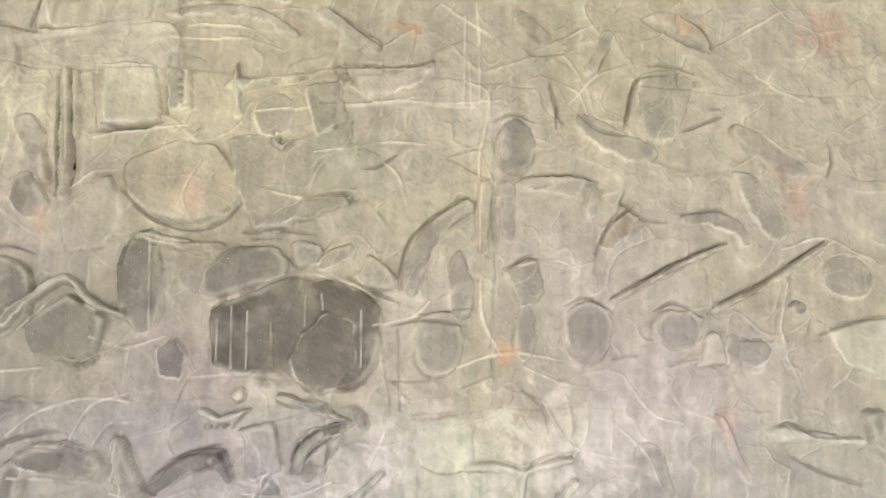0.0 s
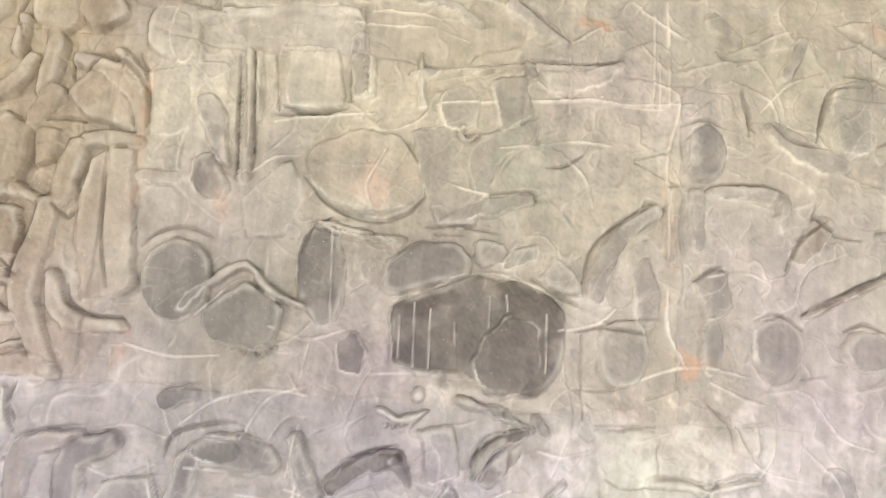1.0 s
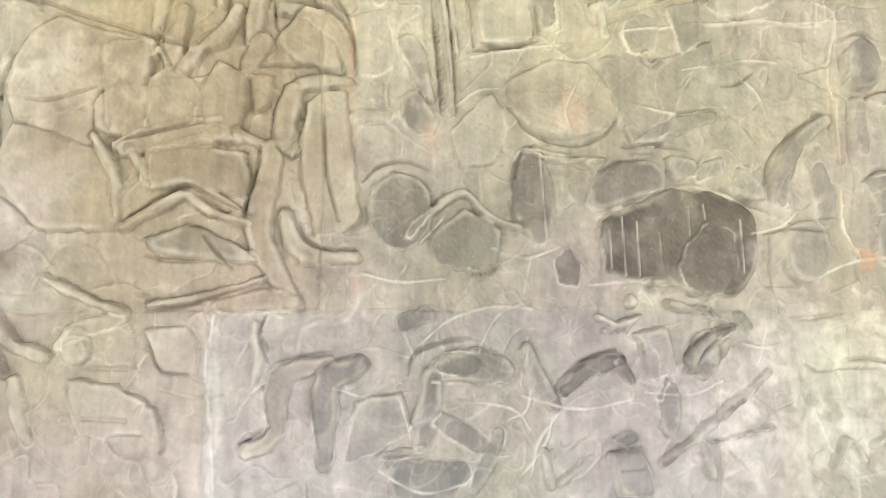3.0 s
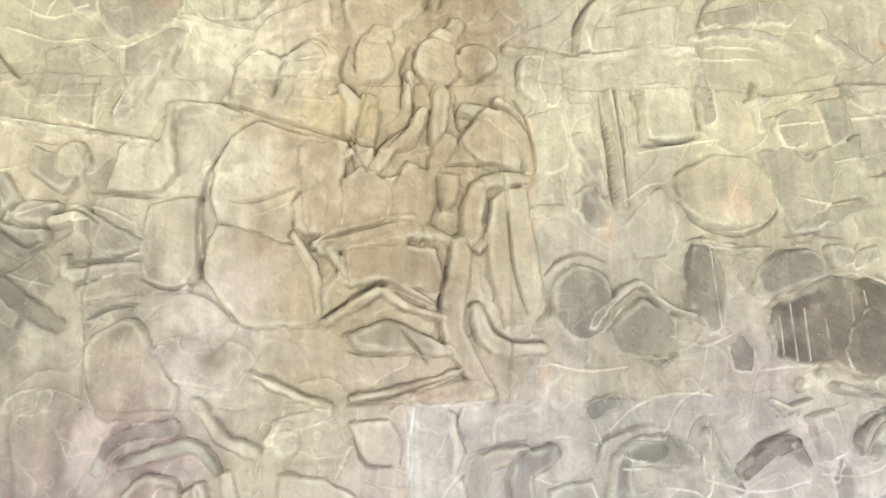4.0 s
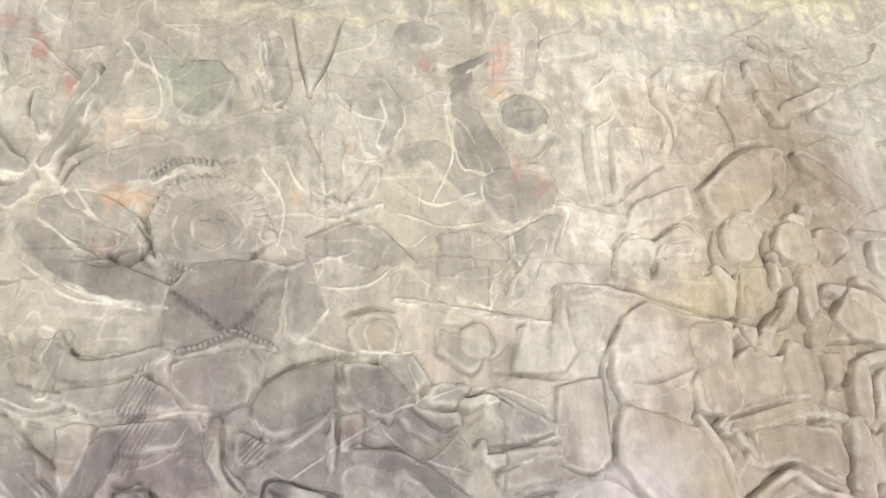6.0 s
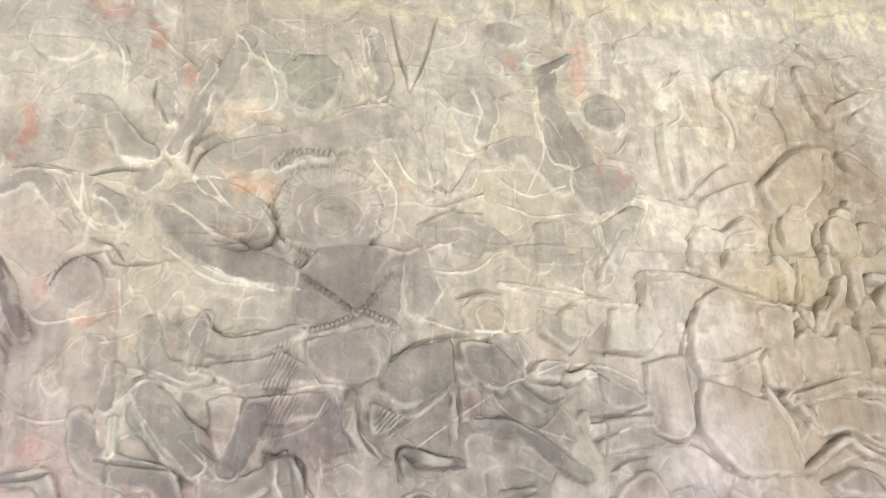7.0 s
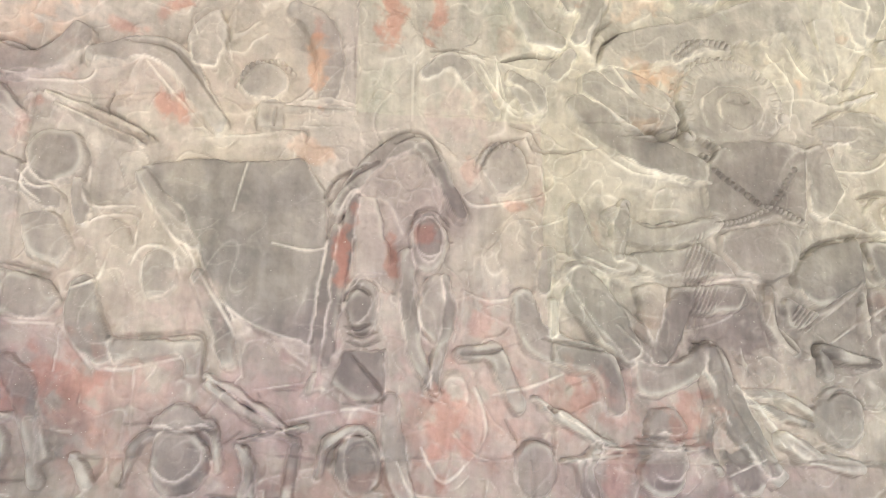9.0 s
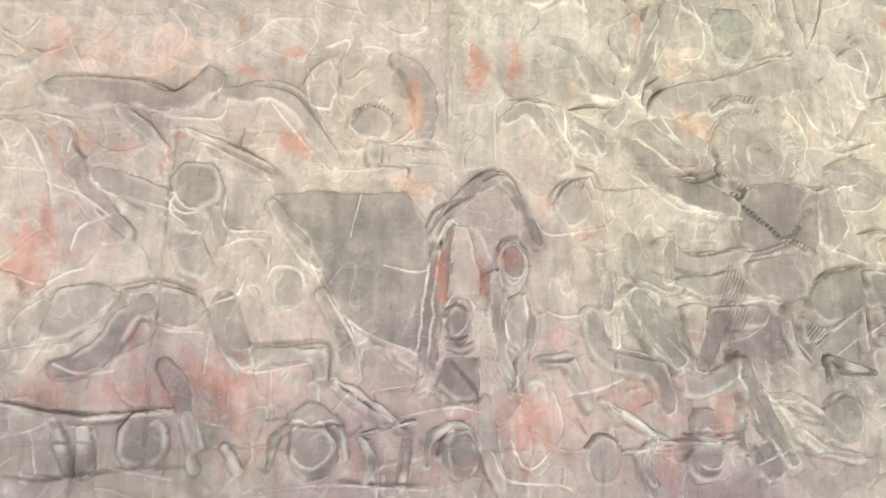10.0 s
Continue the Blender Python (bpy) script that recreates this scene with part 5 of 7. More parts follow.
carving("carved_ornament", "small scalloped ornament with hanging beads", PALE, "carved ornament")
limb([(-0.511, 1.579), (-0.459, 1.559), (-0.399, 1.585)], 0.009, 0.012)
disc(-0.424, 1.615, 0.014, 0.014, 0, 0.013)
beads([(-0.495, 1.545), (-0.436, 1.546)], 0.010, 4, 0.010)

carving("carved_soldier", "squat soldier with a flat helmet in the lower row", GREY, "relief carving")
slab([(-0.414, 1.534), (-0.341, 1.553), (-0.321, 1.445), (-0.390, 1.427)], 0.011)
shade(SLATE)
disc(-0.345, 1.356, 0.031, 0.069, 0, 0.013)
shade(ASH)
slab([(-0.492, 1.284), (-0.443, 1.304), (-0.419, 1.282), (-0.466, 1.266)], 0.015)
shade(GREY)
slab([(-0.489, 1.248), (-0.411, 1.255), (-0.391, 1.156), (-0.476, 1.152)], 0.016)
groove([(-0.494, 1.253), (-0.412, 1.264)], 0.0038)
groove([(-0.473, 1.210), (-0.416, 1.216)], 0.0032)
limb([(-0.267, 1.273), (-0.240, 1.194)], 0.017, 0.013)
limb([(-0.620, 1.186), (-0.536, 1.245)], 0.010, 0.013)
vein([(-0.705, 1.391), (-0.575, 1.357), (-0.433, 1.379)], 0.0037)
vein([(-0.731, 1.184), (-0.654, 1.269), (-0.631, 1.340)], 0.0037)

carving("carved_rod", "dark slanting rod across the lower row", SLATE, "carved weapon")
limb([(-0.359, 1.227), (-0.268, 1.294), (-0.169, 1.364), (-0.083, 1.440)], 0.010, 0.017)
limb([(-0.245, 1.269), (-0.077, 1.305)], 0.006, 0.013)

carving("carved_soldier", "pale mounted figure under a broad arch", PALE, "relief carving")
limb([(-0.954, 2.513), (-0.936, 2.603), (-0.874, 2.667), (-0.752, 2.699), (-0.533, 2.741), (-0.351, 2.757)], 0.025, 0.022)
groove([(-0.988, 2.516), (-0.967, 2.606), (-0.911, 2.677), (-0.820, 2.716)], 0.0045)
slab([(-0.862, 2.623), (-0.686, 2.663), (-0.703, 2.539), (-0.856, 2.527)], 0.016)
groove([(-0.623, 2.609), (-0.577, 2.688), (-0.466, 2.713)], 0.0045)
shade(GREY)
slab([(-0.597, 2.646), (-0.417, 2.687), (-0.339, 2.670), (-0.348, 2.618), (-0.603, 2.602)], 0.014)
shade(PALE)
slab([(-0.999, 2.806), (-0.857, 2.847), (-0.800, 2.888), (-0.799, 2.743), (-0.959, 2.683)], 0.014)
groove([(-1.000, 2.825), (-0.892, 2.854), (-0.798, 2.903)], 0.0047)
limb([(-0.568, 2.875), (-0.559, 2.786), (-0.489, 2.796), (-0.455, 2.897)], 0.009, 0.012)
limb([(-0.773, 2.815), (-0.627, 2.838)], 0.021, 0.014)
vein([(-1.014, 2.505), (-0.845, 2.504), (-0.687, 2.525)], 0.0054)
groove([(-0.824, 2.255), (-0.672, 2.267)], 0.0043)

carving("carved_bust", "pale head at the edge of the dark bay", PALE, "relief carving")
disc(-1.087, 2.441, 0.055, 0.071, 0, 0.030)
shade(TAN)
limb([(-1.164, 2.517), (-1.048, 2.501), (-0.962, 2.488)], 0.015, 0.028)

carving("carved_bust", "tan head turned among the raised arms", TAN, "relief carving")
disc(-1.250, 2.481, 0.055, 0.049, 0, 0.030)
limb([(-1.284, 2.348), (-1.196, 2.323), (-1.137, 2.257), (-1.118, 2.191)], 0.022, 0.030)
groove([(-1.274, 2.374), (-1.178, 2.349), (-1.118, 2.282), (-1.107, 2.191)], 0.0055)
limb([(-1.331, 2.256), (-1.367, 2.190)], 0.032, 0.028)

carving("carved_soldier", "weathered soldier with crossed blades high on the wall", GREY, "relief carving")
slab([(0.562, 2.454), (0.645, 2.470), (0.704, 2.444), (0.656, 2.292), (0.581, 2.271), (0.551, 2.346)], 0.011)
shade(TAN)
slab([(0.574, 2.620), (0.666, 2.632), (0.725, 2.587), (0.756, 2.533), (0.664, 2.568)], 0.014)
groove([(0.574, 2.612), (0.663, 2.559), (0.756, 2.525)], 0.0041)
groove([(0.673, 2.620), (0.733, 2.587), (0.759, 2.533)], 0.0041)
vein([(0.761, 2.533), (0.879, 2.602), (0.967, 2.654)], 0.0049)
vein([(0.760, 2.525), (0.871, 2.467), (1.004, 2.402)], 0.0039)
groove([(0.842, 2.481), (0.923, 2.434)], 0.0032)
groove([(0.585, 2.483), (0.660, 2.481), (0.708, 2.466)], 0.0040)
groove([(0.676, 2.308), (0.729, 2.330), (0.778, 2.350)], 0.0039)
shade(GREY)
limb([(0.817, 2.307), (0.890, 2.264), (0.976, 2.206)], 0.029, 0.011)
vein([(0.848, 2.326), (0.949, 2.246), (1.052, 2.212)], 0.0038)
slab([(0.797, 2.201), (0.856, 2.188), (0.937, 2.060), (0.905, 2.015), (0.838, 2.083)], 0.011)
limb([(0.666, 2.070), (0.747, 2.075), (0.804, 2.050), (0.817, 2.013)], 0.018, 0.012)
groove([(0.662, 2.084), (0.748, 2.095), (0.812, 2.068)], 0.0048)
groove([(0.519, 2.143), (0.508, 2.106), (0.558, 2.071), (0.622, 2.063)], 0.0039)
groove([(1.051, 2.197), (1.069, 2.243), (1.065, 2.288)], 0.0039)

carving("carved_spear", "pair of slanting dark spear shafts", BROWN, "carved weapon")
limb([(0.480, 1.860), (0.581, 1.918), (0.684, 1.970), (0.773, 2.009)], 0.008, 0.013)
groove([(0.481, 1.871), (0.582, 1.928), (0.684, 1.980), (0.773, 2.017)], 0.0037)
limb([(0.736, 1.844), (0.854, 1.903), (0.960, 1.970), (1.045, 2.023)], 0.008, 0.013)
groove([(0.736, 1.854), (0.855, 1.913), (0.961, 1.980), (1.046, 2.033)], 0.0037)

carving("carved_soldier", "worn row of rounded forms under the spears", GREY, "relief carving")
disc(0.416, 1.789, 0.060, 0.068, 0, 0.011)
groove([(0.358, 1.846), (0.410, 1.864), (0.480, 1.832)], 0.0037)
disc(0.634, 1.793, 0.055, 0.049, 0, 0.011)
groove([(0.586, 1.839), (0.636, 1.859), (0.709, 1.822)], 0.0037)
shade(PALE)
slab([(0.687, 1.703), (0.713, 1.783), (0.741, 1.784), (0.758, 1.711)], 0.013)
groove([(0.684, 1.700), (0.760, 1.707)], 0.0037)
shade(GREY)
disc(0.816, 1.741, 0.054, 0.038, 0, 0.010)
groove([(0.786, 1.768), (0.878, 1.767)], 0.0037)
limb([(0.778, 1.771), (0.774, 1.702)], 0.018, 0.010)
groove([(0.474, 1.716), (0.536, 1.728)], 0.0037)
disc(1.083, 1.930, 0.064, 0.055, 0, 0.011)
shade(SLATE)
disc(0.952, 1.851, 0.016, 0.021, 0, 0.012)
shade(PALE)
slab([(1.022, 1.801), (1.177, 1.832), (1.164, 1.680), (1.062, 1.720)], 0.012)
groove([(1.003, 1.786), (1.066, 1.813), (1.171, 1.837)], 0.0046)
vein([(0.918, 2.001), (1.039, 2.033), (1.179, 1.964)], 0.0037)
vein([(0.928, 1.915), (0.904, 1.773), (0.952, 1.636)], 0.0037)

carving("carved_soldier", "faint worn legs in the pale lower stones", PALE, "relief carving")
vein([(0.296, 1.614), (0.336, 1.548), (0.356, 1.516)], 0.0035)
vein([(0.473, 1.563), (0.540, 1.498), (0.578, 1.420)], 0.0044)
shade(ROSE)
limb([(0.737, 1.577), (0.764, 1.500), (0.802, 1.432)], 0.013, 0.012)
shade(PALE)
limb([(0.883, 1.546), (0.960, 1.536), (1.087, 1.524)], 0.013, 0.012)
groove([(0.865, 1.547), (0.905, 1.568), (0.974, 1.539), (1.090, 1.535)], 0.0036)
disc(0.882, 1.541, 0.026, 0.020, 0, 0.014)
groove([(0.914, 1.488), (0.996, 1.449), (1.092, 1.421)], 0.0032)
shade(SLATE)
slab([(1.107, 1.595), (1.153, 1.604), (1.145, 1.504), (1.114, 1.517)], 0.010)
groove([(-0.915, 2.398), (-0.901, 2.231), (-0.892, 2.089)], 0.0040)
groove([(-0.878, 2.402), (-0.863, 2.220), (-0.858, 2.092)], 0.0032)
groove([(0.325, 2.421), (0.343, 2.366), (0.339, 2.301)], 0.0043)
vein([(-0.815, 2.240), (-0.698, 2.261), (-0.580, 2.281)], 0.0039)
vein([(-0.876, 2.098), (-0.807, 2.143), (-0.749, 2.156)], 0.0038)
vein([(-0.544, 2.185), (-0.583, 2.097), (-0.564, 2.039)], 0.0039)
vein([(-0.110, 2.461), (-0.107, 2.317)], 0.0041)
vein([(0.114, 2.487), (0.121, 2.342)], 0.0041)
vein([(0.295, 2.442), (0.395, 2.404), (0.430, 2.327)], 0.0041)
vein([(0.024, 1.849), (-0.021, 1.808), (-0.113, 1.786)], 0.0049)
vein([(-0.538, 1.657), (-0.436, 1.665), (-0.332, 1.658)], 0.0048)
vein([(-0.952, 1.514), (-0.874, 1.575), (-0.764, 1.605), (-0.635, 1.593)], 0.0046)
vein([(-0.999, 1.566), (-0.964, 1.485)], 0.0037)
vein([(-0.688, 1.532), (-0.707, 1.418)], 0.0037)
vein([(-0.405, 1.395), (-0.288, 1.388), (-0.201, 1.421)], 0.0038)
vein([(-0.095, 1.720), (-0.073, 1.574), (-0.113, 1.456)], 0.0039)
vein([(-0.146, 1.511), (-0.085, 1.501), (-0.025, 1.519)], 0.0038)
vein([(0.407, 1.667), (0.409, 1.548), (0.378, 1.486)], 0.0040)
vein([(0.503, 1.674), (0.568, 1.588), (0.646, 1.563)], 0.0040)
groove([(-0.006, 1.817), (0.134, 1.834)], 0.0032)
groove([(0.513, 2.303), (0.530, 2.354), (0.546, 2.438)], 0.0032)
groove([(0.530, 2.337), (0.554, 2.439), (0.630, 2.454)], 0.0043)
groove([(0.249, 1.641), (0.297, 1.600), (0.314, 1.541)], 0.0032)
groove([(-1.368, 1.139), (-1.238, 1.143), (-1.106, 1.141), (-0.973, 1.140)], 0.0036)
groove([(-1.567, 1.104), (-1.494, 1.123), (-1.419, 1.134)], 0.0036)
groove([(-1.307, 1.476), (-1.328, 1.543), (-1.313, 1.585)], 0.0037)
groove([(-1.298, 1.328), (-1.319, 1.421)], 0.0037)
groove([(-1.372, 1.290), (-1.322, 1.306), (-1.304, 1.327)], 0.0037)
groove([(-1.205, 1.387), (-1.190, 1.280)], 0.0037)
groove([(-0.146, 1.199), (-0.224, 1.279)], 0.0039)
vein([(-3.504, 3.020), (-3.452, 2.939), (-3.446, 2.853)], 0.0042)
vein([(-3.266, 2.961), (-3.206, 2.915), (-3.250, 2.824)], 0.0042)
vein([(-3.085, 2.983), (-3.049, 2.880), (-3.058, 2.810), (-3.152, 2.784)], 0.0042)
vein([(-3.276, 2.489), (-3.207, 2.435), (-3.154, 2.401), (-3.052, 2.400)], 0.0046)
vein([(-3.220, 2.334), (-3.157, 2.309), (-3.068, 2.285), (-2.979, 2.275)], 0.0045)
vein([(-3.472, 2.349), (-3.409, 2.394), (-3.356, 2.355), (-3.294, 2.344)], 0.0044)
vein([(-2.727, 2.706), (-2.682, 2.610), (-2.581, 2.552)], 0.0050)
vein([(-2.593, 2.876), (-2.533, 2.828), (-2.471, 2.816)], 0.0042)
vein([(-2.296, 2.851), (-2.289, 2.709), (-2.343, 2.585)], 0.0042)
vein([(-2.195, 2.513), (-2.134, 2.504), (-2.050, 2.556)], 0.0049)
vein([(-2.032, 2.574), (-1.985, 2.560), (-2.022, 2.458)], 0.0040)
vein([(-2.152, 2.483), (-2.145, 2.388), (-2.089, 2.344)], 0.0039)
vein([(-2.692, 2.217), (-2.585, 2.178), (-2.477, 2.168), (-2.380, 2.184)], 0.0044)
vein([(-2.423, 2.141), (-2.400, 2.060), (-2.455, 2.032)], 0.0044)
vein([(-2.273, 2.103), (-2.224, 2.175), (-2.248, 2.232)], 0.0035)
vein([(-2.373, 2.060), (-2.274, 2.089), (-2.176, 2.077), (-2.094, 2.037)], 0.0043)
vein([(-3.438, 2.140), (-3.352, 2.168)], 0.0034)
vein([(-3.315, 2.069), (-3.220, 2.033), (-3.091, 2.017)], 0.0041)
vein([(-3.331, 1.949), (-3.288, 1.880), (-3.248, 1.824)], 0.0034)
vein([(-3.069, 1.903), (-2.956, 1.939), (-2.912, 2.000)], 0.0034)
vein([(-2.928, 1.867), (-2.924, 1.807)], 0.0034)
vein([(-2.701, 1.879), (-2.588, 1.953), (-2.455, 2.032)], 0.0034)
vein([(-2.889, 2.013), (-2.857, 1.867)], 0.0034)
vein([(-2.666, 2.347), (-2.584, 2.336), (-2.499, 2.355), (-2.440, 2.419)], 0.0037)
vein([(-2.341, 2.363), (-2.207, 2.369), (-2.141, 2.435)], 0.0037)
vein([(-2.783, 2.667), (-2.724, 2.558), (-2.736, 2.448)], 0.0040)
vein([(-2.580, 2.719), (-2.520, 2.689), (-2.428, 2.732)], 0.0040)
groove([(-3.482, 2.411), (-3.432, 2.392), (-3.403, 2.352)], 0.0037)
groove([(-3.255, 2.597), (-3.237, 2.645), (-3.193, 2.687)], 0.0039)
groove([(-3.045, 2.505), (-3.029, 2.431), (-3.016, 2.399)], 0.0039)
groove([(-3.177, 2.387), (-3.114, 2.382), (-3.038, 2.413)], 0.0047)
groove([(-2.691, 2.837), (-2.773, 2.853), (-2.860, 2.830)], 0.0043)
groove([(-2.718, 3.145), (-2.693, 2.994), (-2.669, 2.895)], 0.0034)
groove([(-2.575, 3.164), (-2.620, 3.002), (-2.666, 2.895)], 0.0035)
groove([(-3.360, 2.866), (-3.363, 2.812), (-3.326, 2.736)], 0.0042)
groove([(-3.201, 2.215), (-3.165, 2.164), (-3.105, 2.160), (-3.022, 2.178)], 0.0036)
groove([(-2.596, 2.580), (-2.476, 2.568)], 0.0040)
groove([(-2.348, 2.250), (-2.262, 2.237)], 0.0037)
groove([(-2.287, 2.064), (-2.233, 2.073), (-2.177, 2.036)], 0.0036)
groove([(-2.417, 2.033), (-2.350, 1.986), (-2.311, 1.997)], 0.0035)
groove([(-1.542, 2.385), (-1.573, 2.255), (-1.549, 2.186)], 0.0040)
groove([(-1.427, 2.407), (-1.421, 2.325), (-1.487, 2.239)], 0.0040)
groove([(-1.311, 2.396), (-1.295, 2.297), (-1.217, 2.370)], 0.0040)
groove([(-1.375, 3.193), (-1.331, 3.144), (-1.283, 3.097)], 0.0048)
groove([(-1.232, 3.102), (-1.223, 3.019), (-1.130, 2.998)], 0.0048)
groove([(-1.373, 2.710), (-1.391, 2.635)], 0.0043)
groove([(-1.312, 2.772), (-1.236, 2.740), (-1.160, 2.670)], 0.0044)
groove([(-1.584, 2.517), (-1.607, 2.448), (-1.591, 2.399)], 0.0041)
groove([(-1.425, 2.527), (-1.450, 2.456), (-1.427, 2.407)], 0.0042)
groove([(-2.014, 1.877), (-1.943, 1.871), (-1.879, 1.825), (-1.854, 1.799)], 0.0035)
vein([(-4.943, 2.423), (-4.846, 2.395), (-4.849, 2.310)], 0.0038)
vein([(-4.646, 2.756), (-4.595, 2.677), (-4.632, 2.605)], 0.0041)
vein([(-5.017, 2.392), (-4.948, 2.361), (-4.895, 2.260), (-4.871, 2.173)], 0.0047)
vein([(-4.999, 2.266), (-4.895, 2.260)], 0.0037)
vein([(-4.819, 2.061), (-4.800, 2.121), (-4.725, 2.156)], 0.0046)
vein([(-4.690, 2.203), (-4.550, 2.169)], 0.0047)
vein([(-4.458, 2.237), (-4.451, 2.146), (-4.352, 2.146)], 0.0049)
vein([(-4.935, 1.808), (-4.864, 1.824)], 0.0044)
vein([(-4.469, 1.855), (-4.475, 1.771)], 0.0037)
vein([(-4.569, 1.795), (-4.515, 1.770)], 0.0036)
vein([(-4.314, 1.777), (-4.305, 1.640)], 0.0037)
vein([(-4.090, 1.770), (-4.170, 1.671)], 0.0038)
vein([(-4.060, 1.743), (-3.945, 1.761)], 0.0038)
vein([(-4.001, 1.674), (-3.855, 1.706), (-3.781, 1.694)], 0.0047)
vein([(-3.652, 2.045), (-3.605, 1.984), (-3.624, 1.861)], 0.0051)
vein([(-3.703, 1.873), (-3.656, 1.829), (-3.689, 1.754)], 0.0049)
vein([(-3.533, 1.744), (-3.452, 1.761), (-3.369, 1.794)], 0.0049)
vein([(-3.245, 1.907), (-3.165, 1.832)], 0.0051)
vein([(-3.392, 1.996), (-3.321, 2.048), (-3.221, 2.005)], 0.0051)
vein([(-3.019, 1.561), (-2.910, 1.607)], 0.0040)
vein([(-3.751, 1.595), (-3.707, 1.526), (-3.556, 1.513)], 0.0047)
vein([(-4.310, 1.496), (-4.136, 1.510), (-3.912, 1.498)], 0.0044)
vein([(-4.670, 1.544), (-4.531, 1.520)], 0.0043)
vein([(-4.851, 1.629), (-4.826, 1.530)], 0.0034)
vein([(-4.790, 1.631), (-4.717, 1.632), (-4.695, 1.544)], 0.0043)
vein([(-4.360, 1.653), (-4.339, 1.547)], 0.0036)
vein([(-3.859, 2.354), (-3.762, 2.380)], 0.0052)
vein([(-3.727, 2.556), (-3.729, 2.366)], 0.0043)
vein([(-3.520, 2.597), (-3.507, 2.473), (-3.422, 2.428)], 0.0044)
vein([(-4.963, 2.010), (-4.884, 1.973), (-4.812, 2.005)], 0.0045)
vein([(-4.889, 2.638), (-4.835, 2.531)], 0.0040)
vein([(-4.723, 2.660), (-4.641, 2.705)], 0.0040)
vein([(-4.107, 2.267), (-4.133, 2.139)], 0.0050)
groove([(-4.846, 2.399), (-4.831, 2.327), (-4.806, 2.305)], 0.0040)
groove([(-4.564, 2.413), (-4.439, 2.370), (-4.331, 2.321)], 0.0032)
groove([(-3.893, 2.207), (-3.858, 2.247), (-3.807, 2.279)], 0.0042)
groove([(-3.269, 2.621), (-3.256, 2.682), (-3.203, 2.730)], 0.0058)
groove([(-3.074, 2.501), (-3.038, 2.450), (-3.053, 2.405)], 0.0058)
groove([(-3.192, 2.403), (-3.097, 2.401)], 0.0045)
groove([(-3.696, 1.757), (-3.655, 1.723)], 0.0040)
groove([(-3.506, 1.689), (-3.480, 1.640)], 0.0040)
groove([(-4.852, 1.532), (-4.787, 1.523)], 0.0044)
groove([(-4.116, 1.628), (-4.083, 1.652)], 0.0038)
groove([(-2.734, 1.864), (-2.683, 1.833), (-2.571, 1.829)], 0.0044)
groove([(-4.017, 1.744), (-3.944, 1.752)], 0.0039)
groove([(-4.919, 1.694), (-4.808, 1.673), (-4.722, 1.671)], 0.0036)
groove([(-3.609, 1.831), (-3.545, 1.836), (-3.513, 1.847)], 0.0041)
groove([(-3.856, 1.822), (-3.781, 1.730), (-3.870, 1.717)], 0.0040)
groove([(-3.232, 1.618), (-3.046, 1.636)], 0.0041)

carving("carved_soldier", "bending soldier with a long grey arm beside the ogre", GREY, "relief carving")
slab([(-2.667, 2.452), (-2.582, 2.501), (-2.495, 2.507), (-2.438, 2.458), (-2.397, 2.406), (-2.469, 2.402), (-2.554, 2.428), (-2.653, 2.392)], 0.012)
groove([(-2.667, 2.475), (-2.582, 2.517), (-2.480, 2.517)], 0.0039)
slab([(-2.708, 2.389), (-2.653, 2.407), (-2.612, 2.276), (-2.666, 2.204), (-2.712, 2.216)], 0.011)
slab([(-2.334, 2.480), (-2.250, 2.501), (-2.251, 2.382), (-2.326, 2.363)], 0.010)

carving("carved_soldier", "standing soldier with folded grey skirt", GREY, "relief carving")
slab([(-2.639, 2.774), (-2.579, 2.788), (-2.581, 2.618), (-2.625, 2.582)], 0.011)
limb([(-2.475, 2.944), (-2.439, 2.837), (-2.473, 2.745)], 0.026, 0.011)
slab([(-2.296, 2.380), (-2.205, 2.400), (-2.214, 2.293), (-2.301, 2.304)], 0.010)
limb([(-2.069, 2.456), (-2.116, 2.374), (-2.153, 2.310)], 0.021, 0.011)
slab([(-2.794, 3.057), (-2.748, 3.082), (-2.715, 2.917), (-2.759, 2.858)], 0.010)
slab([(-2.049, 3.110), (-2.013, 3.115), (-2.042, 2.933), (-2.074, 2.949)], 0.010)

carving("carved_soldier", "pale soldiers with wavy hair behind the horse", PALE, "relief carving")
limb([(-1.865, 2.386), (-1.838, 2.452), (-1.778, 2.472)], 0.020, 0.014)
limb([(-1.753, 2.375), (-1.722, 2.442), (-1.655, 2.462)], 0.020, 0.014)
groove([(-1.889, 2.385), (-1.867, 2.459)], 0.0040)
groove([(-1.775, 2.390), (-1.746, 2.465), (-1.666, 2.492)], 0.0040)
groove([(-1.637, 2.380), (-1.574, 2.400), (-1.586, 2.302)], 0.0040)
limb([(-1.600, 2.399), (-1.573, 2.351), (-1.588, 2.278)], 0.018, 0.018)

carving("carved_vessel_stand", "worn fluted stand beside the banner pole", PALE, "carved vessel")
slab([(-0.642, 2.414), (-0.590, 2.428), (-0.583, 2.320), (-0.635, 2.314)], 0.010)
beads([(-0.612, 2.426), (-0.605, 2.325)], 0.010, 6, 0.010)
groove([(-0.828, 2.408), (-0.809, 2.268)], 0.0032)
groove([(-0.650, 2.429), (-0.639, 2.306)], 0.0032)
slab([(-0.484, 2.449), (-0.469, 2.450), (-0.461, 2.310), (-0.479, 2.308)], 0.010)

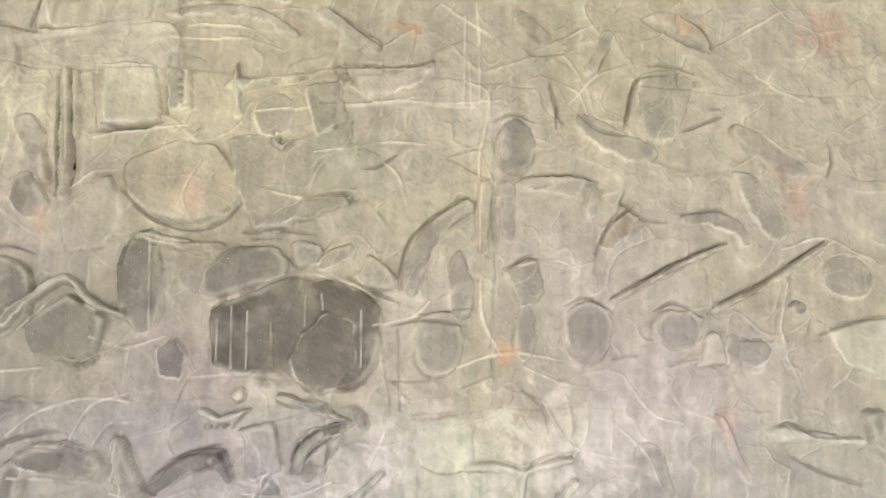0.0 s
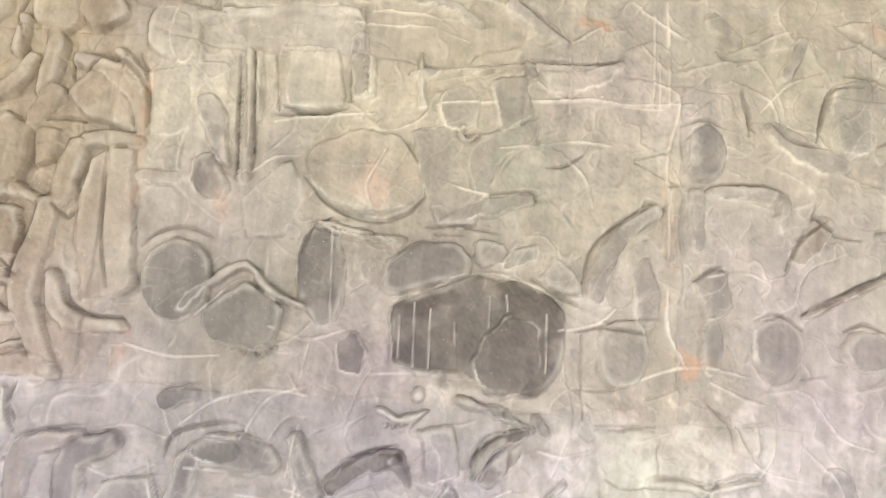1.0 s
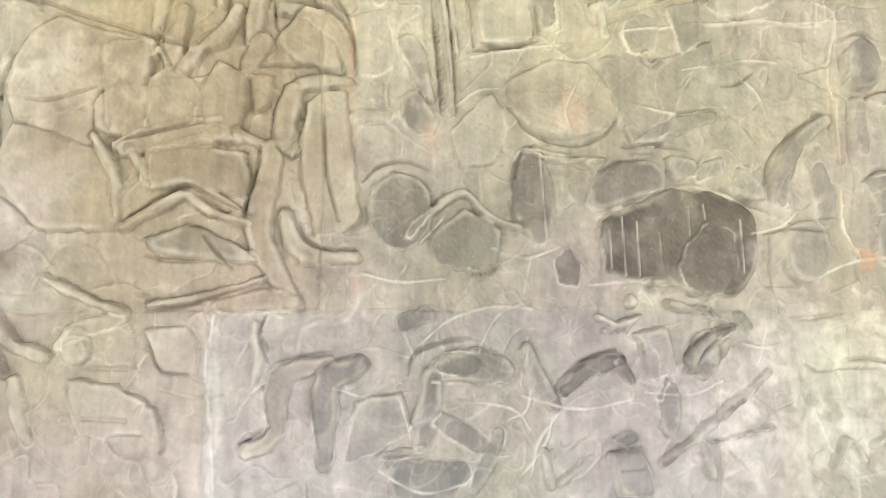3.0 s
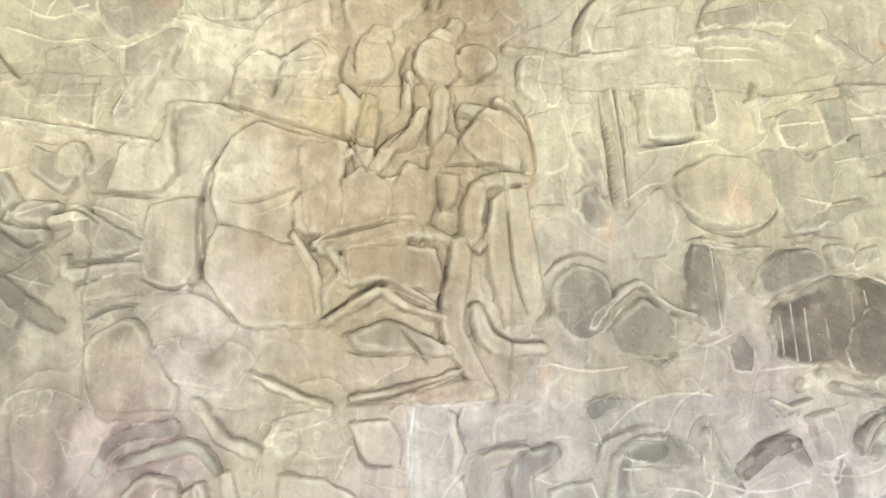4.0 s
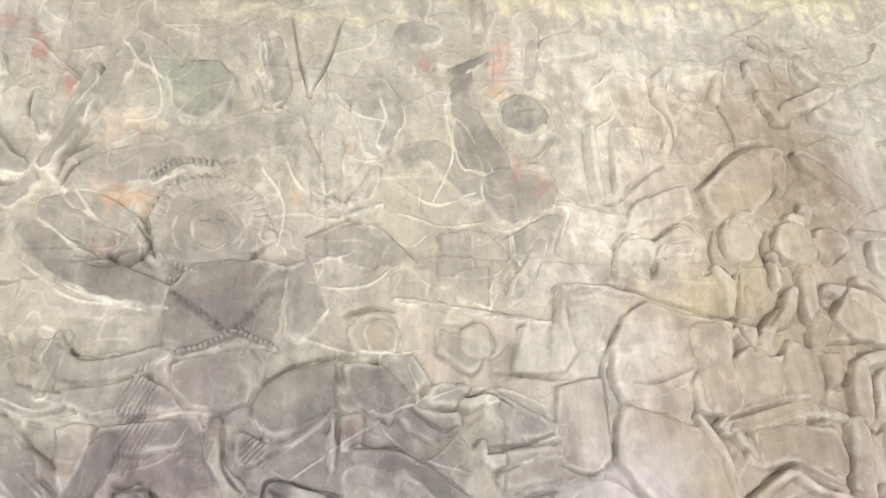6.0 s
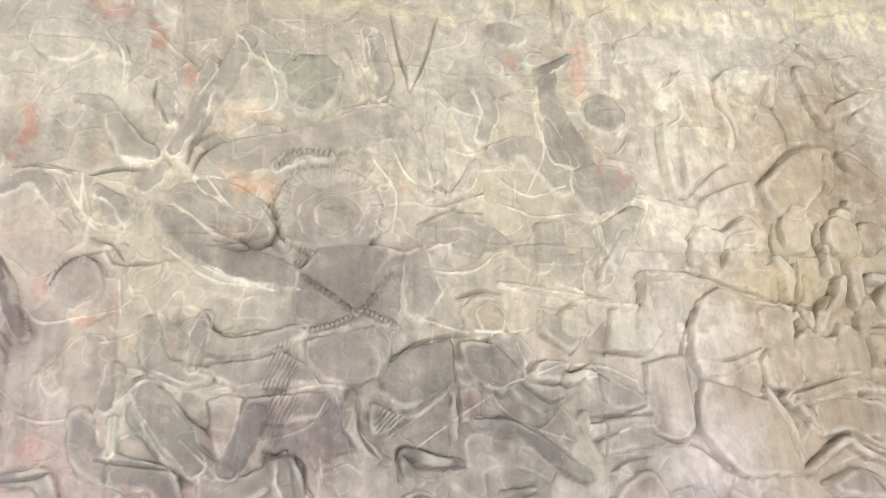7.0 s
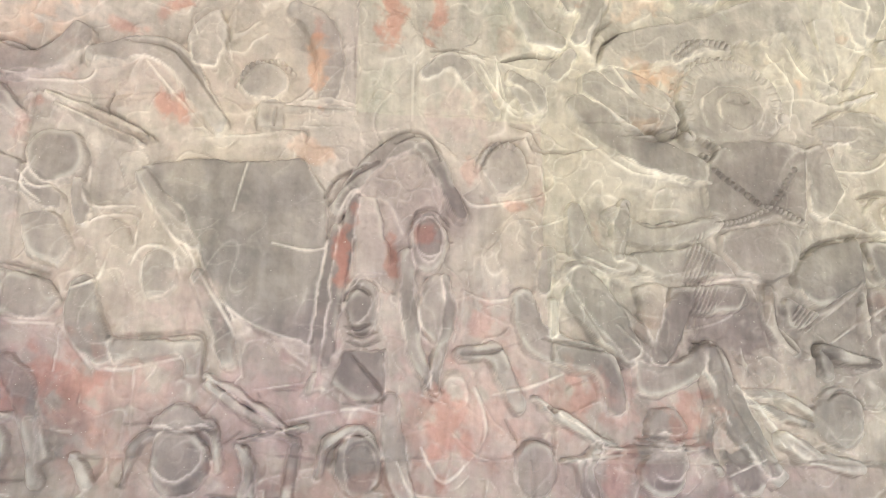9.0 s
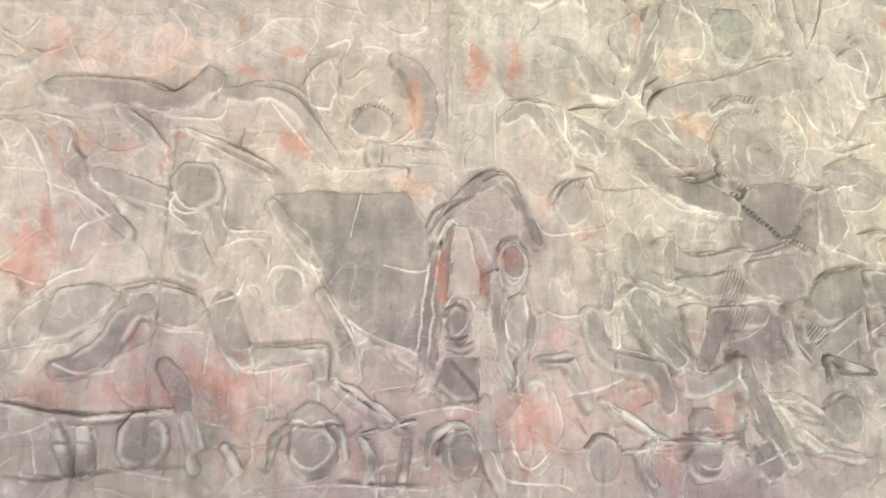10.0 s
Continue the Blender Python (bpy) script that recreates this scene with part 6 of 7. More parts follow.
carving("carved_fighter", "open worn hand holding the level spear", GREY, "relief carving")
limb([(-0.220, 2.435), (-0.195, 2.406)], 0.015, 0.015)
groove([(-0.228, 2.444), (-0.219, 2.408)], 0.0032)
slab([(-0.078, 2.440), (0.010, 2.462), (0.022, 2.436), (-0.060, 2.386)], 0.012)
vein([(-0.187, 2.396), (-0.106, 2.349), (-0.027, 2.366)], 0.0040)

carving("carved_strider", "grey shin and foot in the lower row", SLATE, "relief carving")
limb([(-0.768, 1.304), (-0.791, 1.248), (-0.827, 1.179)], 0.021, 0.014)
limb([(-0.349, 1.427), (-0.368, 1.383)], 0.014, 0.012)
limb([(-0.653, 1.256), (-0.640, 1.175)], 0.013, 0.013)
groove([(-0.667, 1.255), (-0.632, 1.264)], 0.0038)
limb([(-0.985, 1.567), (-0.931, 1.585)], 0.028, 0.012)
vein([(-1.155, 1.486), (-1.062, 1.506), (-0.977, 1.484)], 0.0036)
vein([(-1.014, 1.440), (-0.973, 1.293)], 0.0037)
vein([(-0.858, 1.381), (-0.731, 1.361), (-0.685, 1.309)], 0.0037)
vein([(-1.048, 1.221), (-0.949, 1.173), (-0.842, 1.192)], 0.0036)

carving("carved_soldier", "worn figures and a banded rail high on the wall", PALE, "relief carving")
limb([(-1.028, 2.481), (-0.920, 2.500), (-0.798, 2.521), (-0.646, 2.537)], 0.013, 0.014)
groove([(-1.023, 2.499), (-0.922, 2.518), (-0.800, 2.539)], 0.0032)
slab([(-0.949, 2.587), (-0.818, 2.593), (-0.813, 2.535), (-0.936, 2.521)], 0.012)
slab([(-0.801, 2.425), (-0.680, 2.430), (-0.656, 2.289), (-0.783, 2.278)], 0.013)
groove([(-0.796, 2.271), (-0.722, 2.266), (-0.645, 2.286)], 0.0039)
disc(-1.050, 2.439, 0.035, 0.073, 0, 0.013)
groove([(-0.894, 2.365), (-0.871, 2.163)], 0.0032)
slab([(-0.197, 2.441), (-0.075, 2.431), (0.018, 2.465), (0.026, 2.444), (-0.074, 2.379), (-0.144, 2.368)], 0.013)
groove([(-0.204, 2.457), (-0.089, 2.445), (0.022, 2.472)], 0.0040)
shade(GREY)
limb([(-0.649, 2.567), (-0.537, 2.588), (-0.423, 2.578), (-0.336, 2.531)], 0.013, 0.012)
vein([(-0.605, 2.542), (-0.478, 2.548), (-0.391, 2.506)], 0.0039)
vein([(-0.644, 2.507), (-0.476, 2.514), (-0.362, 2.489)], 0.0039)
limb([(-0.259, 2.589), (-0.193, 2.545), (-0.127, 2.502)], 0.021, 0.013)
groove([(-0.245, 2.602), (-0.164, 2.539), (-0.117, 2.505)], 0.0041)
slab([(-0.301, 2.388), (-0.217, 2.404), (-0.199, 2.306), (-0.265, 2.259)], 0.011)
slab([(-0.655, 2.464), (-0.615, 2.481), (-0.590, 2.332), (-0.631, 2.316)], 0.011)
vein([(0.133, 2.639), (0.141, 2.545), (0.142, 2.361)], 0.0049)
vein([(0.104, 2.606), (0.102, 2.359)], 0.0049)
vein([(-0.200, 2.347), (-0.044, 2.354), (0.128, 2.353)], 0.0048)
limb([(0.252, 2.600), (0.303, 2.549)], 0.027, 0.010)
vein([(0.037, 2.634), (0.156, 2.561), (0.215, 2.517)], 0.0040)
vein([(0.274, 2.504), (0.378, 2.555), (0.453, 2.590)], 0.0039)
groove([(0.324, 2.414), (0.345, 2.338), (0.360, 2.315)], 0.0040)
groove([(0.362, 2.508), (0.288, 2.497), (0.259, 2.519)], 0.0040)
limb([(0.482, 2.560), (0.436, 2.464)], 0.021, 0.010)
vein([(0.375, 2.370), (0.450, 2.449), (0.540, 2.484)], 0.0038)
limb([(0.158, 2.139), (0.151, 1.981)], 0.023, 0.010)
limb([(0.214, 2.141), (0.221, 2.011)], 0.023, 0.010)
vein([(0.143, 2.182), (0.144, 1.953)], 0.0047)
vein([(-0.154, 2.231), (-0.069, 2.175), (-0.039, 2.090)], 0.0038)
vein([(-0.413, 2.121), (-0.302, 2.096), (-0.192, 2.114)], 0.0037)
groove([(-0.434, 2.008), (-0.339, 2.017), (-0.257, 2.010)], 0.0032)
vein([(0.242, 1.941), (0.327, 1.957), (0.397, 1.931)], 0.0037)
vein([(0.475, 1.630), (0.465, 1.497)], 0.0044)
vein([(0.255, 1.693), (0.351, 1.655), (0.461, 1.643)], 0.0044)
vein([(0.080, 1.545), (0.160, 1.572)], 0.0044)
vein([(-4.548, 2.414), (-4.443, 2.365), (-4.339, 2.317)], 0.0036)
vein([(-4.517, 2.367), (-4.426, 2.324), (-4.348, 2.288)], 0.0036)
groove([(-4.425, 2.424), (-4.433, 2.380), (-4.423, 2.353)], 0.0032)
vein([(-4.674, 2.446), (-4.588, 2.439), (-4.491, 2.455), (-4.472, 2.500)], 0.0045)
groove([(-4.685, 2.522), (-4.622, 2.509), (-4.578, 2.547)], 0.0032)
vein([(-4.249, 2.580), (-4.267, 2.640), (-4.231, 2.674)], 0.0037)
vein([(-3.548, 2.565), (-3.591, 2.601), (-3.662, 2.600)], 0.0038)
groove([(-3.648, 2.601), (-3.562, 2.593)], 0.0032)
vein([(-3.562, 2.564), (-3.520, 2.490), (-3.478, 2.435), (-3.407, 2.429)], 0.0047)
groove([(-3.504, 2.582), (-3.461, 2.599), (-3.380, 2.602)], 0.0032)
vein([(-3.519, 2.568), (-3.492, 2.461)], 0.0038)
vein([(-3.259, 2.479), (-3.188, 2.415), (-3.113, 2.428), (-3.104, 2.452)], 0.0047)
vein([(-3.349, 2.418), (-3.265, 2.348), (-3.195, 2.300), (-3.064, 2.286)], 0.0047)
vein([(-3.217, 2.578), (-3.168, 2.510), (-3.103, 2.460)], 0.0048)
beads([(-3.055, 2.495), (-3.043, 2.560), (-2.976, 2.623), (-2.880, 2.640)], 0.010, 14, 0.010)
beads([(-3.045, 2.634), (-3.003, 2.671), (-2.908, 2.674)], 0.010, 10, 0.010)
groove([(-3.204, 2.390), (-3.115, 2.405), (-3.053, 2.429)], 0.0038)
groove([(-3.564, 2.277), (-3.536, 2.330), (-3.493, 2.362), (-3.451, 2.373)], 0.0037)
groove([(-3.444, 2.373), (-3.409, 2.343), (-3.265, 2.353)], 0.0032)
vein([(-3.619, 2.230), (-3.565, 2.190), (-3.412, 2.221)], 0.0036)
vein([(-3.410, 2.301), (-3.399, 2.214)], 0.0036)
groove([(-3.769, 2.328), (-3.729, 2.353), (-3.688, 2.349), (-3.660, 2.292)], 0.0037)
groove([(-3.929, 2.183), (-3.899, 2.241), (-3.835, 2.271)], 0.0036)
vein([(-4.354, 2.226), (-4.308, 2.134), (-4.226, 2.033)], 0.0044)
vein([(-4.458, 2.087), (-4.414, 2.115), (-4.343, 2.119), (-4.340, 2.041)], 0.0034)
groove([(-4.358, 2.092), (-4.342, 2.054)], 0.0032)
vein([(-4.604, 2.210), (-4.563, 2.172), (-4.517, 2.182)], 0.0034)
groove([(-4.062, 2.351), (-3.984, 2.352), (-3.982, 2.321)], 0.0032)
groove([(-4.052, 2.403), (-4.056, 2.359)], 0.0032)
vein([(-4.040, 2.418), (-3.934, 2.434), (-3.867, 2.432)], 0.0036)
groove([(-3.874, 2.615), (-3.870, 2.507)], 0.0032)

carving("carved_attendant", "kneeling attendant with arms braced on the ground", SLATE, "relief carving")
limb([(-3.901, 2.116), (-3.920, 1.982), (-3.930, 1.854), (-3.934, 1.779)], 0.014, 0.013)
limb([(-3.934, 1.773), (-3.945, 1.743)], 0.010, 0.014)
limb([(-3.645, 2.007), (-3.638, 1.915), (-3.663, 1.812), (-3.669, 1.749)], 0.014, 0.013)
disc(-3.846, 1.933, 0.031, 0.038, 0, 0.014)
groove([(-3.875, 1.958), (-3.848, 1.975), (-3.818, 1.958)], 0.0032)
groove([(-3.870, 1.887), (-3.845, 1.879), (-3.816, 1.892)], 0.0032)
shade(GREY)
disc(-3.685, 2.100, 0.034, 0.053, 0, 0.014)

carving("carved_soldier", "soldier with a flat banded hat in the lowest row", GREY, "relief carving")
disc(-4.210, 1.609, 0.052, 0.061, 0, 0.014)
slab([(-4.269, 1.660), (-4.230, 1.707), (-4.178, 1.702), (-4.140, 1.662), (-4.202, 1.655)], 0.016)
groove([(-4.268, 1.654), (-4.202, 1.649), (-4.136, 1.658)], 0.0032)
limb([(-4.085, 1.622), (-4.059, 1.577), (-4.072, 1.520)], 0.012, 0.013)
limb([(-4.161, 1.768), (-4.069, 1.716), (-3.994, 1.664)], 0.011, 0.014)

carving("carved_soldier", "soldier with a tall ringed cap in the lowest row", GREY, "relief carving")
slab([(-3.186, 1.659), (-3.162, 1.716), (-3.114, 1.721), (-3.078, 1.661)], 0.015)
groove([(-3.206, 1.653), (-3.133, 1.648), (-3.051, 1.659)], 0.0032)
disc(-3.136, 1.604, 0.049, 0.049, 0, 0.014)
limb([(-3.313, 1.621), (-3.181, 1.628), (-3.046, 1.636)], 0.006, 0.015)
limb([(-3.439, 1.736), (-3.349, 1.688), (-3.299, 1.651)], 0.007, 0.015)
limb([(-3.299, 1.633), (-3.322, 1.572), (-3.305, 1.522)], 0.012, 0.013)
vein([(-3.959, 1.732), (-3.915, 1.747), (-3.870, 1.717)], 0.0038)
vein([(-3.697, 1.739), (-3.643, 1.719)], 0.0039)

# pigment and patina, broad tonal washes, and brown patches painting the deep bay's shade
stain_or_shade(-3.374, 3.010, 0.035, 0.048, -0, RED, 0.7)
stain_or_shade(-3.278, 2.890, 0.025, 0.046, -0, RED, 0.6)
stain_or_shade(-3.301, 2.749, 0.015, 0.015, -0, RED, 0.5)
stain_or_shade(-2.360, 3.024, 0.030, 0.040, -20, RED, 0.6)
stain_or_shade(-2.125, 3.041, 0.034, 0.084, -0, RED, 0.65)
stain_or_shade(-2.150, 2.941, 0.033, 0.033, -0, ORANGE, 0.6)
stain_or_shade(-2.118, 2.670, 0.018, 0.062, -10, RED, 0.45)
stain_or_shade(-2.049, 2.632, 0.038, 0.046, -0, RED, 0.35)
stain_or_shade(-3.066, 2.565, 0.058, 0.036, -20, ORANGE, 0.6)
stain_or_shade(-3.125, 2.786, 0.091, 0.046, 20, ORANGE, 0.4)
stain_or_shade(-3.137, 2.424, 0.042, 0.019, -0, ORANGE, 0.5)
stain_or_shade(-2.696, 2.576, 0.018, 0.044, -0, ORANGE, 0.5)
stain_or_shade(-2.549, 2.730, 0.025, 0.022, -0, ORANGE, 0.45)
stain_or_shade(-3.278, 2.132, 0.015, 0.038, -0, RED, 0.35)
stain_or_shade(-3.415, 2.211, 0.016, 0.039, -0, RED, 0.35)
stain_or_shade(-3.166, 1.914, 0.036, 0.036, -0, ORANGE, 0.4)
stain_or_shade(-2.555, 1.992, 0.032, 0.032, -0, RED, 0.3)
stain_or_shade(-3.483, 2.639, 0.029, 0.058, -0, RED, 0.3)
stain_or_shade(-2.951, 2.909, 0.126, 0.110, -0, MOSS, 0.6)
stain_or_shade(-3.481, 2.866, 0.091, 0.076, -0, MOSS, 0.4)
stain_or_shade(-3.052, 2.400, 0.166, 0.083, -20, SLATE, 0.5)
stain_or_shade(-2.827, 2.339, 0.152, 0.083, -0, SLATE, 0.5)
stain_or_shade(-2.613, 2.109, 0.184, 0.092, -0, SLATE, 0.45)
stain_or_shade(-3.240, 1.926, 0.169, 0.097, -30, SLATE, 0.4)
stain_or_shade(-2.955, 1.927, 0.196, 0.086, -0, SLATE, 0.35)
stain_or_shade(-2.325, 1.955, 0.153, 0.090, -20, SLATE, 0.35)
stain_or_shade(-2.292, 2.443, 0.217, 0.116, -0, GREY, 0.5)
stain_or_shade(-2.698, 2.708, 0.122, 0.106, -0, GREY, 0.5)
stain_or_shade(-2.206, 2.769, 0.094, 0.141, -0, GREY, 0.4)
stain_or_shade(-1.872, 2.672, 0.140, 0.249, -0, CREAM, 0.5)
stain_or_shade(-1.677, 2.912, 0.149, 0.165, -0, CREAM, 0.45)
stain_or_shade(-1.736, 2.474, 0.134, 0.090, -0, CREAM, 0.4)
stain_or_shade(-2.055, 2.377, 0.115, 0.058, -0, CREAM, 0.45)
stain_or_shade(-1.972, 2.182, 0.083, 0.110, -0, CREAM, 0.35)
stain_or_shade(-1.802, 2.187, 0.111, 0.097, -0, CREAM, 0.3)
stain_or_shade(-1.621, 3.238, 0.285, 0.050, -0, CREAM, 0.5)
stain_or_shade(-1.132, 3.302, 0.165, 0.048, -0, CREAM, 0.5)
# brown and umber patches here darken the deep bay as shade would
stain_or_shade(-1.263, 3.015, 0.154, 0.137, -0, BROWN, 0.75)
stain_or_shade(-1.260, 2.719, 0.145, 0.177, -0, BROWN, 0.75)
stain_or_shade(-1.253, 2.398, 0.060, 0.179, -0, BROWN, 0.45)
stain_or_shade(-1.537, 1.945, 0.079, 0.066, -0, BROWN, 0.6)
stain_or_shade(-1.380, 1.904, 0.053, 0.132, -0, BROWN, 0.45)
stain_or_shade(-1.245, 3.090, 0.105, 0.052, -20, UMBER, 0.3)
stain_or_shade(-1.303, 2.623, 0.078, 0.094, -0, UMBER, 0.3)
stain_or_shade(-2.892, 2.594, 0.161, 0.029, -0, CREAM, 0.3)
stain_or_shade(-3.113, 2.804, 0.137, 0.038, 20, CREAM, 0.35)
stain_or_shade(-4.309, 2.662, 0.047, 0.025, 30, RED, 0.75)
stain_or_shade(-4.426, 2.600, 0.046, 0.025, -20, RED, 0.6)
stain_or_shade(-4.452, 2.713, 0.014, 0.044, -0, RED, 0.6)
stain_or_shade(-4.294, 2.398, 0.049, 0.037, -20, RED, 0.7)
stain_or_shade(-3.966, 2.539, 0.029, 0.080, 8, ORANGE, 0.8)
stain_or_shade(-3.967, 2.617, 0.019, 0.032, -0, RED, 0.4)
stain_or_shade(-4.901, 2.628, 0.042, 0.090, -0, RED, 0.5)
stain_or_shade(-4.800, 2.650, 0.042, 0.045, -0, RED, 0.4)
stain_or_shade(-4.606, 2.642, 0.061, 0.092, -30, ORANGE, 0.5)
stain_or_shade(-4.913, 2.055, 0.083, 0.124, -10, RED, 0.65)
stain_or_shade(-4.820, 2.351, 0.035, 0.038, -0, ORANGE, 0.45)
stain_or_shade(-4.613, 2.332, 0.021, 0.074, -10, RED, 0.4)
stain_or_shade(-4.885, 2.337, 0.020, 0.072, 20, RED, 0.35)
stain_or_shade(-4.725, 2.345, 0.038, 0.032, -0, ORANGE, 0.4)
stain_or_shade(-3.785, 2.674, 0.043, 0.082, -0, RED, 0.8)
stain_or_shade(-3.671, 2.706, 0.027, 0.091, -6, RED, 0.75)
stain_or_shade(-3.881, 2.055, 0.023, 0.083, -6, RED, 0.8)
stain_or_shade(-3.776, 2.045, 0.021, 0.076, -0, RED, 0.75)
stain_or_shade(-3.687, 2.103, 0.031, 0.040, -0, RED, 0.65)
stain_or_shade(-3.483, 2.198, 0.054, 0.019, -0, RED, 0.5)
stain_or_shade(-3.590, 2.277, 0.022, 0.048, -0, RED, 0.4)
stain_or_shade(-3.143, 2.573, 0.048, 0.048, -30, ORANGE, 0.6)
stain_or_shade(-3.954, 2.304, 0.062, 0.040, -0, ORANGE, 0.5)
stain_or_shade(-3.611, 2.428, 0.081, 0.081, -0, ROSE, 0.8)
stain_or_shade(-4.225, 1.923, 0.086, 0.072, -0, ROSE, 0.9)
stain_or_shade(-4.648, 1.867, 0.030, 0.036, -30, RED, 0.4)
stain_or_shade(-4.431, 1.718, 0.069, 0.123, -0, RED, 0.4)
stain_or_shade(-4.676, 1.711, 0.161, 0.047, -0, RED, 0.35)
stain_or_shade(-4.850, 1.719, 0.092, 0.053, -0, RED, 0.35)
stain_or_shade(-3.636, 1.668, 0.058, 0.102, -0, RED, 0.5)
stain_or_shade(-3.074, 1.696, 0.077, 0.061, -0, RED, 0.5)
stain_or_shade(-3.322, 1.750, 0.061, 0.061, -0, RED, 0.4)
stain_or_shade(-3.244, 1.573, 0.060, 0.074, -0, RED, 0.35)
stain_or_shade(-3.559, 1.909, 0.046, 0.061, -0, RED, 0.35)
stain_or_shade(-4.111, 1.577, 0.042, 0.042, -0, RED, 0.3)
stain_or_shade(-4.343, 1.600, 0.041, 0.082, -0, RED, 0.3)
stain_or_shade(-3.854, 1.539, 0.183, 0.034, -0, RED, 0.3)
stain_or_shade(-4.741, 2.067, 0.084, 0.056, -0, ROSE, 0.8)
stain_or_shade(-4.046, 1.729, 0.114, 0.085, -0, ROSE, 0.8)
stain_or_shade(-4.102, 2.125, 0.134, 0.120, -0, SOOT, 0.35)
stain_or_shade(-4.022, 1.948, 0.073, 0.088, -0, SOOT, 0.3)
stain_or_shade(-4.206, 2.134, 0.089, 0.089, -0, SOOT, 0.35)
stain_or_shade(-4.879, 2.558, 0.178, 0.021, -0, CREAM, 0.35)
stain_or_shade(-4.043, 2.750, 0.130, 0.081, -0, CREAM, 0.3)
stain_or_shade(-3.811, 2.460, 0.054, 0.096, -0, MOSS, 0.35)
stain_or_shade(-3.499, 2.709, 0.118, 0.101, -30, MOSS, 0.4)
stain_or_shade(-3.003, 2.888, 0.107, 0.125, -0, MOSS, 0.4)
stain_or_shade(-4.170, 2.326, 0.229, 0.021, -0, CREAM, 0.35)
stain_or_shade(-4.885, 1.890, 0.067, 0.081, -0, SLATE, 0.4)
stain_or_shade(-3.854, 1.539, 0.169, 0.042, -0, SLATE, 0.35)
stain_or_shade(-1.293, 2.812, 0.180, 0.426, -0, BROWN, 0.55)
stain_or_shade(-1.520, 2.016, 0.175, 0.269, -0, BROWN, 0.45)
stain_or_shade(-1.811, 1.958, 0.131, 0.157, -0, TAN, 0.6)
stain_or_shade(-2.891, 2.293, 0.149, 0.149, -0, SLATE, 0.45)
stain_or_shade(-3.176, 2.379, 0.151, 0.068, -30, SLATE, 0.4)
stain_or_shade(-3.288, 2.119, 0.178, 0.114, -0, GREY, 0.5)
stain_or_shade(-2.965, 2.668, 0.283, 0.067, 10, GREY, 0.5)
stain_or_shade(-4.811, 1.894, 0.163, 0.082, -0, GREY, 0.4)
stain_or_shade(-4.406, 1.914, 0.085, 0.113, -0, GREY, 0.4)
stain_or_shade(-4.539, 1.610, 0.401, 0.080, -0, GREY, 0.35)
stain_or_shade(-3.240, 1.971, 0.235, 0.157, -20, GREY, 0.45)
stain_or_shade(-3.463, 2.287, 0.096, 0.096, -0, GREY, 0.4)
stain_or_shade(-1.473, 1.937, 0.153, 0.070, -0, BROWN, 0.35)
stain_or_shade(-1.498, 2.151, 0.282, 0.211, -0, BROWN, 0.3)
stain_or_shade(-1.538, 2.147, 0.155, 0.127, -0, CREAM, 0.3)
stain_or_shade(-1.117, 2.162, 0.014, 0.187, -0, ORANGE, 0.35)
stain_or_shade(-1.106, 1.685, 0.020, 0.056, -0, ORANGE, 0.35)
stain_or_shade(0.199, 1.728, 0.060, 0.030, -0, ORANGE, 0.4)
stain_or_shade(0.151, 2.045, 0.021, 0.228, -0, ORANGE, 0.25)
stain_or_shade(-0.912, 2.020, 0.029, 0.043, -0, ORANGE, 0.35)
stain_or_shade(-0.899, 1.947, 0.020, 0.086, -0, CREAM, 0.4)
stain_or_shade(-0.566, 2.069, 0.059, 0.118, -0, CREAM, 0.4)
stain_or_shade(-0.560, 2.099, 0.059, 0.059, -0, RED, 0.35)
stain_or_shade(-0.192, 2.167, 0.121, 0.181, -0, MOSS, 0.35)
stain_or_shade(-0.745, 2.294, 0.074, 0.089, -0, MOSS, 0.35)
stain_or_shade(-1.431, 1.347, 0.019, 0.243, -0, CREAM, 0.5)
stain_or_shade(0.145, 1.443, 0.324, 0.177, -0, CREAM, 0.6)
stain_or_shade(0.045, 1.264, 0.319, 0.102, -0, CREAM, 0.5)
stain_or_shade(-0.345, 1.621, 0.160, 0.029, -0, CREAM, 0.5)
stain_or_shade(-1.454, 1.213, 0.160, 0.120, -0, CREAM, 0.4)
stain_or_shade(0.219, 1.565, 0.179, 0.104, -0, ROSE, 0.5)
stain_or_shade(-0.261, 1.722, 0.132, 0.073, -0, SOOT, 0.35)
stain_or_shade(-0.322, 1.747, 0.146, 0.088, -0, UMBER, 0.3)
stain_or_shade(-0.234, 1.477, 0.058, 0.058, -0, SOOT, 0.3)
stain_or_shade(-0.226, 1.321, 0.115, 0.086, -0, CREAM, 0.4)
stain_or_shade(-1.159, 1.527, 0.194, 0.069, -0, GREY, 0.35)
stain_or_shade(-1.265, 2.765, 0.171, 0.188, -0, BROWN, 0.6)
stain_or_shade(-1.211, 2.566, 0.132, 0.149, -0, BROWN, 0.5)
stain_or_shade(-1.349, 2.223, 0.188, 0.188, -0, BROWN, 0.4)
stain_or_shade(-0.712, 2.875, 0.346, 0.121, -0, CREAM, 0.4)
stain_or_shade(-1.790, 2.140, 0.155, 0.124, -0, CREAM, 0.4)
stain_or_shade(-1.803, 2.504, 0.197, 0.132, -0, CREAM, 0.35)
stain_or_shade(-1.925, 1.866, 0.133, 0.104, -0, CREAM, 0.3)
stain_or_shade(-2.094, 1.654, 0.100, 0.086, -0, BROWN, 0.4)
stain_or_shade(0.957, 2.142, 0.057, 0.064, -0, RED, 0.4)
stain_or_shade(1.088, 2.595, 0.090, 0.067, -0, RED, 0.35)
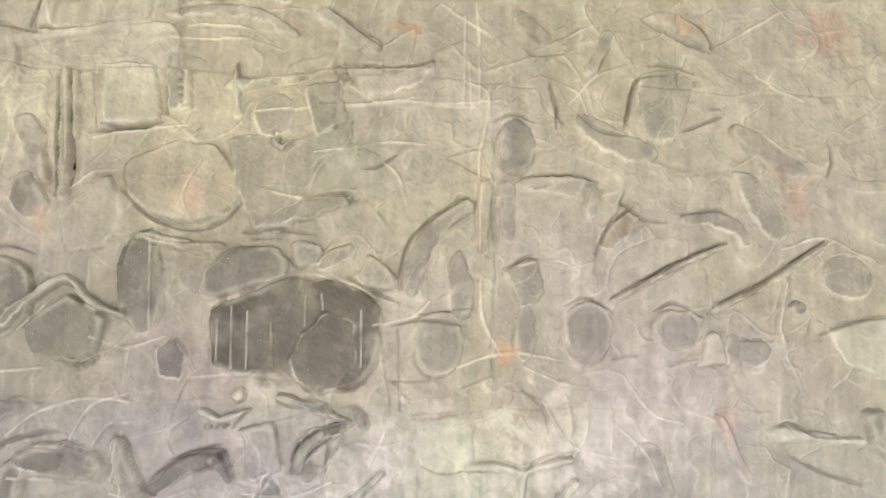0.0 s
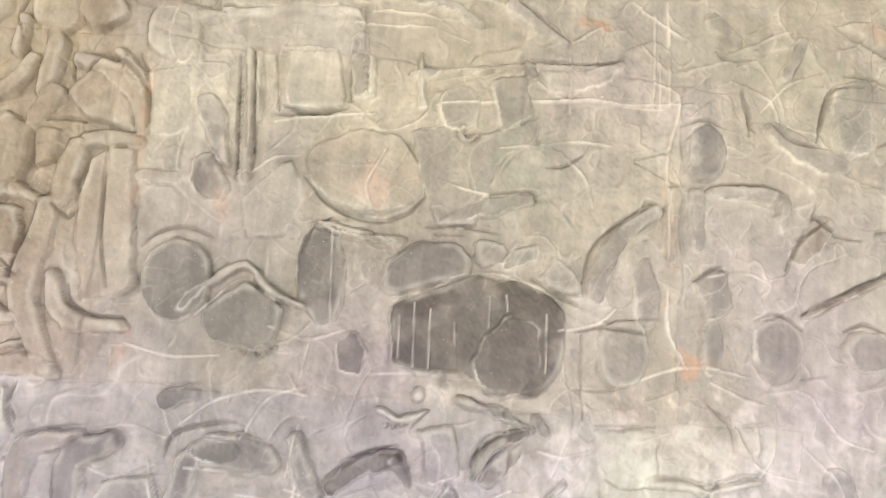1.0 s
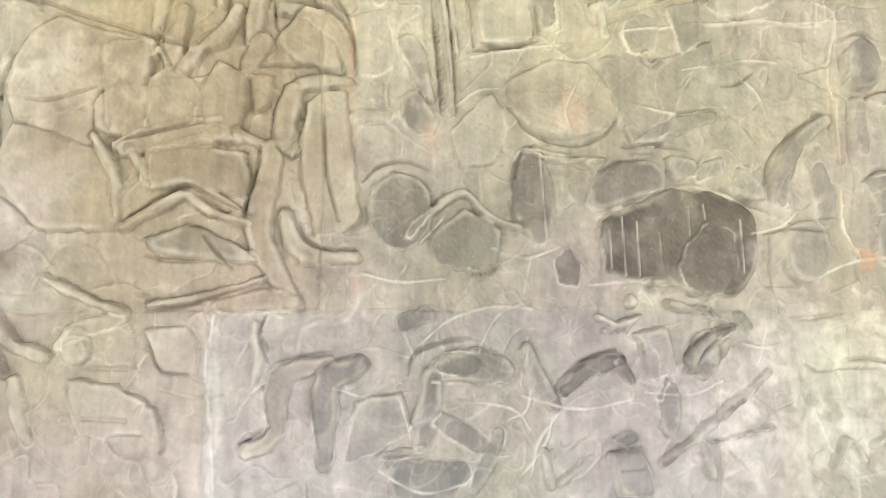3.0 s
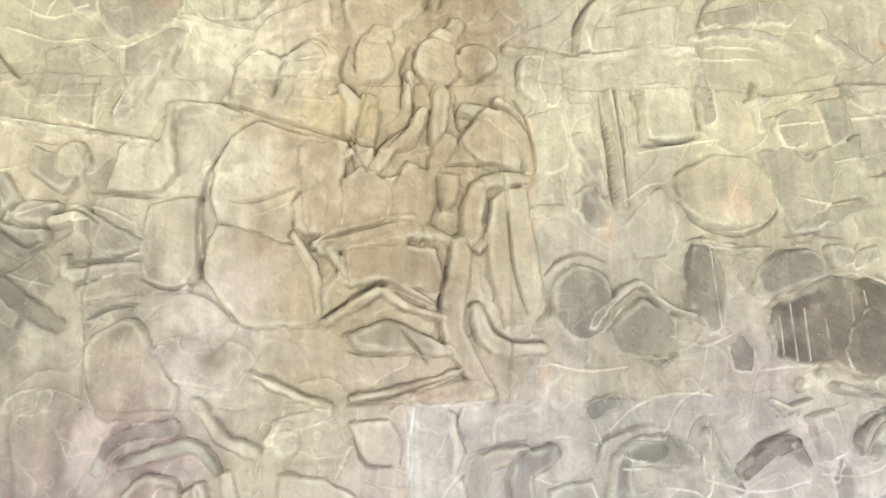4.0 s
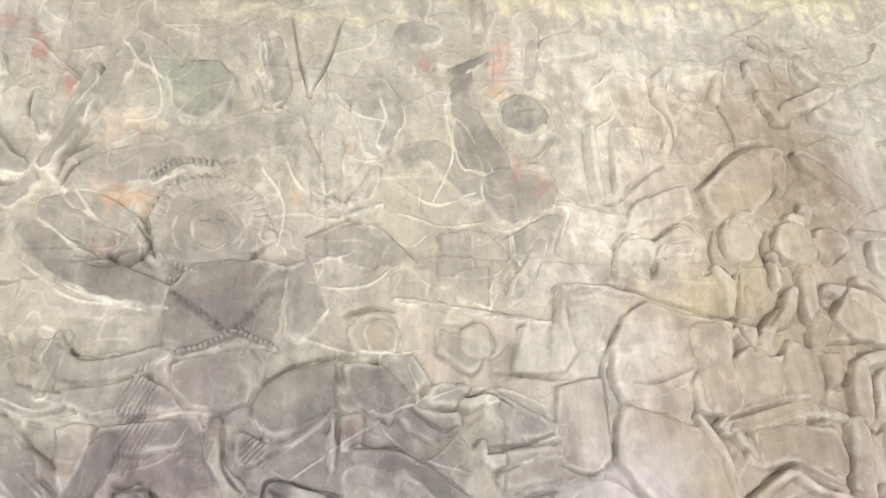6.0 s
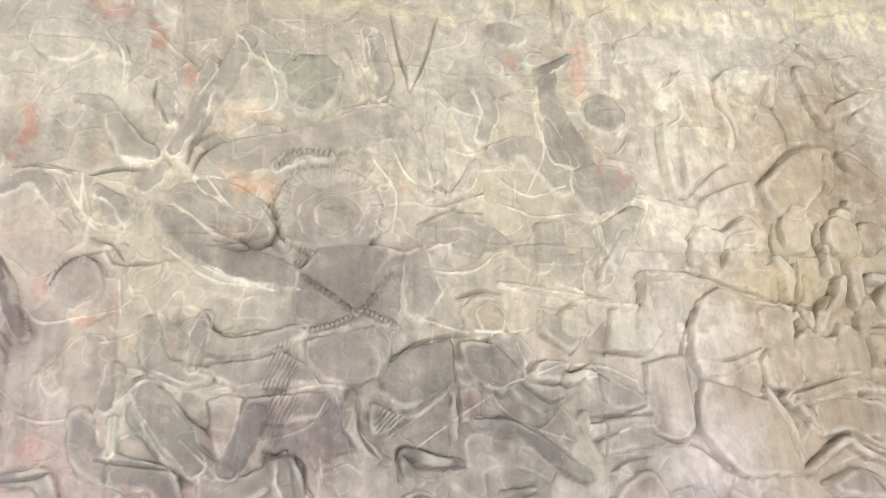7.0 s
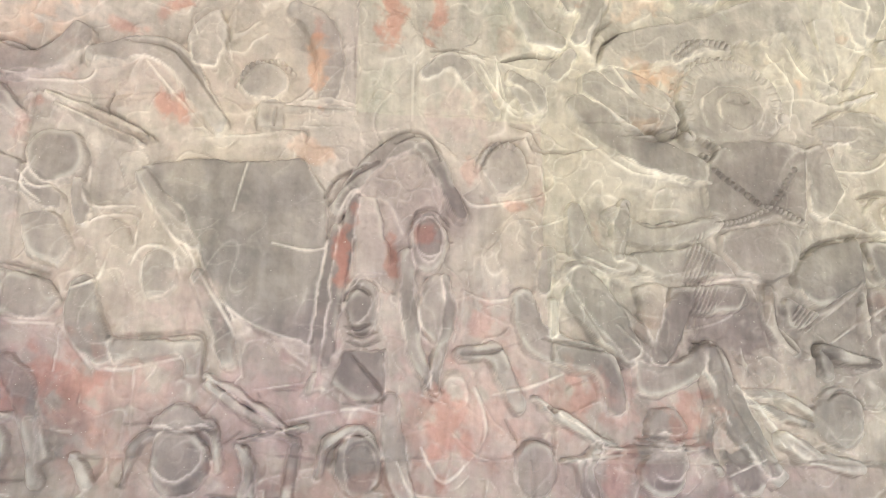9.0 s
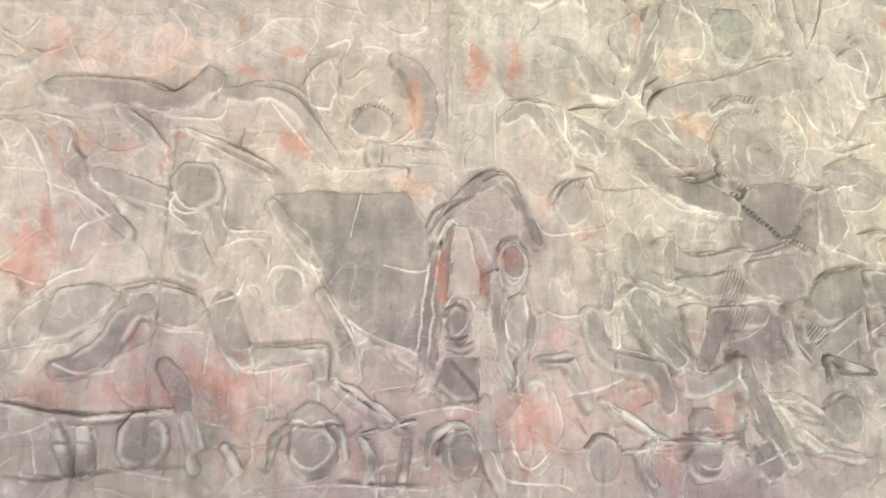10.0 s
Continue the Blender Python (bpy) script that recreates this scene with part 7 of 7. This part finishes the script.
stain_or_shade(0.751, 1.573, 0.040, 0.040, -0, RED, 0.4)
stain_or_shade(0.680, 2.601, 0.060, 0.030, -20, ORANGE, 0.4)
stain_or_shade(0.207, 1.720, 0.027, 0.032, -0, ORANGE, 0.5)
stain_or_shade(0.626, 2.379, 0.233, 0.175, -0, MOSS, 0.3)
stain_or_shade(0.362, 2.523, 0.207, 0.118, -0, MOSS, 0.3)
stain_or_shade(0.418, 1.549, 0.265, 0.119, -0, CREAM, 0.4)
stain_or_shade(0.157, 2.271, 0.058, 0.144, -0, CREAM, 0.3)
stain_or_shade(-3.271, 1.914, 0.156, 0.084, -30, SLATE, 0.45)
stain_or_shade(-2.931, 1.915, 0.184, 0.086, -0, SLATE, 0.45)
stain_or_shade(-2.652, 2.029, 0.192, 0.103, -0, SLATE, 0.4)
stain_or_shade(-2.432, 1.954, 0.178, 0.089, -15, SLATE, 0.4)
stain_or_shade(-2.201, 1.955, 0.129, 0.077, -0, GREY, 0.4)
stain_or_shade(-3.149, 2.123, 0.231, 0.077, -0, GREY, 0.4)
stain_or_shade(-1.768, 3.022, 0.220, 0.186, -0, CREAM, 0.4)
stain_or_shade(-1.699, 2.685, 0.173, 0.141, -0, CREAM, 0.35)
stain_or_shade(-2.070, 2.988, 0.100, 0.149, -0, CREAM, 0.3)
stain_or_shade(-4.811, 1.605, 0.143, 0.078, -0, GREY, 0.4)
stain_or_shade(-4.836, 1.893, 0.122, 0.081, -0, GREY, 0.35)
stain_or_shade(-4.709, 2.662, 0.336, 0.076, -0, CREAM, 0.4)
stain_or_shade(-2.595, 2.759, 0.162, 0.216, -0, CREAM, 0.35)
stain_or_shade(-3.513, 2.820, 0.341, 0.068, -0, CREAM, 0.3)
stain_or_shade(-0.308, 1.763, 0.161, 0.088, -0, DARK, 0.6)
stain_or_shade(-0.231, 1.710, 0.073, 0.073, -0, DARK, 0.5)
stain_or_shade(-0.805, 1.766, 0.129, 0.071, -0, GREY, 0.4)
stain_or_shade(-1.216, 1.427, 0.192, 0.123, -0, GREY, 0.35)
stain_or_shade(-1.153, 3.331, 0.253, 0.078, -0, OCHRE, 0.6)
stain_or_shade(-1.866, 3.263, 0.467, 0.047, -0, OCHRE, 0.45)
stain_or_shade(-2.704, 3.169, 0.352, 0.035, -0, OCHRE, 0.4)
stain_or_shade(-0.588, 2.859, 0.310, 0.138, -0, OCHRE, 0.45)
stain_or_shade(-1.637, 2.314, 0.226, 0.071, -0, OCHRE, 0.3)
stain_or_shade(-0.049, 2.560, 0.045, 0.021, -0, ORANGE, 0.5)
stain_or_shade(-0.738, 2.460, 0.088, 0.088, -0, CREAM, 0.35)
stain_or_shade(-0.954, 2.289, 0.086, 0.172, -0, CREAM, 0.3)
stain_or_shade(-0.211, 2.244, 0.086, 0.143, -0, MOSS, 0.35)
stain_or_shade(-3.487, 3.097, 0.06966, 0.03831, 0, RED, 0.5)
stain_or_shade(-2.408, 1.789, 0.1627, 0.07396, 0, SOOT, 0.3)
stain_or_shade(-0.049, 2.563, 0.0449, 0.02095, -20, ORANGE, 0.4)

# open joints between the stones, cut through figures and ground alike
COURSES = [(Z0, 1.6, (-4.75, -3.45, -2.35, -1.45, -0.22, 0.72)), (1.6, 2.42, (-4.6, -3.4, -2.21, -1.185, 0.18)),
           (2.42, 2.98, (-3.865, -2.62, -1.75, -0.62, 0.66)), (2.98, Z1 + 0.1, (-4.4, -3.3, -2.16, -1.3, -0.3, 0.9))]
BLOCKS = []
wander = 0.006 * waves(12, 0.4, 3)
for z0, z1, xs in COURSES:
    edges = [X0, *xs, X1]
    band = (GZ[:, None] >= z0) & (GZ[:, None] < z1 + 1e-6)
    if z0 > Z0:
        d = np.abs(GZ[:, None] - z0 + wander)
        HEIGHT -= 0.0075 * np.exp(-(d / 0.003) ** 2) * smooth(waves(13, 0.5, 2), -1.1, 0.5)
    for x in xs:
        d = np.abs(GX[None, :] - x + wander)
        HEIGHT -= band * 0.0075 * np.exp(-(d / 0.003) ** 2)
    for a, b in zip(edges, edges[1:]):
        BLOCKS.append((a, b, z0, z1))

# shallow ridges and rubbed lines run on over the figures
net = np.clip(1 - np.abs(waves(41, 0.3, 2)) * 7, 0, 1) ** 2 + 0.7 * np.clip(1 - np.abs(waves(42, 0.16, 2)) * 6, 0, 1) ** 2
net *= smooth(waves(43, 0.5), -0.5, 0.4) * (OWNER > 0) * smooth(TONE[..., 1], 0.14, 0.24) * (0.35 + 0.65 * smooth(np.abs(GX[None, :] + 1.6), 0.35, 0.6))
HEIGHT += 0.002 * net
TONE += np.clip(0.22 * net, 0, 0.3)[..., None] * (np.array(CREAM, np.float32) - TONE)
TONE[..., :3] *= (1 + 0.06 * waves(44, 0.12, 4))[..., None]
# colour evens light over height: upper stones lifted and yellowed, lower western ones darkened
height_tone = np.clip((GZ[:, None] - 2.05) / 0.9 + 0.35 * drift, -1, 1)[..., None]
low = np.array((-0.04, 0.02, -0.12), np.float32) + ((WEST - 0.35) / 0.65)[..., None] * np.array((0.4, 0.42, 0.48), np.float32)
TONE[..., :3] *= 1 + np.where(height_tone > 0, height_tone * np.array((0.18, 0.205, 0.13), np.float32), height_tone * low)
# brown tint painted over the deep-cut bay for its shade
darkening = smooth(0.4 - np.abs(GX[None, :] + 1.5) + 0.06 * drift2, 0, 0.2) * smooth(GZ[:, None] + 0.01 * drift2, 1.585, 1.61) * smooth(-GZ[:, None] + 0.05 * drift2, -3.05, -2.95)
TONE[..., :3] *= 1 - darkening[..., None] * np.array((0.11, 0.165, 0.215), np.float32)
# and a darker tone over the ogre's lower body and the foot of the western bay
for x, z, wide, high, much in ((-2.5, 1.9, 0.55, 0.3, 0.26), (-4.75, 1.6, 0.5, 0.3, 0.24), (-4.2, 1.55, 0.5, 0.2, 0.14)):
    darkening = smooth(1 - np.hypot((GX[None, :] - x) / wide, (GZ[:, None] - z) / high) + 0.25 * drift2, 0, 0.6)
    TONE[..., :3] *= 1 - much * darkening[..., None] * np.array((1.0, 1.02, 0.95), np.float32)
# the stones below the elephant and the shields are greyer
darkening = smooth(0.5 - np.hypot((GX[None, :] + 0.72) / 1.1, GZ[:, None] - 1.8) + 0.1 * drift2, 0, 0.3)
TONE[..., :3] *= 1 - darkening[..., None] * np.array((0.17, 0.17, 0.15), np.float32)

# each stone has its own cast
cast = np.random.default_rng(5)
for x0, x1, z0, z1 in BLOCKS:
    part_x, part_z = slice(int((x0 - X0) / CELL), int((x1 - X0) / CELL)), slice(int((z0 - Z0) / CELL), int((z1 - Z0) / CELL))
    tint = cast.uniform(0.95, 1.05) * np.array((1, 1, cast.uniform(0.98, 1.03)))
    if z1 < 1.7:
        tint = tint * (np.array((1.03, 1.05, 1.05)) if x0 > -2.0 else np.array((0.98, 0.94, 0.95)))
    elif x1 < -3.2 and z1 < 3.0:
        tint = tint * np.array((1.0, 0.965, 0.985))
    TONE[part_z, part_x, :3] *= tint

# wear: the surface softened once, then pitted
HEIGHT[1:-1, 1:-1] = 0.72 * HEIGHT[1:-1, 1:-1] + 0.07 * (HEIGHT[:-2, 1:-1] + HEIGHT[2:, 1:-1] + HEIGHT[1:-1, :-2] + HEIGHT[1:-1, 2:])


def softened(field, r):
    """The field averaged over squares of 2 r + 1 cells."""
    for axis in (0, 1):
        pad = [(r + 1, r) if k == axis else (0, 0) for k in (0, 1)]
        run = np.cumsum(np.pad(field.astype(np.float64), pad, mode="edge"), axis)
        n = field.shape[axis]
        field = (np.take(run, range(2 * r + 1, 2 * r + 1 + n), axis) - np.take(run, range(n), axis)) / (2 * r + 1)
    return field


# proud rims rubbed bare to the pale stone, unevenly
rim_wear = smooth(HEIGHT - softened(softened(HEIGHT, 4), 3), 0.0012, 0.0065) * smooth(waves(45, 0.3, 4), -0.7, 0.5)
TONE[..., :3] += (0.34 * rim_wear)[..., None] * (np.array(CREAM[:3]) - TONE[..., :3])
HEIGHT += 0.0006 * waves(21, 0.02, 2)

# normals of the whole face, so that neighbouring pieces meet without a crease
slope_z, slope_x = np.gradient(HEIGHT, CELL)
NORMAL = np.stack((-slope_x, -np.ones_like(HEIGHT), -slope_z), -1)
NORMAL /= np.linalg.norm(NORMAL, axis=2, keepdims=True)


def face_piece(name, cells, back):
    """One mesh from those cells of the face, with its sides going back into the wall."""
    jj, ii = np.nonzero(cells)
    quads = np.stack((jj * NX + ii, jj * NX + ii + 1, (jj + 1) * NX + ii + 1, (jj + 1) * NX + ii), 1)
    used, inv = np.unique(quads, return_inverse=True)
    quads = inv.reshape(-1, 4)
    uj, ui = used // NX, used % NX
    co = np.stack((GX[ui], WALL_Y - HEIGHT[uj, ui], GZ[uj]), 1)
    n = len(used)
    e = np.concatenate((quads[:, [0, 1]], quads[:, [1, 2]], quads[:, [2, 3]], quads[:, [3, 0]]))
    key, rkey = e[:, 0].astype(np.int64) * n + e[:, 1], e[:, 1].astype(np.int64) * n + e[:, 0]
    rim = e[~np.isin(key, rkey)]
    rv, ri = np.unique(rim, return_inverse=True)
    ri = ri.reshape(-1, 2) + n
    bc = co[rv].copy()
    bc[:, 1] = WALL_Y + back
    sides = np.stack((rim[:, 1], rim[:, 0], ri[:, 0], ri[:, 1]), 1)
    faces = np.concatenate((quads, sides))
    co = np.concatenate((co, bc))
    centre = np.array((co[:, 0].mean(), WALL_Y, co[:, 2].min()))
    me = bpy.data.meshes.new(name)
    me.vertices.add(len(co))
    me.vertices.foreach_set("co", (co - centre).astype(np.float32).ravel())
    me.loops.add(faces.size)
    me.loops.foreach_set("vertex_index", faces.astype(np.int32).ravel())
    me.polygons.add(len(faces))
    me.polygons.foreach_set("loop_start", np.arange(0, faces.size, 4, dtype=np.int32))
    me.update(calc_edges=True)
    me.polygons.foreach_set("use_smooth", np.ones(len(faces), bool))
    tint = me.color_attributes.new("stone", "FLOAT_COLOR", "POINT")
    col = TONE[uj, ui]
    tint.data.foreach_set("color", np.concatenate((col, col[rv])).astype(np.float32).ravel())
    nor = np.concatenate((NORMAL[uj, ui], NORMAL[uj, ui][rv]))
    me.normals_split_custom_set_from_vertices([tuple(v) for v in nor.tolist()])
    me.materials.append(SANDSTONE)
    ob = new(name, me)
    ob.location = centre
    return ob


def box(bm, x0, x1, y0, y1, z0, z1, bevel=0.01):
    v = [bm.verts.new((x, y, z)) for x in (x0, x1) for y in (y0, y1) for z in (z0, z1)]
    faces = [bm.faces.new([v[k] for k in f]) for f in ((0, 1, 3, 2), (4, 6, 7, 5), (0, 4, 5, 1), (2, 3, 7, 6), (0, 2, 6, 4), (1, 5, 7, 3))]
    if bevel:
        bmesh.ops.bevel(bm, geom=list({e for f in faces for e in f.edges}), offset=bevel, segments=2, affect="EDGES")


def mesh_object(name, bm, mat, parent=None):
    me = bpy.data.meshes.new(name)
    bmesh.ops.recalc_face_normals(bm, faces=bm.faces)
    bm.to_mesh(me)
    bm.free()
    me.materials.append(mat)
    ob = new(name, me)
    ob.parent = parent
    return ob


# ---- the gallery: relief wall, plinth, floor, vault, colonnade and courtyard, with unseen eaves added ----
bm = bmesh.new()
box(bm, -9.0, 5.0, WALL_Y + 0.19, WALL_Y + 0.9, 0.0, 4.3, 0)
wall = tagged(mesh_object("wall_north", bm, GREY_STONE), "long sandstone gallery wall covered with a carved battle relief", "wall", kind="structure")


def islands(mask):
    """The connected pieces of a mask, largest first; crumbs are left out."""
    jj, ii = np.nonzero(mask)
    if not len(jj):
        return []
    j0, i0 = jj.min(), ii.min()
    sub = mask[j0:jj.max() + 1, i0:ii.max() + 1]
    mark = np.where(sub, np.arange(1, sub.size + 1).reshape(sub.shape), 0)
    while True:
        m = mark.copy()
        for _ in range(12):
            p = np.pad(m, 1)
            m = np.where(sub, np.maximum.reduce((p[1:-1, 1:-1], p[:-2, 1:-1], p[2:, 1:-1], p[1:-1, :-2], p[1:-1, 2:])), 0)
        for axis in (0, 1):
            for way in (1, -1):
                run = m if way == 1 else np.flip(m, axis)
                run = run if axis else run.T
                for c in range(1, run.shape[1]):
                    run[:, c] = np.where((run[:, c] > 0) & (run[:, c - 1] > run[:, c]), run[:, c - 1], run[:, c])
        if (m == mark).all():
            break
        mark = m
    out = []
    for v, n in sorted(zip(*np.unique(mark[mark > 0], return_counts=True)), key=lambda q: -q[1]):
        full = np.zeros(mask.shape, bool)
        full[j0:j0 + sub.shape[0], i0:i0 + sub.shape[1]] = mark == v
        if n < 60:
            cell_owner[full] = 0
        else:
            out.append(full)
    return out


cell_owner = OWNER[:-1, :-1]
CX, CZ = GX[None, :-1] + CELL / 2, GZ[:-1, None] + CELL / 2
made = {}
for k in range(1, len(CARVINGS)):
    name, label, tone, category, whole = CARVINGS[k]
    for mask in islands(cell_owner == k):
        ob = face_piece(name, mask, 0.02)
        if whole is None and k not in made:
            made[k] = tagged(ob, label, category, group="figures of the battle relief")
        elif whole is None:
            ob.name = {"carved weapon": "shaft", "carved shield": "rim", "carved drapery": "fold", "carved vessel": "collar"}.get(category, "limb")
            ob.parent = made[k]
            ob.matrix_parent_inverse = Matrix.Translation(-made[k].location)
        elif whole not in made:
            made[whole] = tagged(ob, CARVINGS[whole][1], CARVINGS[whole][3], group="figures of the battle relief")
            ob.name = CARVINGS[whole][0]
        else:
            ob.parent = made[whole]
            ob.matrix_parent_inverse = Matrix.Translation(-made[whole].location)
for a, b, z0, z1 in BLOCKS:
    inside = (CX >= a) & (CX < b) & (CZ >= z0) & (CZ < z1) & (cell_owner == 0)
    block = face_piece("stone_block", inside, 0.18)
    block.parent = wall

# plain stones that carry the wall on beyond the carving
for x0, x1, z0, z1 in ((-9.0, X0, 0.0, Z0), (-9.0, X0, Z0, 2.2), (-9.0, X0, 2.2, Z1), (X1, 5.0, 0.0, Z0), (X1, 5.0, Z0, 2.2), (X1, 5.0, 2.2, Z1), (X0, -2.0, 0.0, Z0 - 0.002), (-2.0, X1, 0.0, Z0 - 0.002), (X0, -2.4, Z1 + 0.004, 4.3), (-2.4, X1, Z1 + 0.004, 4.3), (-9.0, X0, Z1 + 0.004, 4.3), (X1, 5.0, Z1 + 0.004, 4.3)):
    bm = bmesh.new()
    box(bm, x0 + 0.003, x1 - 0.003, WALL_Y, WALL_Y + 0.19, z0 + 0.003, z1 - 0.003, 0.008)
    mesh_object("plain_block", bm, GREY_STONE, wall)

bm = bmesh.new()
box(bm, -9.0, 5.0, WALL_Y - 0.12, WALL_Y, 0.0, 0.55, 0.03)
tagged(mesh_object("plinth", bm, GREY_STONE), "low moulded stone plinth along the wall", "plinth", kind="structure")
bm = bmesh.new()
box(bm, -9.0, 5.0, -1.9, WALL_Y + 0.9, -0.3, -0.012, 0)
floor = tagged(mesh_object("floor", bm, GREY_STONE), "worn paved floor of the gallery", "floor", kind="structure")
slabs = {}
for i in range(20):
    for j in range(5):
        w = 0.69
        bm = bmesh.new()
        box(bm, 0.004, w - 0.004, 0.004, 0.756, -0.012, 0.0, 0.003)
        if (0, 0) not in slabs:
            slabs[0, 0] = mesh_object("paving_slab", bm, PAVING, floor)
            s = slabs[0, 0]
        else:
            bm.free()
            s = new("paving_slab", slabs[0, 0].data)
            s.parent = floor
        s.location = (-8.9 + i * w, -1.85 + j * 0.79, 0)
bm = bmesh.new()
box(bm, -9.0, 5.0, -1.9, WALL_Y + 0.9, 4.3, 4.6, 0)
tagged(mesh_object("ceiling", bm, GREY_STONE), "plain stone ceiling of the gallery", "ceiling", kind="structure")
for x in (-9.0, 4.8):
    bm = bmesh.new()
    box(bm, x, x + 0.2, -1.9, WALL_Y + 0.18, 0.0, 4.3, 0)
    tagged(mesh_object("wall_end", bm, GREY_STONE), "plain stone end wall closing the gallery", "wall", kind="structure")


def pillar():
    bm = bmesh.new()
    box(bm, -0.27, 0.27, -0.27, 0.27, 0.0, 0.35, 0.03)
    shaft = mesh_object("pillar", bm, GREY_STONE)
    bm = bmesh.new()
    box(bm, -0.21, 0.21, -0.21, 0.21, 0.35, 3.75, 0.02)
    mesh_object("shaft", bm, GREY_STONE, shaft)
    bm = bmesh.new()
    box(bm, -0.27, 0.27, -0.27, 0.27, 3.75, 4.3, 0.03)
    mesh_object("capital", bm, GREY_STONE, shaft)
    return tagged(shaft, "square grey sandstone pillar standing on the gallery floor", "pillar", group="pillars of the colonnade")


first = pillar()
first.location = (-8.2, -1.6, 0)
for i in range(1, 5):
    copy_thing(first, pose(-8.2 + 3.1 * i, -1.6, 0))
# unseen eaves added to block the sky, leaving the wall lit from below
bm = bmesh.new()
for y0, y1, z in ((-2.6, -1.9, 3.8), (-3.3, -2.6, 3.3), (-4.0, -3.3, 2.8)):
    box(bm, -9.0, 5.0, y0, y1, z, z + 1.2, 0.02)
tagged(mesh_object("roof", bm, GREY_STONE), "unseen stepped half vault with low eaves, added to hold back sky light", "roof", kind="structure")
bm = bmesh.new()
bmesh.ops.create_grid(bm, x_segments=8, y_segments=8, size=400)
ground = tagged(mesh_object("ground", bm, EARTH), "dry sunlit earth of the courtyard", "ground", kind="structure")
ground.location = (0, 0, -0.32)
